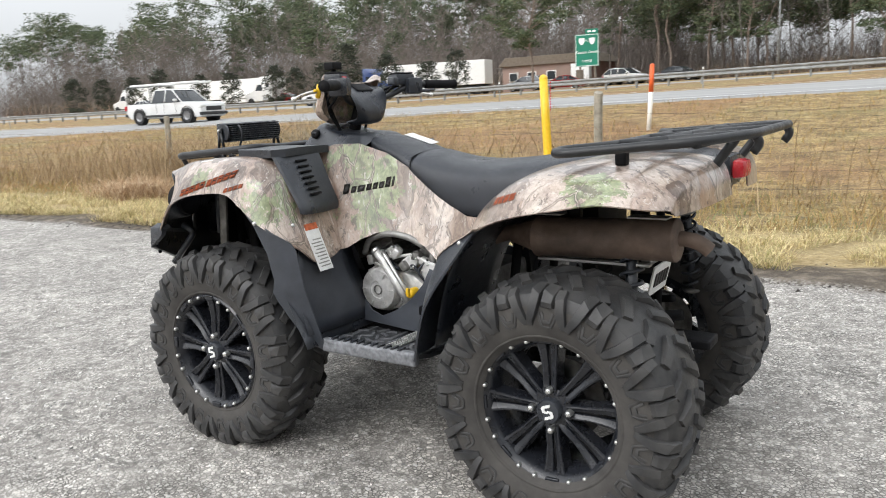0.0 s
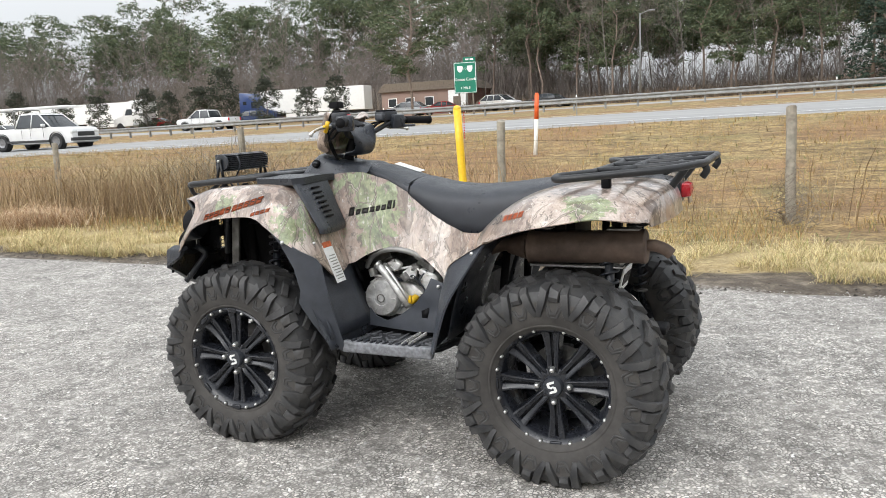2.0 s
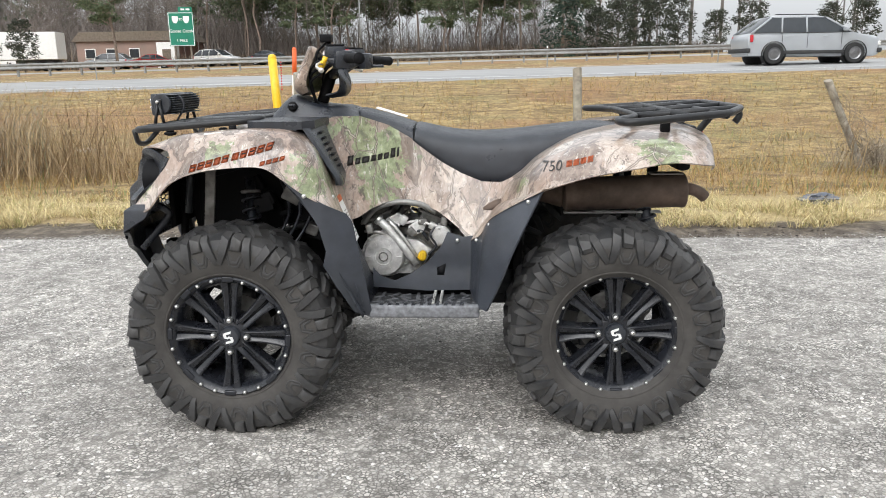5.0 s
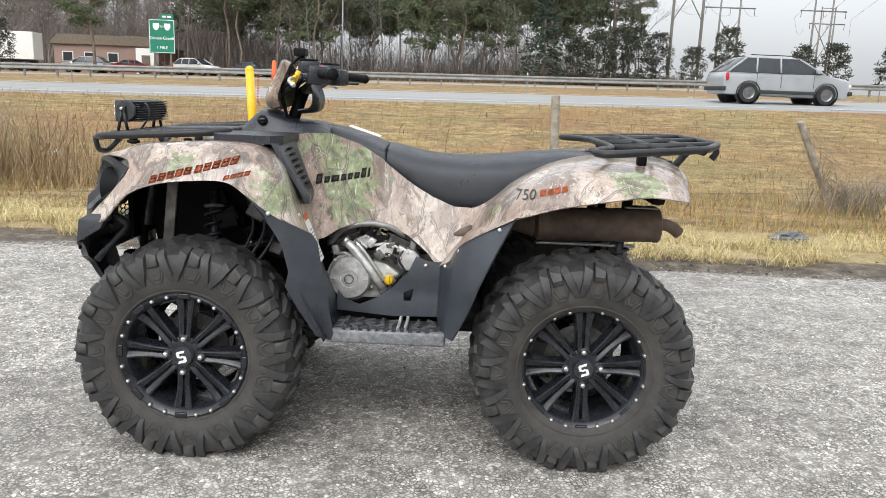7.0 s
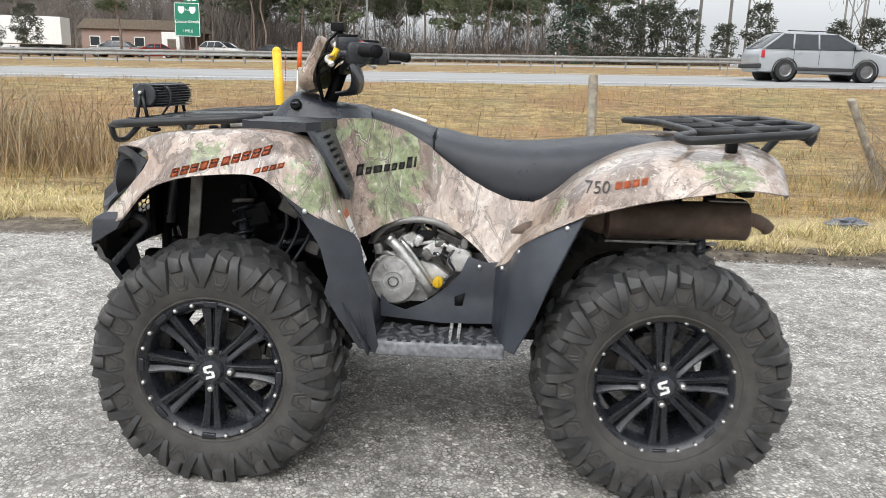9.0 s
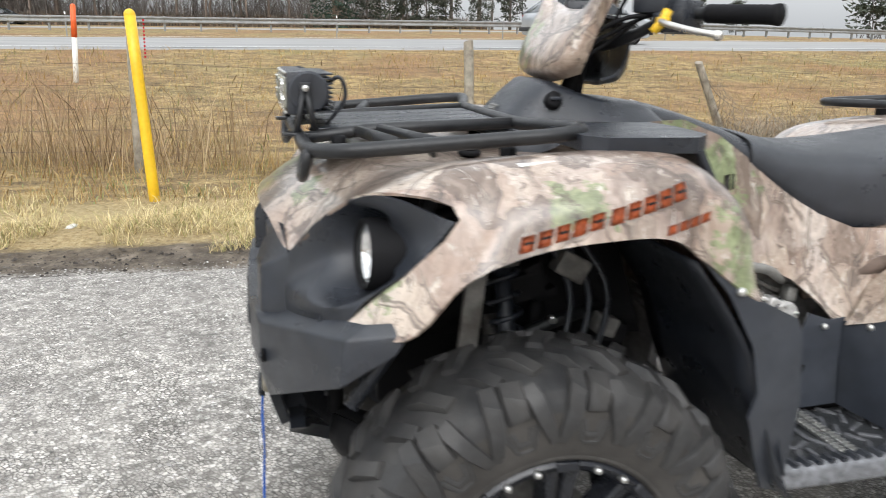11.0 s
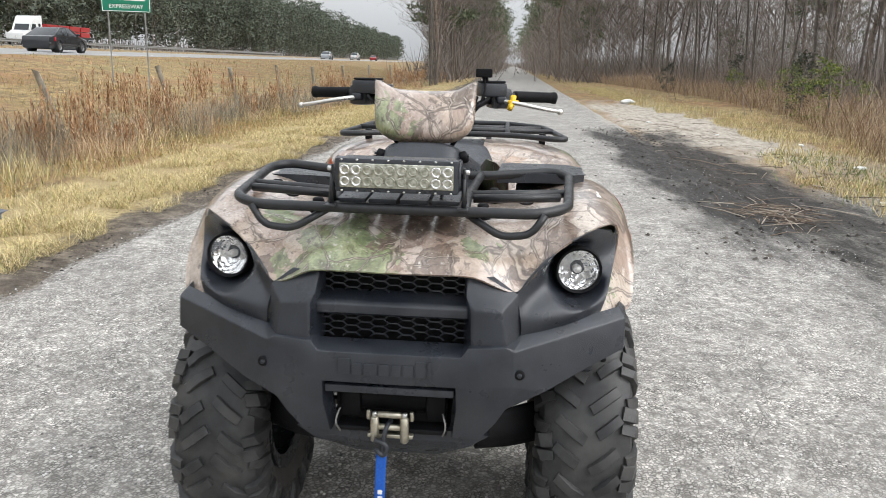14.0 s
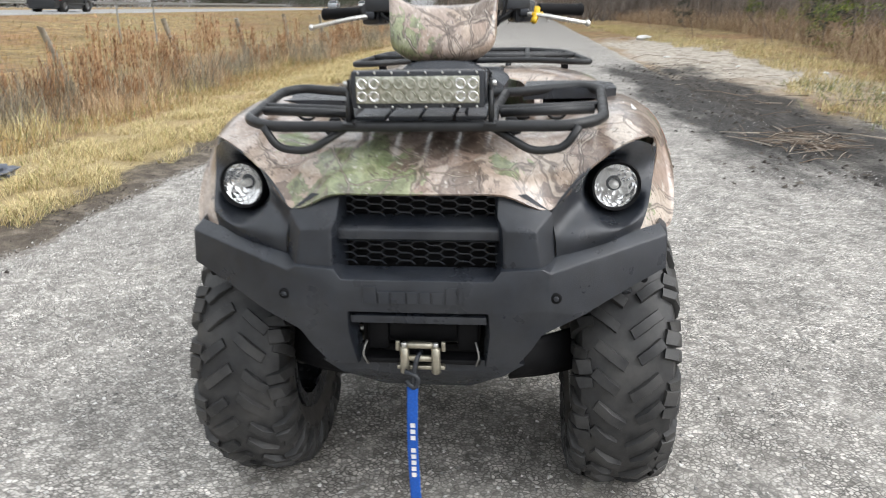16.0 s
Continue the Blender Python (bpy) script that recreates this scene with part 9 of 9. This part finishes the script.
for x, y in ((49, 4.9), (56, 5.6), (63, 6.2), (90, 8), (120, -9), (34, -16), (22, -24), (60, -22), (15, -30), (42, -30), (80, -16), (74, 5.6), (84, -5.0), (98, 6.3), (108, -5.2), (126, 6.0), (142, -5.6), (165, 5.5), (190, -5.4)):
    pine_spots.append((x, y))
plant(pines, pine_spots, 5, (0.84, 1.04))


def scatter(n, xr, yr, power=1.0, slope=0.0):
    out = []
    for _ in range(n):
        x = xr[0] + (xr[1] - xr[0]) * rt.random() ** power
        out.append((x, rt.uniform(*yr) + slope * x))
    return out


far_wood("pine_wood", "pine wood beyond the motorway", scatter(175, (-34, 18), (92, 126)), 101, 0.50, (12, 17), 0.040, 80, 120, 40, 0.45, 1.0, 1.7)
far_wood("grey_wood", "bare grey wood with some pines beyond the motorway", scatter(560, (-225, -36), (110, 152)), 102, 0.20, (19, 25.5), 0.055, 70, 190, 60, 0.58, 1.1, 3.2)
far_wood("near_grey_wood", "bare grey trees behind the brick building", scatter(120, (-100, -30), (98, 128)), 107, 0.10, (12, 18), 0.045, 70, 190, 50, 0.5, 1.0, 3.0)
far_wood("motorway_wood", "dark pine wood along the motorway", scatter(760, (95, 950), (67, 100), 1.5, HW), 103, 0.9, (19, 26), 0.07, 36, 60, 6, 0.04, 2.0, 1.0, HAZED_NEEDLES)
lane = [(x, y) for x, y in scatter(400, (48, 330), (4.4, 18), 1.5) if y < 0.105 * (x + 2)] + scatter(90, (90, 420), (3.7, 7.5))
far_wood("lane_wood", "bare wood on the north side of the old road", lane, 104, 0.15, (14, 22), 0.034, 50, 200, 24, 0.5)
far_wood("south_wood", "bare brown wood on the south side of the old road", scatter(190, (58, 330), (-20, -5.2), 1.5) + scatter(100, (90, 420), (-8.0, -3.9)), 105, 0.10, (14, 22), 0.034, 50, 200, 24, 0.5)
far_wood("deep_wood", "deep bare wood behind the brush", scatter(210, (-4, 90), (-62, -12)), 106, 0.03, (12, 20), 0.017, 50, 330, 60, 0.45, 1.0, 1.3)

far_wood("thicket", "tangle of bare saplings inside the wood", scatter(280, (7, 95), (-34, -9.5)), 108, 0.02, (4, 9), 0.011, 30, 110, 26, 0.3, 0.6, 0.9)
far_wood("lane_thicket", "bare saplings along both sides of the old road", scatter(150, (62, 330), (-9.5, -4.3), 1.2) + scatter(150, (70, 330), (4.2, 9), 1.2), 109, 0.05, (5, 12), 0.026, 30, 110, 14, 0.3, 0.6, 0.8)
far_wood("end_wood", "hazy trees where the old road bends away", scatter(70, (440, 520), (-14, 14)), 110, 0.3, (16, 24), 0.06, 40, 160, 10, 0.3, 1.2)

bares = [bare(31, 15, 1.0), bare(32, 13, 1.1), bare(33, 16, 0.85, 0.35), bare(34, 12, 1.2, 0.22), bare(35, 14, 0.9, 0.3, True)]
bare_spots = [(-37.6, 104), (-20.0, 86)]
for i in range(14):      # among the pines
    bare_spots.append((rt.uniform(-34, 19), rt.uniform(80, 92)))
for i in range(20):      # grey wood behind the lorries
    bare_spots.append((rt.uniform(-160, -45), rt.uniform(106, 114)))
for i in range(26):      # along the old road, north side
    x = 46 + 90 * rt.random() ** 1.4
    bare_spots.append((x, 4.7 + rt.random() * max(0.3, 0.105 * x - 4.7)))
for i in range(34):      # wood edge, south side
    x = 9 + 60 * rt.random() ** 1.2
    bare_spots.append((x, brush_line(x) - 4.0 - abs(rt.gauss(0, 3.5))))
for i in range(12):
    x = 8 + 60 * rt.random() ** 1.2
    bare_spots.append((x, brush_line(x) - 5.0 - 14 * rt.random()))
plant(bares, bare_spots, 6, (0.75, 1.15))

dark = [bush(51, 4.9, 1.7, DARK_LEAF, n=90, size=0.24, stem=0.08), bush(52, 4.5, 1.5, DARK_LEAF, n=80, size=0.24, stem=0.10), bush(53, 5.2, 1.5, DARK_LEAF, n=80, size=0.24, stem=0.10)]
dark_spots = [(-66, 68), (-61.8, 68.5), (-57.6, 68), (-52.5, 69), (-46.5, 68), (-43, 68.5), (-70.5, 69), (-77.5, 68), (-84.5, 69), (-91.8, 68), (-99, 69), (-107, 69), (-116, 70),
              (13.7, 80), (15.7, 81), (17.6, 80), (23.5, 80), (27.6, 82), (34.9, 80), (38.5, 81), (46, 84), (53, 86), (60, 88), (20.5, 83), (12, 84)]
plant(dark, dark_spots, 8, (0.85, 1.2))
sp = spruce(61, 10.5, 3.0)
sp.matrix_basis = pose(8.0, 80, ground_z(8, 80))
low = [bush(71, 1.9, 0.75, LIVE_LEAF, "shrub", "yellow-green leafy shrub at the wood edge", 26, 0.10, 0.05), bush(72, 2.4, 0.9, DARK_LEAF, "shrub", "dark evergreen shrub in the undergrowth", 30, 0.12, 0.05)]
low_spots = [(18.0, -7.6), (19.6, -8.2), (15.7, -7.4), (24.0, -9.5), (22.0, -8.6), (15.0, -8.9), (30, -9.2), (13.0, -9.0), (26, -9), (38, -8), (20, -10), (33, -10), (17, -12), (28, -12)]
plant(low, low_spots, 9, (0.35, 0.75))

# ---------------------------------------------------------------- loose stones, litter and debris
stone = Mat("loose_stone", 0.9)
stone.color(stone.ramp(stone.island(), [(0.0, (0.13, 0.125, 0.12)), (0.4, (0.34, 0.33, 0.315)), (0.8, (0.56, 0.545, 0.52)), (1.0, (0.76, 0.745, 0.72))]))
STONE = stone.m
clod = Mat("dark_clod", 0.9)
clod.color(clod.ramp(clod.island(), [(0.0, (0.02, 0.017, 0.015)), (0.6, (0.07, 0.058, 0.048)), (1.0, (0.16, 0.14, 0.12))]))
CLOD = clod.m
STICK = blades_material("dead_sticks", [(0.0, (0.10, 0.07, 0.05)), (0.6, (0.26, 0.20, 0.15)), (1.0, (0.46, 0.40, 0.33))])
LITTER = worn("white_litter", (0.72, 0.72, 0.70), 0.7, 0, 0.1, 40, 0.2)


def pebbles(name, label, count, place, size, material, seed, category="gravel"):
    """Many small angular stones as one mesh."""
    rg = random.Random(seed)
    v, f = [], []
    for _ in range(count):
        x, y = place(rg)
        r = size[0] + (size[1] - size[0]) * rg.random() ** 2.5
        z = max(0.0, ground_z(x, y)) if not -2.85 < y < 2.65 else 0.0
        i = len(v)
        a0 = rg.uniform(0, 6.28)
        for j in range(4):
            a = a0 + j * 1.57 + rg.uniform(-0.4, 0.4)
            q = r * rg.uniform(0.7, 1.2)
            v.append((x + q * math.cos(a), y + q * math.sin(a), z + r * rg.uniform(-0.1, 0.3)))
        v.append((x + rg.gauss(0, r * 0.3), y + rg.gauss(0, r * 0.3), z + r * rg.uniform(0.5, 0.95)))
        f += [(i, i + 1, i + 4), (i + 1, i + 2, i + 4), (i + 2, i + 3, i + 4), (i + 3, i, i + 4)]
    return tagged(raw(name, v, f, material), label, category, kind="stuff")


pebbles("gravel", "loose pale chippings lying on the road", 42000, lambda rg: (rg.uniform(-4.5, 3.5) if rg.random() < 0.75 else rg.uniform(-9, 9), rg.uniform(-2.9, 2.66)), (0.0025, 0.009), STONE, 41)
pebbles("edge_clods", "crumbs of dark soil along the road edge", 5000, lambda rg: (rg.uniform(-12, 12), 2.78 + rg.gauss(0, 0.13)), (0.004, 0.018), CLOD, 42, "soil")
pebbles("mud_clods", "black clods churned up beside the road", 1500, lambda rg: (rg.uniform(2.8, 15), -2.8 + rg.gauss(0, 0.5)), (0.006, 0.036), CLOD, 43, "soil")


def sticks(name, label, count, cx, cy, rx, ry, seed, length=(0.1, 0.5)):
    rg = random.Random(seed)
    bm = bmesh.new()
    for _ in range(count):
        x, y = cx + rg.gauss(0, rx), cy + rg.gauss(0, ry)
        a, ln = rg.uniform(0, 6.28), rg.uniform(*length)
        z = max(0.0, ground_z(x, y)) + rg.uniform(0.005, 0.05)
        d = Vector((math.cos(a), math.sin(a), rg.uniform(-0.03, 0.12))) * ln
        p = Vector((x, y, z))
        tube([p, p + d * 0.5 + Vector((0, 0, rg.uniform(0, 0.02))), p + d], rg.uniform(0.003, 0.008), 5, bm=bm, r_end=0.002)
    return tagged(part(name, bm, STICK), label, "debris", kind="stuff")


sticks("stick_debris", "heap of broken sticks at the muddy road edge", 110, 4.6, -2.75, 0.35, 0.18, 51)
sticks("edge_sticks", "scattered dead sticks on the wooded verge", 90, 9.0, -4.0, 5.0, 0.6, 52, (0.15, 0.7))
for x, y, sx in ((8.1, -5.0, 0.09), (11.2, -5.3, 0.07), (5.4, -4.1, 0.05), (-2.2, 3.55, 0.05), (16.6, -3.6, 0.08), (26, -4.4, 0.35), (13.3, -4.4, 0.05), (-6.3, 9.2, 0.14), (3.0, 9.0, 0.12)):
    bm = bmesh.new()
    bmesh.ops.create_icosphere(bm, subdivisions=2, radius=1.0)
    for v in bm.verts:
        v.co *= 1 + 0.5 * noise.noise(v.co * 1.9 + Vector((x, y, 0)))
        v.co = Vector((v.co.x * sx, v.co.y * sx * 0.6, v.co.z * sx * 0.3))
    ob = part("litter", bm, LITTER, None, flat_angle=30)
    ob.matrix_basis = pose(x, y, max(0.0, ground_z(x, y)) + sx * 0.2, 0, 0, x * 50)
    tagged(ob, "crumpled pale litter lying in the grass", "litter", "litter")
SCRAP = worn("blue_grey_plastic_scrap", (0.075, 0.085, 0.11), 0.35, 0, 0.4, 20, 0.3, 60)
bm = bmesh.new()
bmesh.ops.create_icosphere(bm, subdivisions=3, radius=1.0)
for v in bm.verts:
    v.co *= 1 + 0.7 * noise.noise(v.co * 2.3 + Vector((4.0, 1.0, 2.0))) + 0.25 * noise.noise(v.co * 6.0)
    v.co = Vector((v.co.x * 0.17, v.co.y * 0.10, v.co.z * 0.05))
scrap = part("plastic_scrap", bm, SCRAP, None, flat_angle=25)
scrap.matrix_basis = pose(3.22, 4.10, ground_z(3.22, 4.10) + 0.035, 0, 0, 20)
tagged(scrap, "torn blue-grey plastic scrap lying on the grass verge", "litter", "litter")
